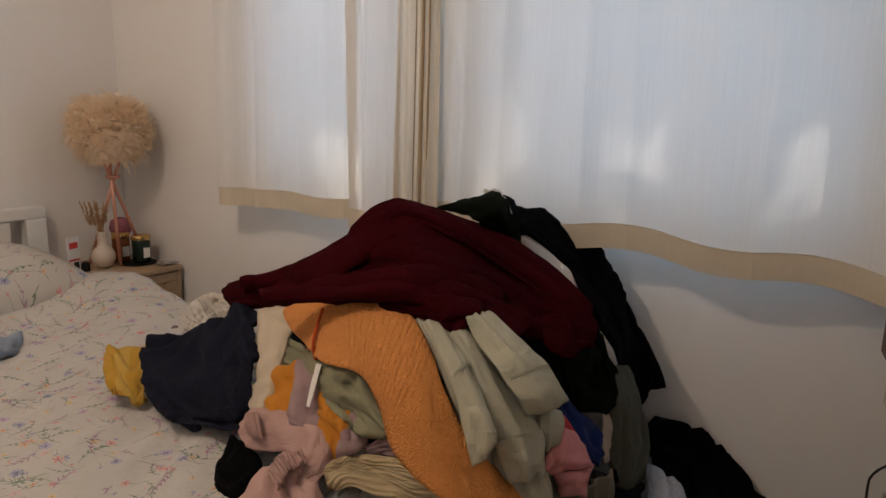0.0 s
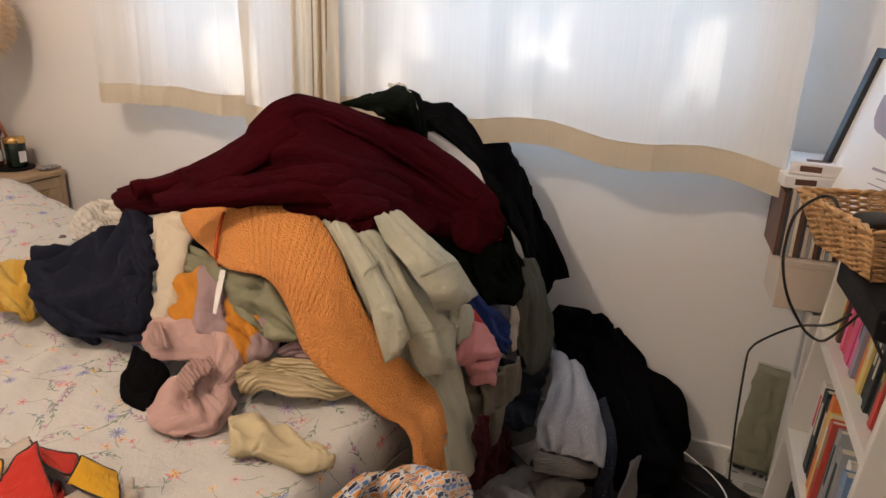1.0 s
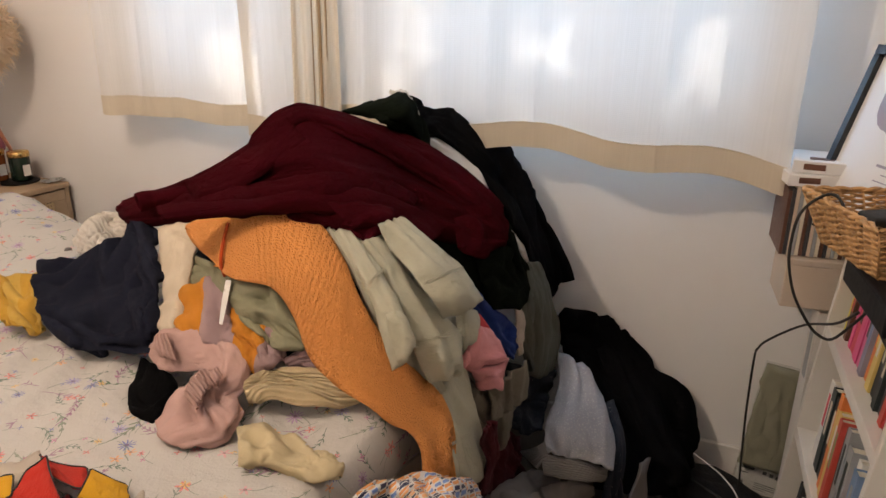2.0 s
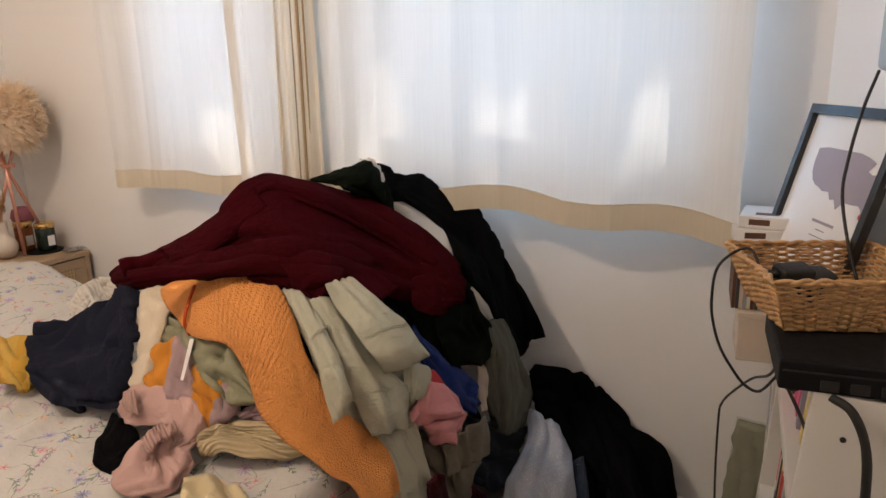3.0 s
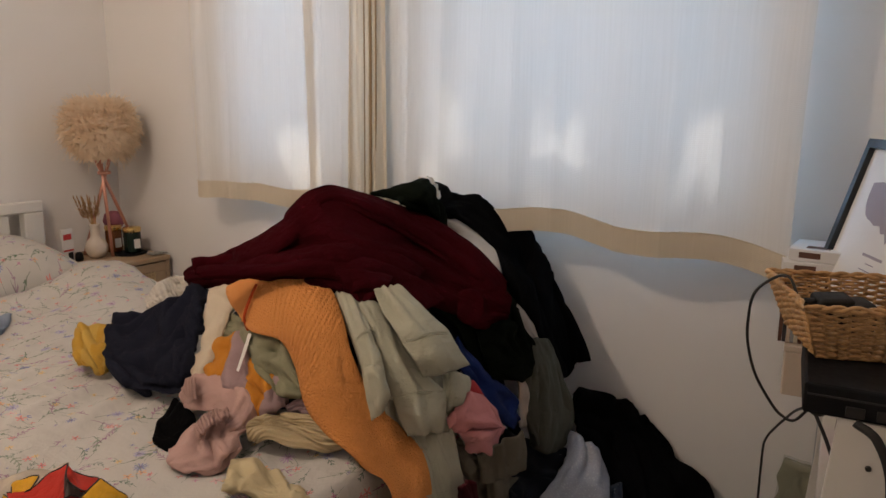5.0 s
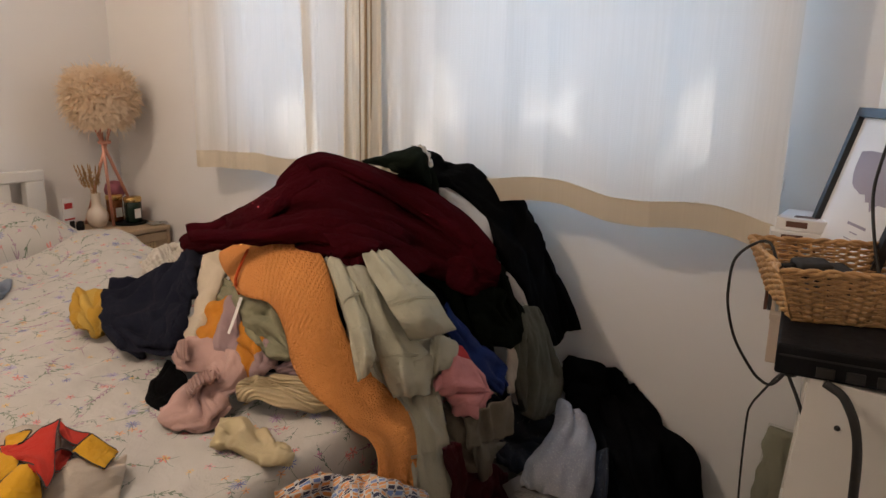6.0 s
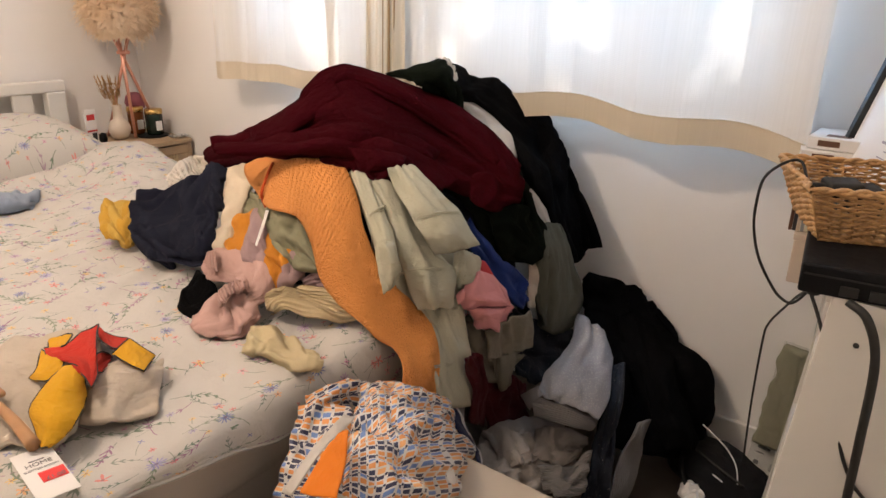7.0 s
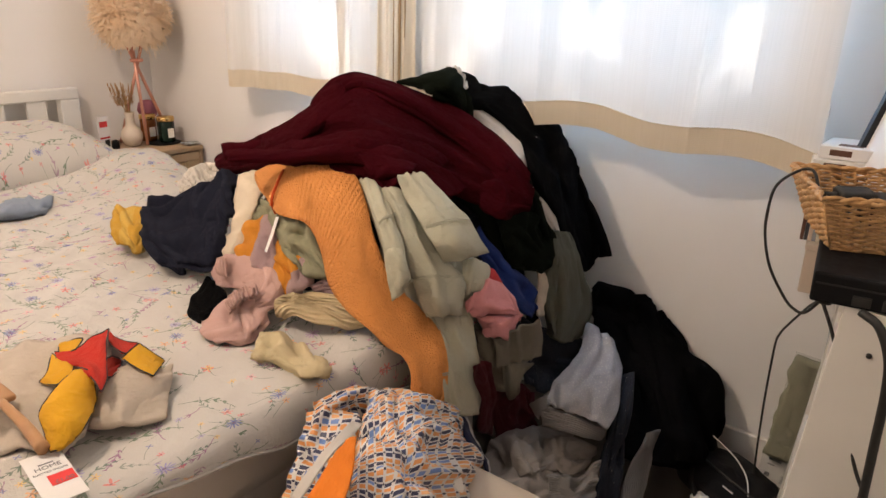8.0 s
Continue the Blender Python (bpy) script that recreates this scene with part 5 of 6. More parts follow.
# the print on the sweatshirt, as plain patches of colour
C["taupe2"] = cloth("warm_grey_jersey", (0.34, 0.31, 0.29), 380, 0.3)
C["yellow"] = cloth("yellow_print", (0.72, 0.38, 0.02), 420, 0.2)
C["red"] = cloth("red_print", (0.55, 0.035, 0.02), 420, 0.2)
for rows, ink_colour, note, k in (([[(-0.248, -1.322, 0.576), (-0.226, -1.317, 0.581), (-0.19, -1.322, 0.583)],
    [(-0.217, -1.369, 0.575), (-0.173, -1.358, 0.581), (-0.18, -1.327, 0.551)],
    [(-0.196, -1.401, 0.561), (-0.136, -1.395, 0.571), (-0.127, -1.364, 0.556)],
    [(-0.146, -1.417, 0.553), (-0.112, -1.41, 0.558), (-0.11, -1.392, 0.549)],
    [(-0.1, -1.431, 0.549), (-0.098, -1.425, 0.549), (-0.102, -1.414, 0.548)]], "yellow", "large yellow printed panel", 33),
        ([[(-0.379, -1.303, 0.553), (-0.315, -1.312, 0.567), (-0.274, -1.312, 0.573)],
    [(-0.308, -1.341, 0.563), (-0.268, -1.339, 0.571), (-0.245, -1.329, 0.575)],
    [(-0.305, -1.356, 0.548), (-0.236, -1.362, 0.572), (-0.23, -1.345, 0.575)]], "yellow", "small yellow printed panel", 34),
        ([[(-0.407, -1.277, 0.553), (-0.397, -1.263, 0.557), (-0.373, -1.25, 0.565)],
    [(-0.345, -1.306, 0.562), (-0.33, -1.299, 0.567), (-0.32, -1.288, 0.575)]], "yellow", "small yellow printed panel", 35),
        ([[(-0.377, -1.299, 0.555), (-0.333, -1.28, 0.569), (-0.36, -1.237, 0.57), (-0.357, -1.211, 0.573)],
    [(-0.316, -1.319, 0.567), (-0.277, -1.307, 0.575), (-0.266, -1.28, 0.58), (-0.303, -1.243, 0.576)],
    [(-0.269, -1.316, 0.576), (-0.224, -1.312, 0.588), (-0.208, -1.302, 0.581), (-0.23, -1.281, 0.579)],
    [(-0.21, -1.32, 0.589), (-0.174, -1.327, 0.583), (-0.155, -1.329, 0.576), (-0.178, -1.307, 0.577)]], "red", "red printed panel", 36),
        ([[(-0.403, -1.193, 0.548), (-0.394, -1.176, 0.53), (-0.321, -1.179, 0.546)],
    [(-0.332, -1.225, 0.555), (-0.278, -1.232, 0.563), (-0.27, -1.217, 0.558)]], "red", "small red printed panel", 37),
        ([[(-0.249, -1.274, 0.575), (-0.277, -1.248, 0.56), (-0.331, -1.208, 0.516)],
    [(-0.19, -1.306, 0.578), (-0.217, -1.284, 0.559), (-0.234, -1.264, 0.555)]], "red", "small red printed panel", 38),
        ([[(-0.262, -1.24, 0.558), (-0.277, -1.215, 0.56), (-0.302, -1.187, 0.553)],
    [(-0.208, -1.243, 0.559), (-0.241, -1.212, 0.549), (-0.265, -1.184, 0.545)],
    [(-0.169, -1.238, 0.557), (-0.212, -1.203, 0.541), (-0.263, -1.165, 0.522)]], "yellow", "long yellow printed panel", 39)):
    panel = drape(rows, (1.5, 2, 0.003), 0.0012, 0.006, k, 13, 0.002)
    piece = part(ink_colour + "_panel", grid_mesh(panel), C[ink_colour], printed, note, True)
    thicken(piece, 0.002, 0.0)
    rim = [q for q in panel[0]] + [row[-1] for row in panel] + panel[-1][::-1] + [row[0] for row in panel[::-1]]
    part("outline", tube([q + Vector((0, 0, 0.0015)) for q in rim[::5]], 0.0014, 5, 2), RUBBER, piece, "black printed outline", True)
hang("cuff", [[(-0.254, -1.275, 0.54), (-0.245, -1.247, 0.544), (-0.218, -1.222, 0.54), (-0.222, -1.176, 0.526)],
    [(-0.199, -1.313, 0.536), (-0.174, -1.286, 0.544), (-0.159, -1.262, 0.54), (-0.163, -1.217, 0.526)],
    [(-0.154, -1.352, 0.519), (-0.125, -1.33, 0.522), (-0.111, -1.297, 0.52), (-0.102, -1.263, 0.513)]], C["beige"], printed, "", (3, 2, 0.010), seed=38, thick=0.006, curl=0.006, lift=0.004)
garment("cotton_shirt", [[(-1.371, -0.546, 0.5), (-1.403, -0.45, 0.52)],
    [(-1.249, -0.578, 0.5), (-1.214, -0.504, 0.53)]], C["slate"], "slate grey shirt corner lying on the duvet", (1, 2, 0.003), seed=38)
garment("grey_shirt", [[(0.064, -0.566, 0.16), (0.095, -0.518, 0.18), (0.122, -0.428, 0.16), (0.175, -0.378, 0.14)],
    [(0.116, -0.666, 0.18), (0.167, -0.633, 0.2), (0.212, -0.587, 0.18), (0.247, -0.455, 0.12)],
    [(0.177, -0.735, 0.18), (0.235, -0.72, 0.2), (0.266, -0.654, 0.16), (0.302, -0.531, 0.1)]], C["taupe2"], "grey ribbed shirt crumpled on the floor by the bed", (5, 4, 0.020), seed=39, thick=0.006)
garment("grey_shirt", [[(0.172, -0.511, 0.192), (0.226, -0.493, 0.22), (0.269, -0.439, 0.182)],
    [(0.209, -0.586, 0.209), (0.242, -0.517, 0.185), (0.268, -0.446, 0.161)],
    [(0.223, -0.619, 0.21), (0.268, -0.566, 0.182), (0.277, -0.498, 0.164)]], C["taupe2"], "warm grey shirt folded under the pale sweatshirt", (2, 3, 0.012), seed=92, thick=0.004, curl=0.010)
garment("grey_shirt", [[(0.246, -0.635, 0.207), (0.281, -0.559, 0.178), (0.308, -0.498, 0.199)],
    [(0.275, -0.65, 0.187), (0.299, -0.592, 0.166), (0.321, -0.546, 0.163)],
    [(0.302, -0.665, 0.173), (0.316, -0.626, 0.155), (0.321, -0.566, 0.137)]], C["greyrib"], "pale grey ribbed shirt crumpled at the foot of the pile", (3, 3, 0.014), seed=93, thick=0.004, curl=0.010)
garment("grey_shirt", [[(0.084, -0.611, 0.204), (0.127, -0.578, 0.217), (0.173, -0.54, 0.197)],
    [(0.144, -0.639, 0.202), (0.193, -0.639, 0.236), (0.211, -0.581, 0.199)],
    [(0.204, -0.665, 0.199), (0.228, -0.661, 0.223), (0.232, -0.618, 0.202)]], C["taupe2"], "warm grey sleeve trailing towards the ottoman", (2, 4, 0.014), seed=94, thick=0.004, curl=0.010)
garment("wine_red_shirt", [[(0.12, -0.737, 0.465), (0.11, -0.693, 0.376), (0.09, -0.675, 0.275)],
    [(0.12, -0.683, 0.454), (0.11, -0.639, 0.35), (0.09, -0.61, 0.226)]], C["wine"], "wine red shirt hanging down beside the bed", (4, 2, 0.010), seed=40)
garment("silver_legging", [[(0.354, -0.351, 0.209), (0.352, -0.41, 0.151), (0.358, -0.491, 0.087)],
    [(0.37, -0.308, 0.203), (0.375, -0.358, 0.131), (0.382, -0.421, 0.053)]], C["greyrib"], "shiny grey legging caught in the black coat", (2, 3, 0.006), seed=41)
garment("navy_trouser", [[(0.248, -0.288, 0.289), (0.287, -0.412, 0.262), (0.3, -0.474, 0.179), (0.32, -0.56, 0.112)],
    [(0.256, -0.234, 0.279), (0.315, -0.38, 0.257), (0.329, -0.431, 0.168), (0.353, -0.502, 0.091)]], C["denim"], "navy trouser leg lying over the black coat", (3, 3, 0.014), seed=42, thick=0.012)
part("drawstring", grid_mesh([[(-0.377, -0.806, 0.691), (-0.373, -0.825, 0.66), (-0.35, -0.863, 0.631)],
    [(-0.356, -0.814, 0.696), (-0.35, -0.835, 0.666), (-0.341, -0.864, 0.631)]]), CARD, bpy.data.objects["jumper"], "white cotton drawstring", True)
# the dark crease at the neck is added as a deeper coloured line
part("neck_crease", tube([(-0.406, -0.754, 0.783), (-0.392, -0.786, 0.758), (-0.376, -0.815, 0.729), (-0.383, -0.801, 0.696)], 0.0032, 6), C["lining"], bpy.data.objects["jumper"], "deep orange line for the neck crease", True)
for line in ([(-0.065, -0.81, 0.738), (-0.059, -0.804, 0.748), (-0.057, -0.787, 0.751), (-0.06, -0.767, 0.75)], [(0.023, -0.774, 0.743), (0.033, -0.753, 0.745), (0.043, -0.722, 0.748), (0.039, -0.655, 0.731)], [(0.017, -0.794, 0.641), (0.05, -0.78, 0.652), (0.047, -0.722, 0.632), (0.045, -0.672, 0.617)], [(0.076, -0.804, 0.456), (0.08, -0.734, 0.435), (0.083, -0.665, 0.407)]):
    part("seam", tube([Vector(q) + Vector((0, 0, 0.004)) for q in line], 0.0013, 5), C["sage"], sage, "", True)
    part("seam", tube(line, 0.0014, 5), C["sage"], sage, "", True)

# ---- beside the bed head ----
def nightstand():
    top = thing("nightstand", pose(0, 0, 0), "pale oak nightstand with woven cane doors", "nightstand")
    x0, x1, y0, y1, h = -2.20, -1.84, -0.385, -0.02, 0.546
    part("top", boxed(x0, x1 + 0.008, y0, y1, h - 0.02, h, 0.004), OAK, top)
    for y in (y0, y1 - 0.018):
        part("side_panel", boxed(x0, x1, y, y + 0.018, 0.10, h - 0.02, 0.002), OAK, top)
    part("back_panel", boxed(x0, x0 + 0.01, y0 + 0.018, y1 - 0.018, 0.10, h - 0.02), OAK, top)
    part("bottom", boxed(x0 + 0.01, x1, y0 + 0.018, y1 - 0.018, 0.10, 0.118), OAK, top)
    door = part("door", boxed(x1 - 0.016, x1 + 0.001, y0 + 0.02, y1 - 0.02, h - 0.062, h - 0.024, 0.003), OAK, top, "cane-fronted door")
    part("stile", boxed(x1 - 0.016, x1 + 0.001, y0 + 0.02, y0 + 0.058, 0.16, h - 0.062, 0.003), OAK, door)
    part("stile", boxed(x1 - 0.016, x1 + 0.001, y1 - 0.07, y1 - 0.02, 0.16, h - 0.062, 0.003), OAK, door)
    part("rail", boxed(x1 - 0.016, x1 + 0.001, y0 + 0.02, y1 - 0.02, 0.12, 0.16, 0.003), OAK, door)
    # near-black sheet stands in for the shade inside the cupboard
    part("hollow_shade", boxed(x1 - 0.016, x1 - 0.011, y0 + 0.058, y1 - 0.07, 0.16, h - 0.062), DARK, door)
    bm = bmesh.new()
    for k in range(19):
        y = y0 + 0.062 + k * 0.0128
        box(bm, x1 - 0.009, x1 - 0.005, y - 0.0036, y + 0.0036, 0.16, h - 0.062)
    for k in range(25):
        z = 0.168 + k * 0.0128
        box(bm, x1 - 0.0075, x1 - 0.0035, y0 + 0.058, y1 - 0.07, z - 0.0036, z + 0.0036)
    tagged(part("cane", bm, CANE, door, "woven cane lattice"), kind="stuff")
    for x in (x0 + 0.03, x1 - 0.04):
        for y in (y0 + 0.03, y1 - 0.03):
            part("leg", lathe([(0.011, 0), (0.017, 0.1)], 12, m=Matrix.Translation((x, y, 0))), OAK, top, "", True)


nightstand()


def feather_lamp():
    cx, cy = -2.0, -0.185
    table = 0.547
    lampo = thing("table_lamp", pose(cx, cy, table), "copper tripod table lamp with a shaggy peach feather shade", "lamp")
    for feet, head in (((0.01, 0.0, 0.0), (0.0, -0.012, 0.44)), ((-0.04, 0.145, 0.0), (-0.012, -0.038, 0.44)), ((-0.12, -0.05, 0.0), (0.03, 0.022, 0.44))):
        part("leg", tube([feet, head], 0.0066, 10, 1), COPPER, lampo, "", True)
    part("collar", lathe([(0.024, 0.345), (0.026, 0.349), (0.026, 0.354), (0.024, 0.358)], 16), COPPER, lampo, "", True)
    part("top_plate", lathe([(0.04, 0.435), (0.042, 0.438), (0.04, 0.444)], 20), COPPER, lampo, "", True)
    shade = part("shade", lathe([(0.105, 0.445), (0.108, 0.455), (0.108, 0.61), (0.105, 0.62)], 28), FEATHER, lampo, "peach drum shade", True)
    rnd = random.Random(5)
    bm = bmesh.new()
    for k in range(5600):
        a = rnd.uniform(0, 2 * math.pi)
        h = rnd.uniform(-1.0, 1.0)
        out = Vector((math.cos(a), math.sin(a), 0))
        side = Vector((-out.y, out.x, 0))
        wisp = rnd.random() < 0.25
        length = rnd.uniform(0.045, 0.085) if wisp else rnd.uniform(0.03, 0.055)
        wide = rnd.uniform(0.0007, 0.0014) if wisp else rnd.uniform(0.003, 0.0085)
        p = out * (0.125 * math.sqrt(max(0.05, 1 - 0.75 * h * h))) * rnd.uniform(0.85, 1.0) + Vector((0, 0, 0.537 + 0.095 * h))
        way = (out * rnd.uniform(0.3, 1.0) + side * rnd.uniform(-1.0, 1.0) + Vector((0, 0, 0.55 * h + rnd.uniform(-0.7, 0.6)))).normalized()
        bow = side * rnd.uniform(-0.035, 0.035) + Vector((0, 0, rnd.uniform(-0.03, 0.015)))
        last = None
        for s in range(5):
            t = s / 4
            w = wide * (0.5 + 1.6 * t * (1.1 - t)) if s < 4 else 0.0004
            q = p + way * length * t + bow * t * t
            lim = Vector((q.x, q.y))
            if lim.length > 0.182:
                lim *= 0.182 / lim.length
            q = Vector((lim.x, lim.y, q.z))
            twist = side * w + Vector((0, 0, 1)) * w * rnd.uniform(-0.6, 0.6)
            pair = (bm.verts.new(q - twist), bm.verts.new(q + twist))
            if last:
                bm.faces.new((last[0], last[1], pair[1], pair[0])).smooth = True
            last = pair
    fringe = part("feather_trim", bm, FEATHER, shade, "peach and cream feathers", True)
    tagged(fringe, kind="stuff")


feather_lamp()


def small_things():
    z = 0.547
    v = thing("vase", pose(-2.02, -0.235, z), "round cream ceramic vase holding dried grass", "vase")
    part("body", lathe([(0.018, 0), (0.030, 0.006), (0.042, 0.03), (0.044, 0.048), (0.036, 0.070), (0.021, 0.084), (0.018, 0.10), (0.019, 0.135), (0.021, 0.142), (0.016, 0.142), (0.014, 0.10)], 28), CERAMIC, v, "", True)
    grass = plain("dried_grass", (0.50, 0.30, 0.13), 0.9, var=0.3, coarse=30)
    rnd = random.Random(3)
    for k in range(9):
        bend = rnd.uniform(-0.05, 0.02)
        lean = rnd.uniform(-0.035, 0.025)
        stalk = part("grass_stalk", tube([(0, 0, 0.09), (lean * 0.5, bend * 0.4, 0.17), (lean, bend, 0.20)], 0.0012, 5), grass, v, "", True)
        bm = bmesh.new()
        for s in range(60):
            t = rnd.random()
            c = Vector((lean * (0.7 + 0.5 * t), bend * (0.7 + 0.6 * t), 0.165 + 0.09 * t))
            r = 0.020 * math.sin(math.pi * min(1, t + 0.15))
            a = rnd.uniform(0, 6.28)
            tip = c + Vector((math.cos(a) * r, math.sin(a) * r, 0.014))
            sid = Vector((-math.sin(a), math.cos(a), 0)) * 0.0022
            bm.faces.new((bm.verts.new(c - sid), bm.verts.new(c + sid), bm.verts.new(tip)))
        part("plume", bm, grass, stalk, "dried tan plume")
    green_glass = plain("dark_green_glass", (0.010, 0.022, 0.016), 0.08, var=0.1, bump=0.0)
    for x, y, r, h, label in ((-1.98, -0.098, 0.035, 0.085, "dark green glass candle jar with a gold lid"), (-2.06, -0.135, 0.033, 0.09, "amber glass candle jar with a gold lid")):
        jar = thing("candle_jar", pose(x, y, z + 0.006), label, "candle")
        body = green_glass if x > -2.0 else plain("amber_glass", (0.22, 0.07, 0.02), 0.1, var=0.1, bump=0.0)
        part("jar", lathe([(r * 0.9, 0), (r, 0.006), (r, h), (r * 0.94, h + 0.004)], 28), body, jar, "", True)
        part("lid", lathe([(r * 1.04, h + 0.004), (r * 1.05, h + 0.008), (r * 1.05, h + 0.02), (r * 0.98, h + 0.024), (r * 0.3, h + 0.026)], 28), GOLD, jar, "gold metal lid", True)
        part("paper_label", boxed(r * 0.98, r * 1.01, -0.014, 0.014, 0.02, 0.06, 0.001), CARD, jar, "small printed label")
    tray = thing("tray", pose(-1.985, -0.11, z), "flat black round tray under the candles", "tray")
    part("plate", lathe([(0.060, 0.0), (0.068, 0.002), (0.069, 0.005), (0.064, 0.0055), (0.02, 0.0045)], 32), BLACKPLASTIC, tray, "", True)
    pinkball = plain("pink_velvet", (0.32, 0.10, 0.14), 0.7)
    orn = thing("ornament", pose(-2.11, -0.10, z), "dusky pink glass ornament behind the candles", "ornament")
    part("stem", lathe([(0.025, 0), (0.012, 0.01), (0.010, 0.09)], 18), GOLD, orn, "", True)
    part("globe", lathe([(0.012, 0.09), (0.036, 0.105), (0.044, 0.13), (0.036, 0.16), (0.014, 0.172)], 24), pinkball, orn, "", True)
    foil = plain("silver_foil", (0.60, 0.60, 0.60), 0.3, metal=0.8, var=0.2, bump=0.6)
    pts = [[(-1.90 + 0.05 * i / 9, -0.09 + 0.07 * j / 11, z + 0.004 + 0.012 * abs(noise.noise(Vector((i * 0.5, j * 0.5, 2))))) for j in range(12)] for i in range(10)]
    thicken(link("foil_packet", grid_mesh(pts), foil, None, "crumpled silver foil packet on the nightstand", True, "packet"), 0.003, 1.0)
    tag = thing("hair_product", pose(-2.02, -0.352, z, 0, 0, 12), "small boxed toiletry on a hanging card", "packaging")
    part("card", boxed(-0.002, 0.002, -0.026, 0.026, 0.0, 0.135, 0.001), CARD, tag)
    red = plain("red_ink", (0.55, 0.03, 0.03), 0.6)
    part("red_band", boxed(0.0022, 0.003, -0.018, 0.018, 0.092, 0.115), red, tag, "red printed band")
    part("red_band", boxed(0.0022, 0.003, -0.022, 0.024, 0.045, 0.052), red, tag, "red printed band")
    part("black_patch", boxed(0.0022, 0.003, -0.002, 0.02, 0.008, 0.04), RUBBER, tag, "black printed patch")
    part("cap", lathe([(0.014, 0.0), (0.016, 0.01), (0.014, 0.03), (0.008, 0.036)], 16, m=Matrix.Translation((0.015, 0.036, 0.0))), BLACKPLASTIC, tag, "black cap", True)


small_things()

# ---- on the bed: spoon and price card ----
wood = plain("beech", (0.42, 0.22, 0.10), 0.55, var=0.2, coarse=30)
spoon = thing("wooden_spoon", pose(0, 0, 0), "slotted wooden spoon lying on the cream sweatshirt", "spoon")
part("handle", tube([(-0.262, -1.427, 0.563), (-0.18, -1.430, 0.561), (-0.108, -1.436, 0.556)], lambda t: 0.0065 + 0.003 * t, 12), wood, spoon, "", True)
part("bowl", boxed(-0.36, -0.262, -1.45, -1.405, 0.557, 0.568, 0.005, segments=3), wood, spoon, "", True)
card = thing("price_card", pose(-0.12, -1.466, 0.546, 2, 3, 83) @ Matrix.Scale(0.86, 4), "white shop price card tied to the wooden spoon", "price tag")
part("card", boxed(0.002, 0.060, -0.135, 0.0, 0.0, 0.0008), CARD, card)
ink = plain("grey_ink", (0.16, 0.16, 0.17), 0.7)
stick = plain("red_sticker", (0.72, 0.03, 0.03), 0.5)
part("price_sticker", boxed(0.022, 0.058, -0.094, -0.066, 0.0011, 0.0016), stick, card, "red price sticker")


def words(text, size, x, y, z, material, parent):
    data = bpy.data.curves.new("lettering", "FONT")
    data.body, data.size, data.extrude = text, size, 0.0002
    data.align_x = "CENTER"
    data.materials.append(material)
    ob = new("lettering", data)
    ob.parent, ob.matrix_basis = parent, pose(x, y, z)
    return ob


words("HOME", 0.0135, 0.031, -0.046, 0.0012, ink, card)
words("SLOTTED SPOON", 0.0062, 0.031, -0.057, 0.0012, ink, card)
words("£1.00", 0.012, 0.041, -0.0915, 0.0020, ink, card)
part("ink_line", boxed(0.020, 0.042, -0.033, -0.030, 0.0010, 0.0013), ink, card)

# ---- foot of the bed ----
ott = thing("ottoman", pose(0, 0, 0), "cream boucle ottoman at the foot of the bed", "ottoman")
part("cushion", boxed(0.03, 0.46, -1.50, -0.845, 0.20, 0.355, 0.035, segments=4), BOUCLE, ott, "", True)
part("base", boxed(0.045, 0.445, -1.485, -0.86, 0.05, 0.20, 0.01), BOUCLE, ott)
for x in (0.08, 0.41):
    for y in (-1.45, -0.90):
        part("foot", lathe([(0.014, 0), (0.018, 0.05)], 12, m=Matrix.Translation((x, y, 0))), OAK, ott, "", True)
BARS = bag_print()
bag = thing("shopping_bag", pose(0, 0, 0), "slumped shopping bag printed with orange and navy bars on the ottoman", "bag")
thicken(part("front_panel", grid_mesh(drape([[(0.1, -1.032, 0.483), (0.1, -0.962, 0.498), (0.12, -0.901, 0.478), (0.11, -0.782, 0.39)],
    [(0.17, -1.113, 0.519), (0.18, -1.051, 0.511), (0.19, -0.971, 0.479), (0.15, -0.788, 0.347)],
    [(0.23, -1.181, 0.537), (0.26, -1.128, 0.534), (0.26, -1.044, 0.492), (0.18, -0.785, 0.3)],
    [(0.28, -1.237, 0.542), (0.32, -1.196, 0.528), (0.31, -1.093, 0.455), (0.22, -0.827, 0.248)]], (5, 4, 0.014), 0.004, 0.02, 50, 14)), BARS, bag, "", True), 0.003, 0.0)
thicken(part("side_panel", grid_mesh(drape([[(0.04, -1.095, 0.506), (0.06, -1.057, 0.506), (0.09, -1.012, 0.462)],
    [(0.05, -1.124, 0.471), (0.1, -1.109, 0.475), (0.16, -1.1, 0.497)],
    [(0.06, -1.157, 0.43), (0.13, -1.156, 0.453), (0.22, -1.169, 0.515)],
    [(0.07, -1.181, 0.396), (0.15, -1.181, 0.428), (0.27, -1.225, 0.525)]], (4, 3, 0.012), 0.004, 0.015, 51, 14)), BARS, bag, "", True), 0.003, 0.0)
thicken(part("rim", grid_mesh(drape([[(0.03, -1.074, 0.51), (0.035, -1.02, 0.509), (0.04, -0.963, 0.495), (0.06, -0.902, 0.464), (0.075, -0.802, 0.411)],
    [(0.05, -1.074, 0.494), (0.055, -1.027, 0.487), (0.06, -0.977, 0.476), (0.09, -0.943, 0.48), (0.1, -0.842, 0.417)],
    [(0.03, -1.018, 0.443), (0.03, -0.984, 0.425), (0.04, -0.957, 0.423), (0.1, -0.962, 0.481), (0.12, -0.876, 0.424)]], (3, 5, 0.010), 0.004, 0.01, 52, 14)), BARS, bag, "", True), 0.003, 0.0)
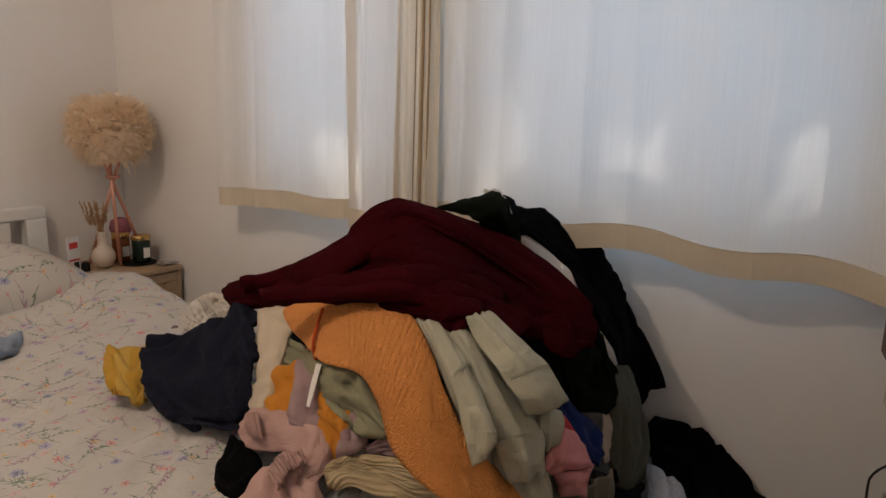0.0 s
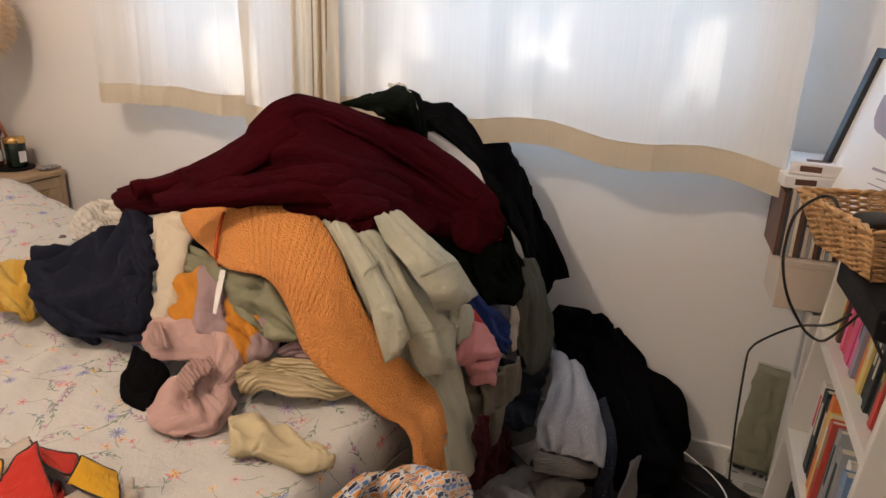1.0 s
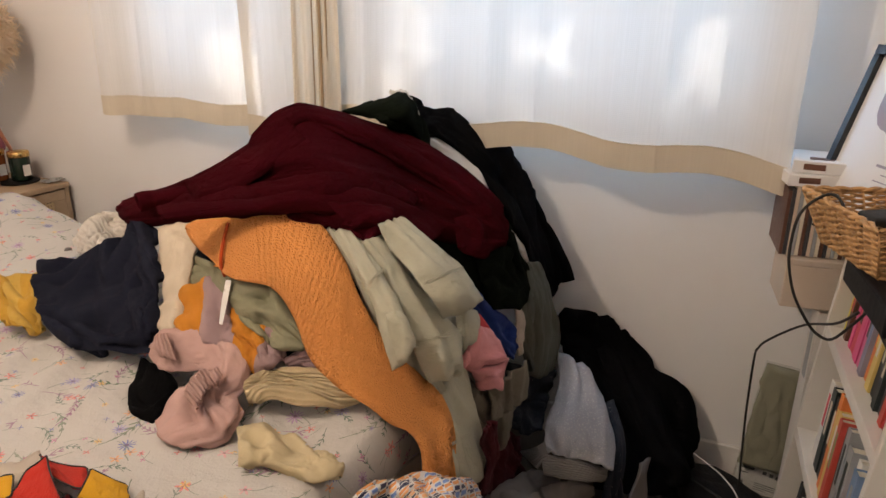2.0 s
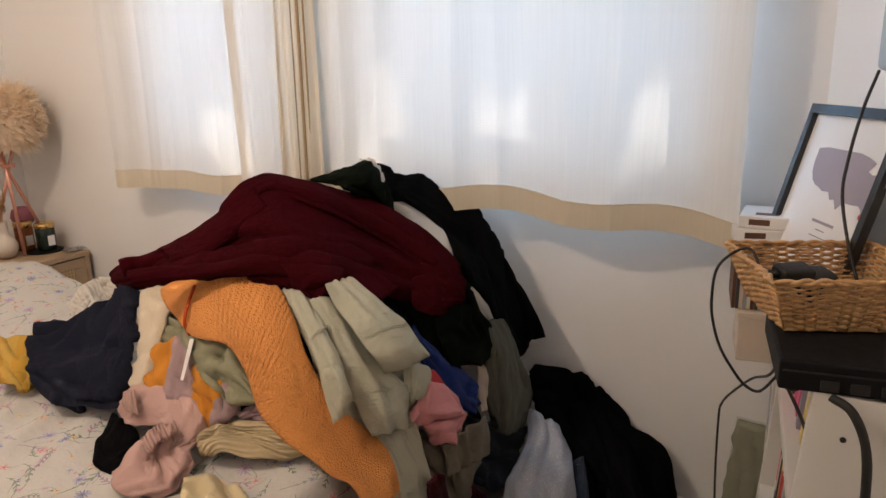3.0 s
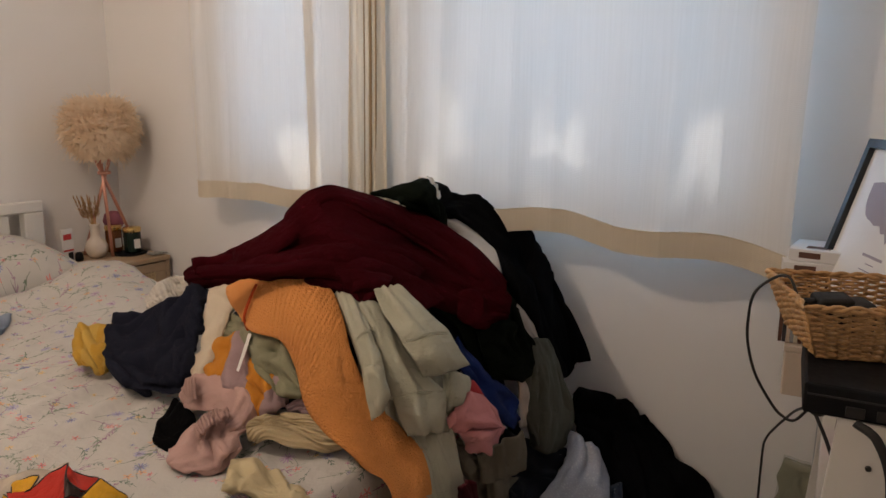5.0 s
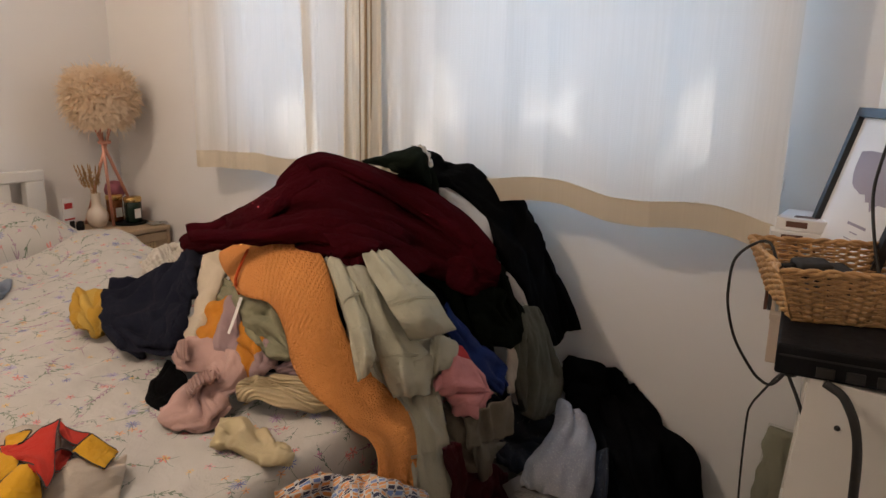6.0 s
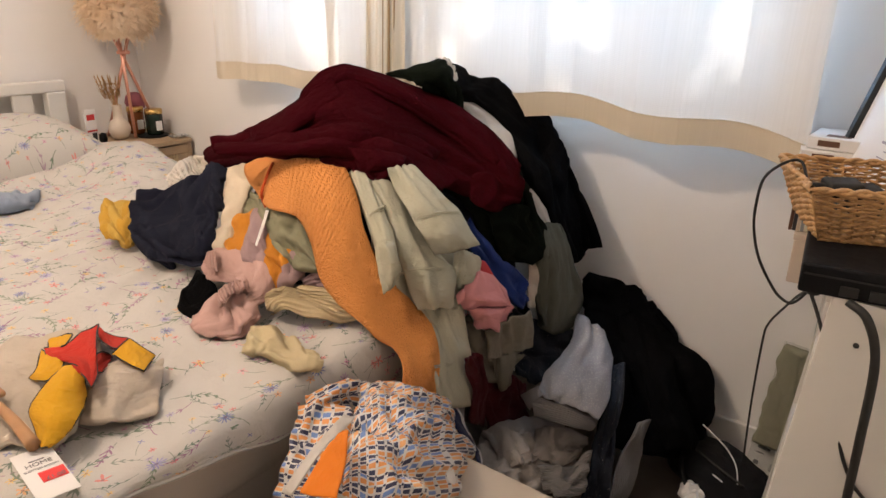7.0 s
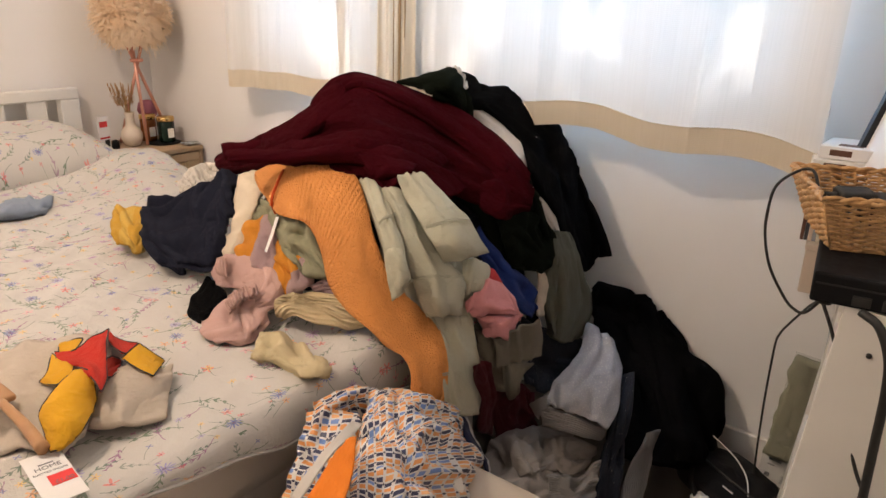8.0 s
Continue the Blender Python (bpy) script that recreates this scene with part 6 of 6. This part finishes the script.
NAVYWHITE = cloth("navy_white_print", (0.025, 0.03, 0.075), 300, 0.2, second=(0.6, 0.58, 0.56), bands=9, band_axis=0)
thicken(part("gusset", grid_mesh(drape([[(0.1, -0.778, 0.379), (0.14, -0.773, 0.328), (0.17, -0.761, 0.282), (0.21, -0.809, 0.244)],
    [(0.06, -0.692, 0.317), (0.08, -0.651, 0.229), (0.12, -0.67, 0.199), (0.16, -0.716, 0.152)]], (2, 3, 0.006), 0.003, 0.01, 53, 12)), NAVYWHITE, bag, "navy and white printed gusset", True), 0.003, 0.0)
part("base", boxed(0.09, 0.27, -1.16, -0.95, 0.357, 0.42, 0.03, segments=3), CARD, bag, "", True)
STRAP = cloth("white_webbing", (0.66, 0.62, 0.57), 400, 0.3)
ORANGE = cloth("orange_webbing", (0.80, 0.22, 0.02), 400, 0.2)
thicken(part("strap", grid_mesh(drape([[(0.15, -1.105, 0.538), (0.18, -1.176, 0.552), (0.2, -1.225, 0.553), (0.21, -1.274, 0.534)],
    [(0.16, -1.09, 0.531), (0.2, -1.173, 0.555), (0.23, -1.237, 0.57), (0.24, -1.285, 0.552)]], (1, 2, 0.002), 0.001, 0.0, 54, 8)), STRAP, bag, "white webbing strap", True), 0.002, 0.0)
thicken(part("strap", grid_mesh(drape([[(0.22, -1.184, 0.58), (0.24, -1.231, 0.58), (0.27, -1.296, 0.579)],
    [(0.23, -1.173, 0.582), (0.28, -1.23, 0.59), (0.33, -1.294, 0.601)]], (1, 2, 0.003), 0.001, 0.0, 55, 8)), ORANGE, bag, "bright orange strap lining", True), 0.002, 0.0)

# ---- the bookcase corner ----
CASE = pose(0.662, -0.735, 0.0105, 0, 4, 4.5)
case = thing("bookcase", CASE, "narrow white bookcase packed with books, leaning back to the wall", "bookcase")
DEEP, LONG, HIGH = 0.145, 0.48, 0.761
PANEL = plain("white_melamine", (0.72, 0.69, 0.64), 0.45, var=0.05, fine=40, bump=0.05)
part("side_panel", boxed(0, DEEP, 0, 0.016, 0, HIGH, 0.0015), PANEL, case)
part("side_panel", boxed(0, DEEP, LONG - 0.016, LONG, 0, HIGH, 0.0015), PANEL, case)
part("back_panel", boxed(DEEP - 0.005, DEEP, 0.016, LONG - 0.016, 0.02, HIGH), PANEL, case)
for z in (0.045, 0.335, 0.575, HIGH):
    part("shelf", boxed(0.001, DEEP - 0.006, 0.0165, LONG - 0.0165, z - 0.022, z, 0.0015), PANEL, case)
part("screw", lathe([(0.004, 0), (0.004, 0.0015), (0.002, 0.002)], 12, m=pose(0.045, 0.0, 0.70, 90, 0, 0)), RUBBER, case, "dark screw head", True)

TINTS = ((0.70, 0.62, 0.10), (0.55, 0.08, 0.06), (0.72, 0.10, 0.26), (0.74, 0.15, 0.34), (0.30, 0.30, 0.38), (0.75, 0.22, 0.05), (0.72, 0.55, 0.18), (0.015, 0.016, 0.018),
         (0.02, 0.03, 0.03), (0.05, 0.05, 0.055), (0.30, 0.02, 0.03), (0.66, 0.06, 0.10), (0.25, 0.33, 0.14), (0.78, 0.75, 0.70), (0.12, 0.05, 0.03), (0.34, 0.36, 0.38), (0.20, 0.30, 0.48))
COVERS = [plain("book_cover", t, 0.5, var=0.1, coarse=20, fine=80, bump=0.05) for t in TINTS]
PAPER = plain("page_edges", (0.70, 0.64, 0.52), 0.9, var=0.1, fine=500)


def book(y, thick, high, deep, z, tint, lean=0.0, set_back=0.02, label=""):
    b = thing("book", CASE @ pose(set_back, y, z, -lean, 0, 0), label or "paperback book standing on the bookcase shelf", "book", "books in the bookcase")
    part("spine", boxed(0, 0.002, 0, thick, 0, high, 0.0006), COVERS[tint], b)
    for y0 in (0, thick - 0.0014):
        part("cover", boxed(0.002, deep, y0, y0 + 0.0014, 0, high), COVERS[tint], b)
    part("pages", boxed(0.0024, deep - 0.003, 0.0016, thick - 0.0016, 0.003, high - 0.003), PAPER, b, "cream page edges")
    part("title_bar", boxed(-0.0005, 0.0, thick * 0.3, thick * 0.7, high * 0.45, high * 0.85), COVERS[(tint * 7 + 5) % len(COVERS)] if tint not in (7, 8) else PAPER, b)
    return b


rnd = random.Random(11)
y = 0.02
for tint in (12, 11, 10, 1, 9, 8, 7, 7, 6, 5, 4, 3, 2, 11, 2, 1, 14, 0, 0):
    w = rnd.uniform(0.015, 0.030)
    if y + w > LONG - 0.03:
        break
    book(y, w, rnd.uniform(0.125, 0.145), rnd.uniform(0.10, 0.118), 0.5755, tint, 0.0, rnd.uniform(0.02, 0.032))
    y += w + 0.0012
y = 0.05
for tint in (16, 13, 15, 15, 14, 1, 6, 5, 7, 8, 13, 9, 7):
    w = rnd.uniform(0.015, 0.032)
    if y + w > LONG - 0.09:
        break
    book(y, w, rnd.uniform(0.16, 0.19), rnd.uniform(0.10, 0.118), 0.3355, tint, 7.0, rnd.uniform(0.008, 0.02), "book leaning on the lower bookcase shelf")
    y += w + 0.003
y = 0.03
for tint in (2, 13, 16, 11, 13, 4, 9, 7, 8, 15, 13, 7):
    w = rnd.uniform(0.018, 0.038)
    if y + w > LONG - 0.06:
        break
    book(y, w, rnd.uniform(0.18, 0.23), rnd.uniform(0.10, 0.118), 0.0455, tint, 3.0, rnd.uniform(0.006, 0.02), "book on the bottom shelf of the bookcase")
    y += w + 0.003

# ring folders, boxes and the framed map in the corner
FOLDER = plain("white_folder", (0.70, 0.67, 0.63), 0.5, var=0.06)
for k in range(2):
    f = thing("ring_folder", pose(0.655 + 0.004 * k, -0.205 + 0.055 * k, 0, 0, 0, 8), "white ring folder standing on the floor behind the bookcase", "folder", "ring folders")
    part("spine", boxed(0, 0.003, 0, 0.05, 0, 0.58, 0.001), FOLDER, f)
    for y0 in (0, 0.048):
        part("cover", boxed(0.003, 0.09, y0, y0 + 0.002, 0, 0.58), FOLDER, f)
    part("pages", boxed(0.004, 0.085, 0.003, 0.047, 0.004, 0.55), PAPER, f)
    part("label_holder", boxed(-0.0008, 0.0, 0.012, 0.038, 0.42, 0.53), COVERS[15], f, "grey spine label")
KRAFT = plain("cream_card", (0.62, 0.52, 0.42), 0.7, var=0.08)
cream = thing("storage_box", pose(0.578, -0.205, 0.582, 0, 0, 8), "cream cardboard storage box on the ring folders", "box")
part("box_body", boxed(0, 0.115, 0, 0.14, 0, 0.095, 0.003), KRAFT, cream)
part("lid", boxed(-0.002, 0.117, -0.002, 0.142, 0.095, 0.108, 0.002), KRAFT, cream)
mags = thing("magazine_stack", pose(0.560, -0.19, 0.692, 0, 0, 8), "upright stack of magazines with striped edges", "magazines")
for k in range(16):
    part("magazine", boxed(0.0075 * k, 0.0075 * k + 0.0068, 0.0, 0.14, 0, 0.136 + 0.004 * (k % 3), 0.0006), (COVERS[14], KRAFT, PAPER, COVERS[9], COVERS[15])[(k * 3) % 5], mags)
for k, (dz, turn, w) in enumerate(((0.0, 4, 0.125), (0.026, -9, 0.11))):
    pk = thing("flat_box", pose(0.555 + 0.004 * k, -0.185 + 0.02 * k, 0.8365 + dz, 0, 0, 8 + turn), "flat white printed box on the magazine stack", "box", "flat white boxes")
    part("box_body", boxed(0, w, 0, 0.13, 0, 0.025, 0.002), CARD, pk)
    part("printed_patch", boxed(0.02, 0.06, -0.0006, 0.0, 0.007, 0.019), COVERS[14], pk, "dark printed patch")
    part("printed_patch", boxed(0.03, 0.075, 0.02, 0.045, 0.0251, 0.0257), COVERS[14], pk, "dark printed patch")
frame_m = Matrix(((0.45, 0.232, -0.86, 0.602), (-0.893, 0.117, -0.434, -0.129), (0.0, 0.966, 0.26, 0.757), (0, 0, 0, 1)))
pic = thing("picture_frame", frame_m, "black framed map print leaning in the corner", "picture frame")
FRAMEBLACK = plain("black_frame", (0.012, 0.012, 0.014), 0.4, var=0.1, bump=0.05)
FW, FH = 0.31, 0.365
for a, b, c, d in ((0, FW, 0, 0.018), (0, FW, FH - 0.018, FH), (0, 0.018, 0.018, FH - 0.018), (FW - 0.018, FW, 0.018, FH - 0.018)):
    part("frame_bar", boxed(a, b, c, d, 0, 0.016, 0.001), FRAMEBLACK, pic)
part("print", boxed(0.017, FW - 0.017, 0.017, FH - 0.017, 0.002, 0.005), CARD, pic, "white paper print")
MAUVE = plain("mauve_ink", (0.36, 0.32, 0.37), 0.8, var=0.05)
COAST = ((-124, 48), (-117, 49), (-95, 49), (-89, 48), (-84, 46.5), (-87, 43), (-84, 42), (-79, 43), (-75, 45), (-69, 47), (-67, 45), (-70, 42), (-74, 40), (-76, 37), (-78, 34), (-81, 31.5), (-80, 27), (-81, 25.3), (-83, 29), (-85, 30),
         (-90, 29.5), (-94, 29.5), (-97, 27.5), (-98, 26), (-101, 29.5), (-104, 29), (-106.5, 31.8), (-111, 31.3), (-115, 32.6), (-117.5, 33), (-120.5, 34.6), (-123, 38), (-124, 42))
outline = [(0.069 + 0.00485 * (lon + 124.5), 0.178 + 0.0046 * (lat - 25.3)) for lon, lat in COAST]
bm = bmesh.new()
bm.faces.new([bm.verts.new((x, y, 0.0056)) for x, y in outline])
bmesh.ops.extrude_face_region(bm, geom=bm.faces[:])
bmesh.ops.translate(bm, vec=(0, 0, 0.0006), verts=bm.verts[-len(outline):])
bmesh.ops.recalc_face_normals(bm, faces=bm.faces[:])
part("map_shape", bm, MAUVE, pic, "mauve printed map silhouette")
part("map_pin", lathe([(0.005, 0), (0.005, 0.0008)], 10, m=Matrix.Translation((0.277, 0.183, 0.0062))), COVERS[1], pic, "small red mark")
for k, w in enumerate((0.075, 0.03, 0.06, 0.05)):
    part("caption_bar", boxed(0.175 - w / 2, 0.175 + w / 2, 0.148 - 0.013 * k, 0.150 - 0.013 * k + (0.003 if k == 0 else 0), 0.0052, 0.0058), MAUVE, pic)

# set-top box and basket
stb = thing("set_top_box", pose(0.712, -0.70, 0, 0, 0, 8) @ pose(-0.045, -0.035, 0.751), "black plastic set-top box on the bookcase", "set-top box")
part("trim_line", boxed(0.004, 0.181, -0.0016, 0.001, 0.044, 0.0465), RUBBER, stb, "thin front groove")
part("case", boxed(0, 0.185, 0, 0.22, 0.017, 0.06, 0.004), BLACKPLASTIC, stb)
for x in (0.02, 0.16):
    for y in (0.02, 0.2):
        part("foot", lathe([(0.009, 0), (0.009, 0.007)], 12, m=Matrix.Translation((x, y, 0.0105))), RUBBER, stb, "", True)
for k in range(3):
    part("socket", boxed(0.05 + 0.035 * k, 0.072 + 0.035 * k, -0.004, 0.001, 0.022, 0.036, 0.001), RUBBER, stb, "rear socket")


def basket():
    ob = thing("wicker_basket", pose(0.672, -0.628, 0.812, 0, 0, 22), "open woven wicker basket holding a black plug", "basket")
    w, d, h, out = 0.17, 0.17, 0.078, 0.030

    def ring(t, wob, phase, k=120):
        g = out * t
        x0, x1, y0, y1 = -g, w + g, -g, d + g
        peri = [(x0, y0), (x1, y0), (x1, y1), (x0, y1)]
        pts = []
        total = 2 * ((x1 - x0) + (y1 - y0))
        for s in range(k + 1):
            q = (s / k) % 1 * total
            for e in range(4):
                a, b = peri[e], peri[(e + 1) % 4]
                ln = math.dist(a, b)
                if q <= ln:
                    f = q / ln
                    n = ((b[1] - a[1]) / ln, -(b[0] - a[0]) / ln)
                    o = wob * math.sin(s * math.pi / 2.5 + phase)
                    pts.append((a[0] + (b[0] - a[0]) * f + n[0] * o, a[1] + (b[1] - a[1]) * f + n[1] * o, t * h + 0.0012 * math.sin(s * 1.9 + phase * 3)))
                    break
                q -= ln
        return pts

    for k in range(17):
        part("woven_strand", tube(ring((k + 0.5) / 17, 0.0030, math.pi * (k % 2)), 0.0025 + 0.0004 * math.sin(k * 2.3), 6, 1, ends=False), WICKER, ob, "", True)
    for k in range(2):
        part("rim", tube([(x, y, h + 0.004 + 0.003 * math.sin(s * 0.9 + math.pi * k)) for s, (x, y, z) in enumerate(ring(1.03, 0.003, math.pi * k))], 0.0036, 6, 1, ends=False), WICKER, ob, "thick twisted rim", True)
    low, high = ring(0.0, 0, 0, 48), ring(1.0, 0, 0, 48)
    for k in range(48):
        part("stake", tube([low[k], high[k]], 0.0022, 5, 1), WICKER, ob, "", True)
    part("base", boxed(0, w, 0, d, -0.002, 0.004, 0.001), WICKER, ob)
    return ob


basket()
plug = thing("power_plug", pose(0.675, -0.515, 0.868, 8, 0, 35), "black power plug lying in the basket", "plug")
part("plug_body", boxed(-0.028, 0.028, -0.02, 0.02, -0.014, 0.014, 0.007, segments=3), RUBBER, plug, "", True)
part("sleeve", tube([(-0.025, 0, 0), (-0.05, 0, 0.004)], lambda t: 0.009 - 0.004 * t, 10, 1), RUBBER, plug, "", True)
part("transformer", boxed(0.02, 0.065, -0.025, 0.025, -0.045, 0.004, 0.009, segments=3), RUBBER, plug, "", True)


def cable(name, pts, r, label):
    return link(name, tube(pts, r, 8, 10), RUBBER, None, label, True, "cable", "loose cables")


cable("cable", [(0.632, -0.548, 0.872), (0.612, -0.52, 0.902), (0.588, -0.52, 0.897), (0.564, -0.535, 0.87), (0.559, -0.535, 0.82), (0.563, -0.535, 0.781), (0.578, -0.535, 0.734), (0.604, -0.53, 0.690), (0.622, -0.53, 0.671), (0.643, -0.535, 0.668), (0.664, -0.545, 0.700), (0.680, -0.56, 0.735)], 0.0024, "black power cable looping out of the basket")
cable("cable", [(0.668, -0.562, 0.732), (0.652, -0.48, 0.675), (0.62, -0.33, 0.60), (0.578, -0.21, 0.51), (0.556, -0.165, 0.46), (0.551, -0.166, 0.42), (0.556, -0.18, 0.25), (0.572, -0.20, 0.06), (0.60, -0.22, 0.006), (0.64, -0.30, 0.005)], 0.0025, "black cable trailing down to the floor")
cable("cable", [(0.668, -0.675, 0.775), (0.684, -0.685, 0.748), (0.708, -0.70, 0.705), (0.742, -0.715, 0.62), (0.765, -0.725, 0.55), (0.79, -0.73, 0.50), (0.84, -0.72, 0.42), (0.85, -0.72, 0.2), (0.85, -0.74, 0.006)], 0.0026, "thin black cable hanging beside the bookcase")
cable("cable", [(0.735, -0.742, 0.770), (0.762, -0.752, 0.755), (0.782, -0.757, 0.70), (0.788, -0.757, 0.58), (0.792, -0.755, 0.46), (0.80, -0.752, 0.3), (0.82, -0.75, 0.1), (0.83, -0.74, 0.008)], 0.0060, "thick black cable hanging beside the bookcase")
cable("cable", [(0.772, -0.245, 1.175), (0.752, -0.30, 1.11), (0.738, -0.34, 1.03), (0.735, -0.36, 0.97), (0.752, -0.40, 0.89), (0.775, -0.43, 0.82), (0.79, -0.44, 0.757)], 0.0028, "black cable hanging from the wall unit")
ROUTER = plain("grey_plastic", (0.42, 0.45, 0.47), 0.4, var=0.05, bump=0.05)
unit = thing("wall_unit", pose(E_X, 0, 0, 0, 0, E_TURN), "small grey plastic unit fixed to the wall", "router")
part("housing", boxed(-0.036, -0.001, -0.33, -0.225, 1.175, 1.32, 0.012, segments=3), ROUTER, unit, "", True)
part("socket", boxed(-0.026, -0.012, -0.262, -0.248, 1.170, 1.1755, 0.001), RUBBER, unit, "cable socket")

# plastic-wrapped bedding against the wall
wrap = thing("wrapped_bedding", pose(0.553, -0.052, 0.0, 0, 5, 0), "olive bedding in a clear plastic sleeve against the wall", "package")
OLIVE = cloth("olive_bedding", (0.34, 0.33, 0.24), 380, 0.4)
pts = [[(0.118 * i / 15, 0.004 * noise.noise(Vector((i * 0.4, j * 0.35, 1))), 0.10 + 0.275 * j / 29) for j in range(30)] for i in range(16)]
thicken(part("folded_cloth", grid_mesh(pts), OLIVE, wrap, "folded olive cloth", True), 0.03, 1.0)
film = Nodes("clear_film")
crinkle = film.noise(film.coords("Object"), 26.0, 4.0, 0.6)
CLEAR = film.set(Base_Color=(0.9, 0.92, 0.88, 1), Roughness=0.08, Transmission_Weight=0.86, IOR=1.06, Coat_Weight=0.8, Normal=film.bump(crinkle, 0.8, 0.012))
pts = [[(-0.004 + 0.126 * i / 23, -0.008 - 0.007 * abs(noise.noise(Vector((i * 0.35, j * 0.22, 6)))), 0.003 + 0.382 * j / 49) for j in range(50)] for i in range(24)]
sleeve = part("plastic_sleeve", grid_mesh(pts), CLEAR, wrap, "crinkled clear plastic", True)
sleeve.visible_shadow = False
part("card_insert", boxed(0.002, 0.116, 0.0, 0.03, 0.004, 0.098, 0.001), CARD, wrap, "white card insert")
for k, (x, w, z, h) in enumerate(((0.012, 0.03, 0.072, 0.008), (0.062, 0.009, 0.068, 0.010), (0.078, 0.009, 0.066, 0.010), (0.093, 0.009, 0.064, 0.010), (0.012, 0.018, 0.058, 0.003), (0.05, 0.05, 0.036, 0.002), (0.05, 0.05, 0.030, 0.002), (0.05, 0.05, 0.024, 0.002), (0.05, 0.03, 0.018, 0.002), (0.012, 0.012, 0.022, 0.012))):
    part("print_bar", boxed(x, x + w, -0.0009, -0.0002, z, z + h), ink, wrap)


def soft_bag():
    ob = thing("sports_bag", pose(0.52, -0.20, 0.0, 0, 0, -28), "soft black bag lying on the floor by the wall", "bag")
    rows = []
    for i in range(25):
        v = i / 24 * math.pi
        row = []
        for j in range(41):
            u = j / 40 * 2 * math.pi
            r = 1 + 0.10 * noise.noise(Vector((math.cos(u) * 2.2, math.sin(u) * 2.2, v * 2)))
            x = 0.125 * math.copysign(abs(math.cos(u)) ** 0.7, math.cos(u)) * math.sin(v) ** 0.6 * r
            y = 0.085 * math.copysign(abs(math.sin(u)) ** 0.7, math.sin(u)) * math.sin(v) ** 0.6 * r
            row.append((x, y, max(0.001, 0.05 - 0.055 * math.cos(v) + 0.01 * noise.noise(Vector((x * 22, y * 22, 2))))))
        rows.append(row)
    NYLON = cloth("black_nylon", (0.008, 0.008, 0.009), 500, 0.4, rough=0.6, sheen=0.0)
    part("body", grid_mesh(rows), NYLON, ob, "", True)
    part("zip", tube([(-0.10, -0.03, 0.10), (0, -0.045, 0.108), (0.10, -0.035, 0.098)], 0.0025, 6), RUBBER, ob, "", True)
    part("strap", tube([(-0.09, 0.04, 0.09), (-0.05, -0.08, 0.085), (0.03, -0.10, 0.02), (0.1, -0.08, 0.012)], 0.006, 8), NYLON, ob, "", True)
    part("reflective_tab", boxed(0.03, 0.06, -0.062, -0.059, 0.09, 0.094, 0.001), CARD, ob, "small white tab")


soft_bag()
WHITECABLE = plain("white_cable", (0.72, 0.70, 0.67), 0.4)
link("charging_cable", tube([(0.455, -0.16, 0.145), (0.49, -0.175, 0.135), (0.53, -0.20, 0.125), (0.565, -0.245, 0.11), (0.585, -0.30, 0.06), (0.59, -0.33, 0.004), (0.56, -0.38, 0.003)], 0.0018, 6, 10), WHITECABLE, None, "thin white charging cable trailing over the black bag", True, "cable", "loose cables")
for k, (x, y, r) in enumerate(((0.482, -0.285, 0.026), (0.512, -0.268, 0.028), (0.50, -0.315, 0.024))):
    bm = bmesh.new()
    bmesh.ops.create_icosphere(bm, subdivisions=3, radius=r)
    for v in bm.verts:
        n = v.co.normalized()
        v.co = n * r * (1 + 0.35 * noise.noise(n * 2.3 + Vector((k * 7, 0, 0))) + 0.22 * abs(noise.noise(n * 5 + Vector((k, 3, 0)))))
    low = min(v.co.z for v in bm.verts)
    bmesh.ops.translate(bm, vec=(x, y, 0.001 - low), verts=bm.verts[:])
    link("tissue", bm, CARD, None, "crumpled white paper tissue on the floor", False, "tissue", "crumpled tissues")
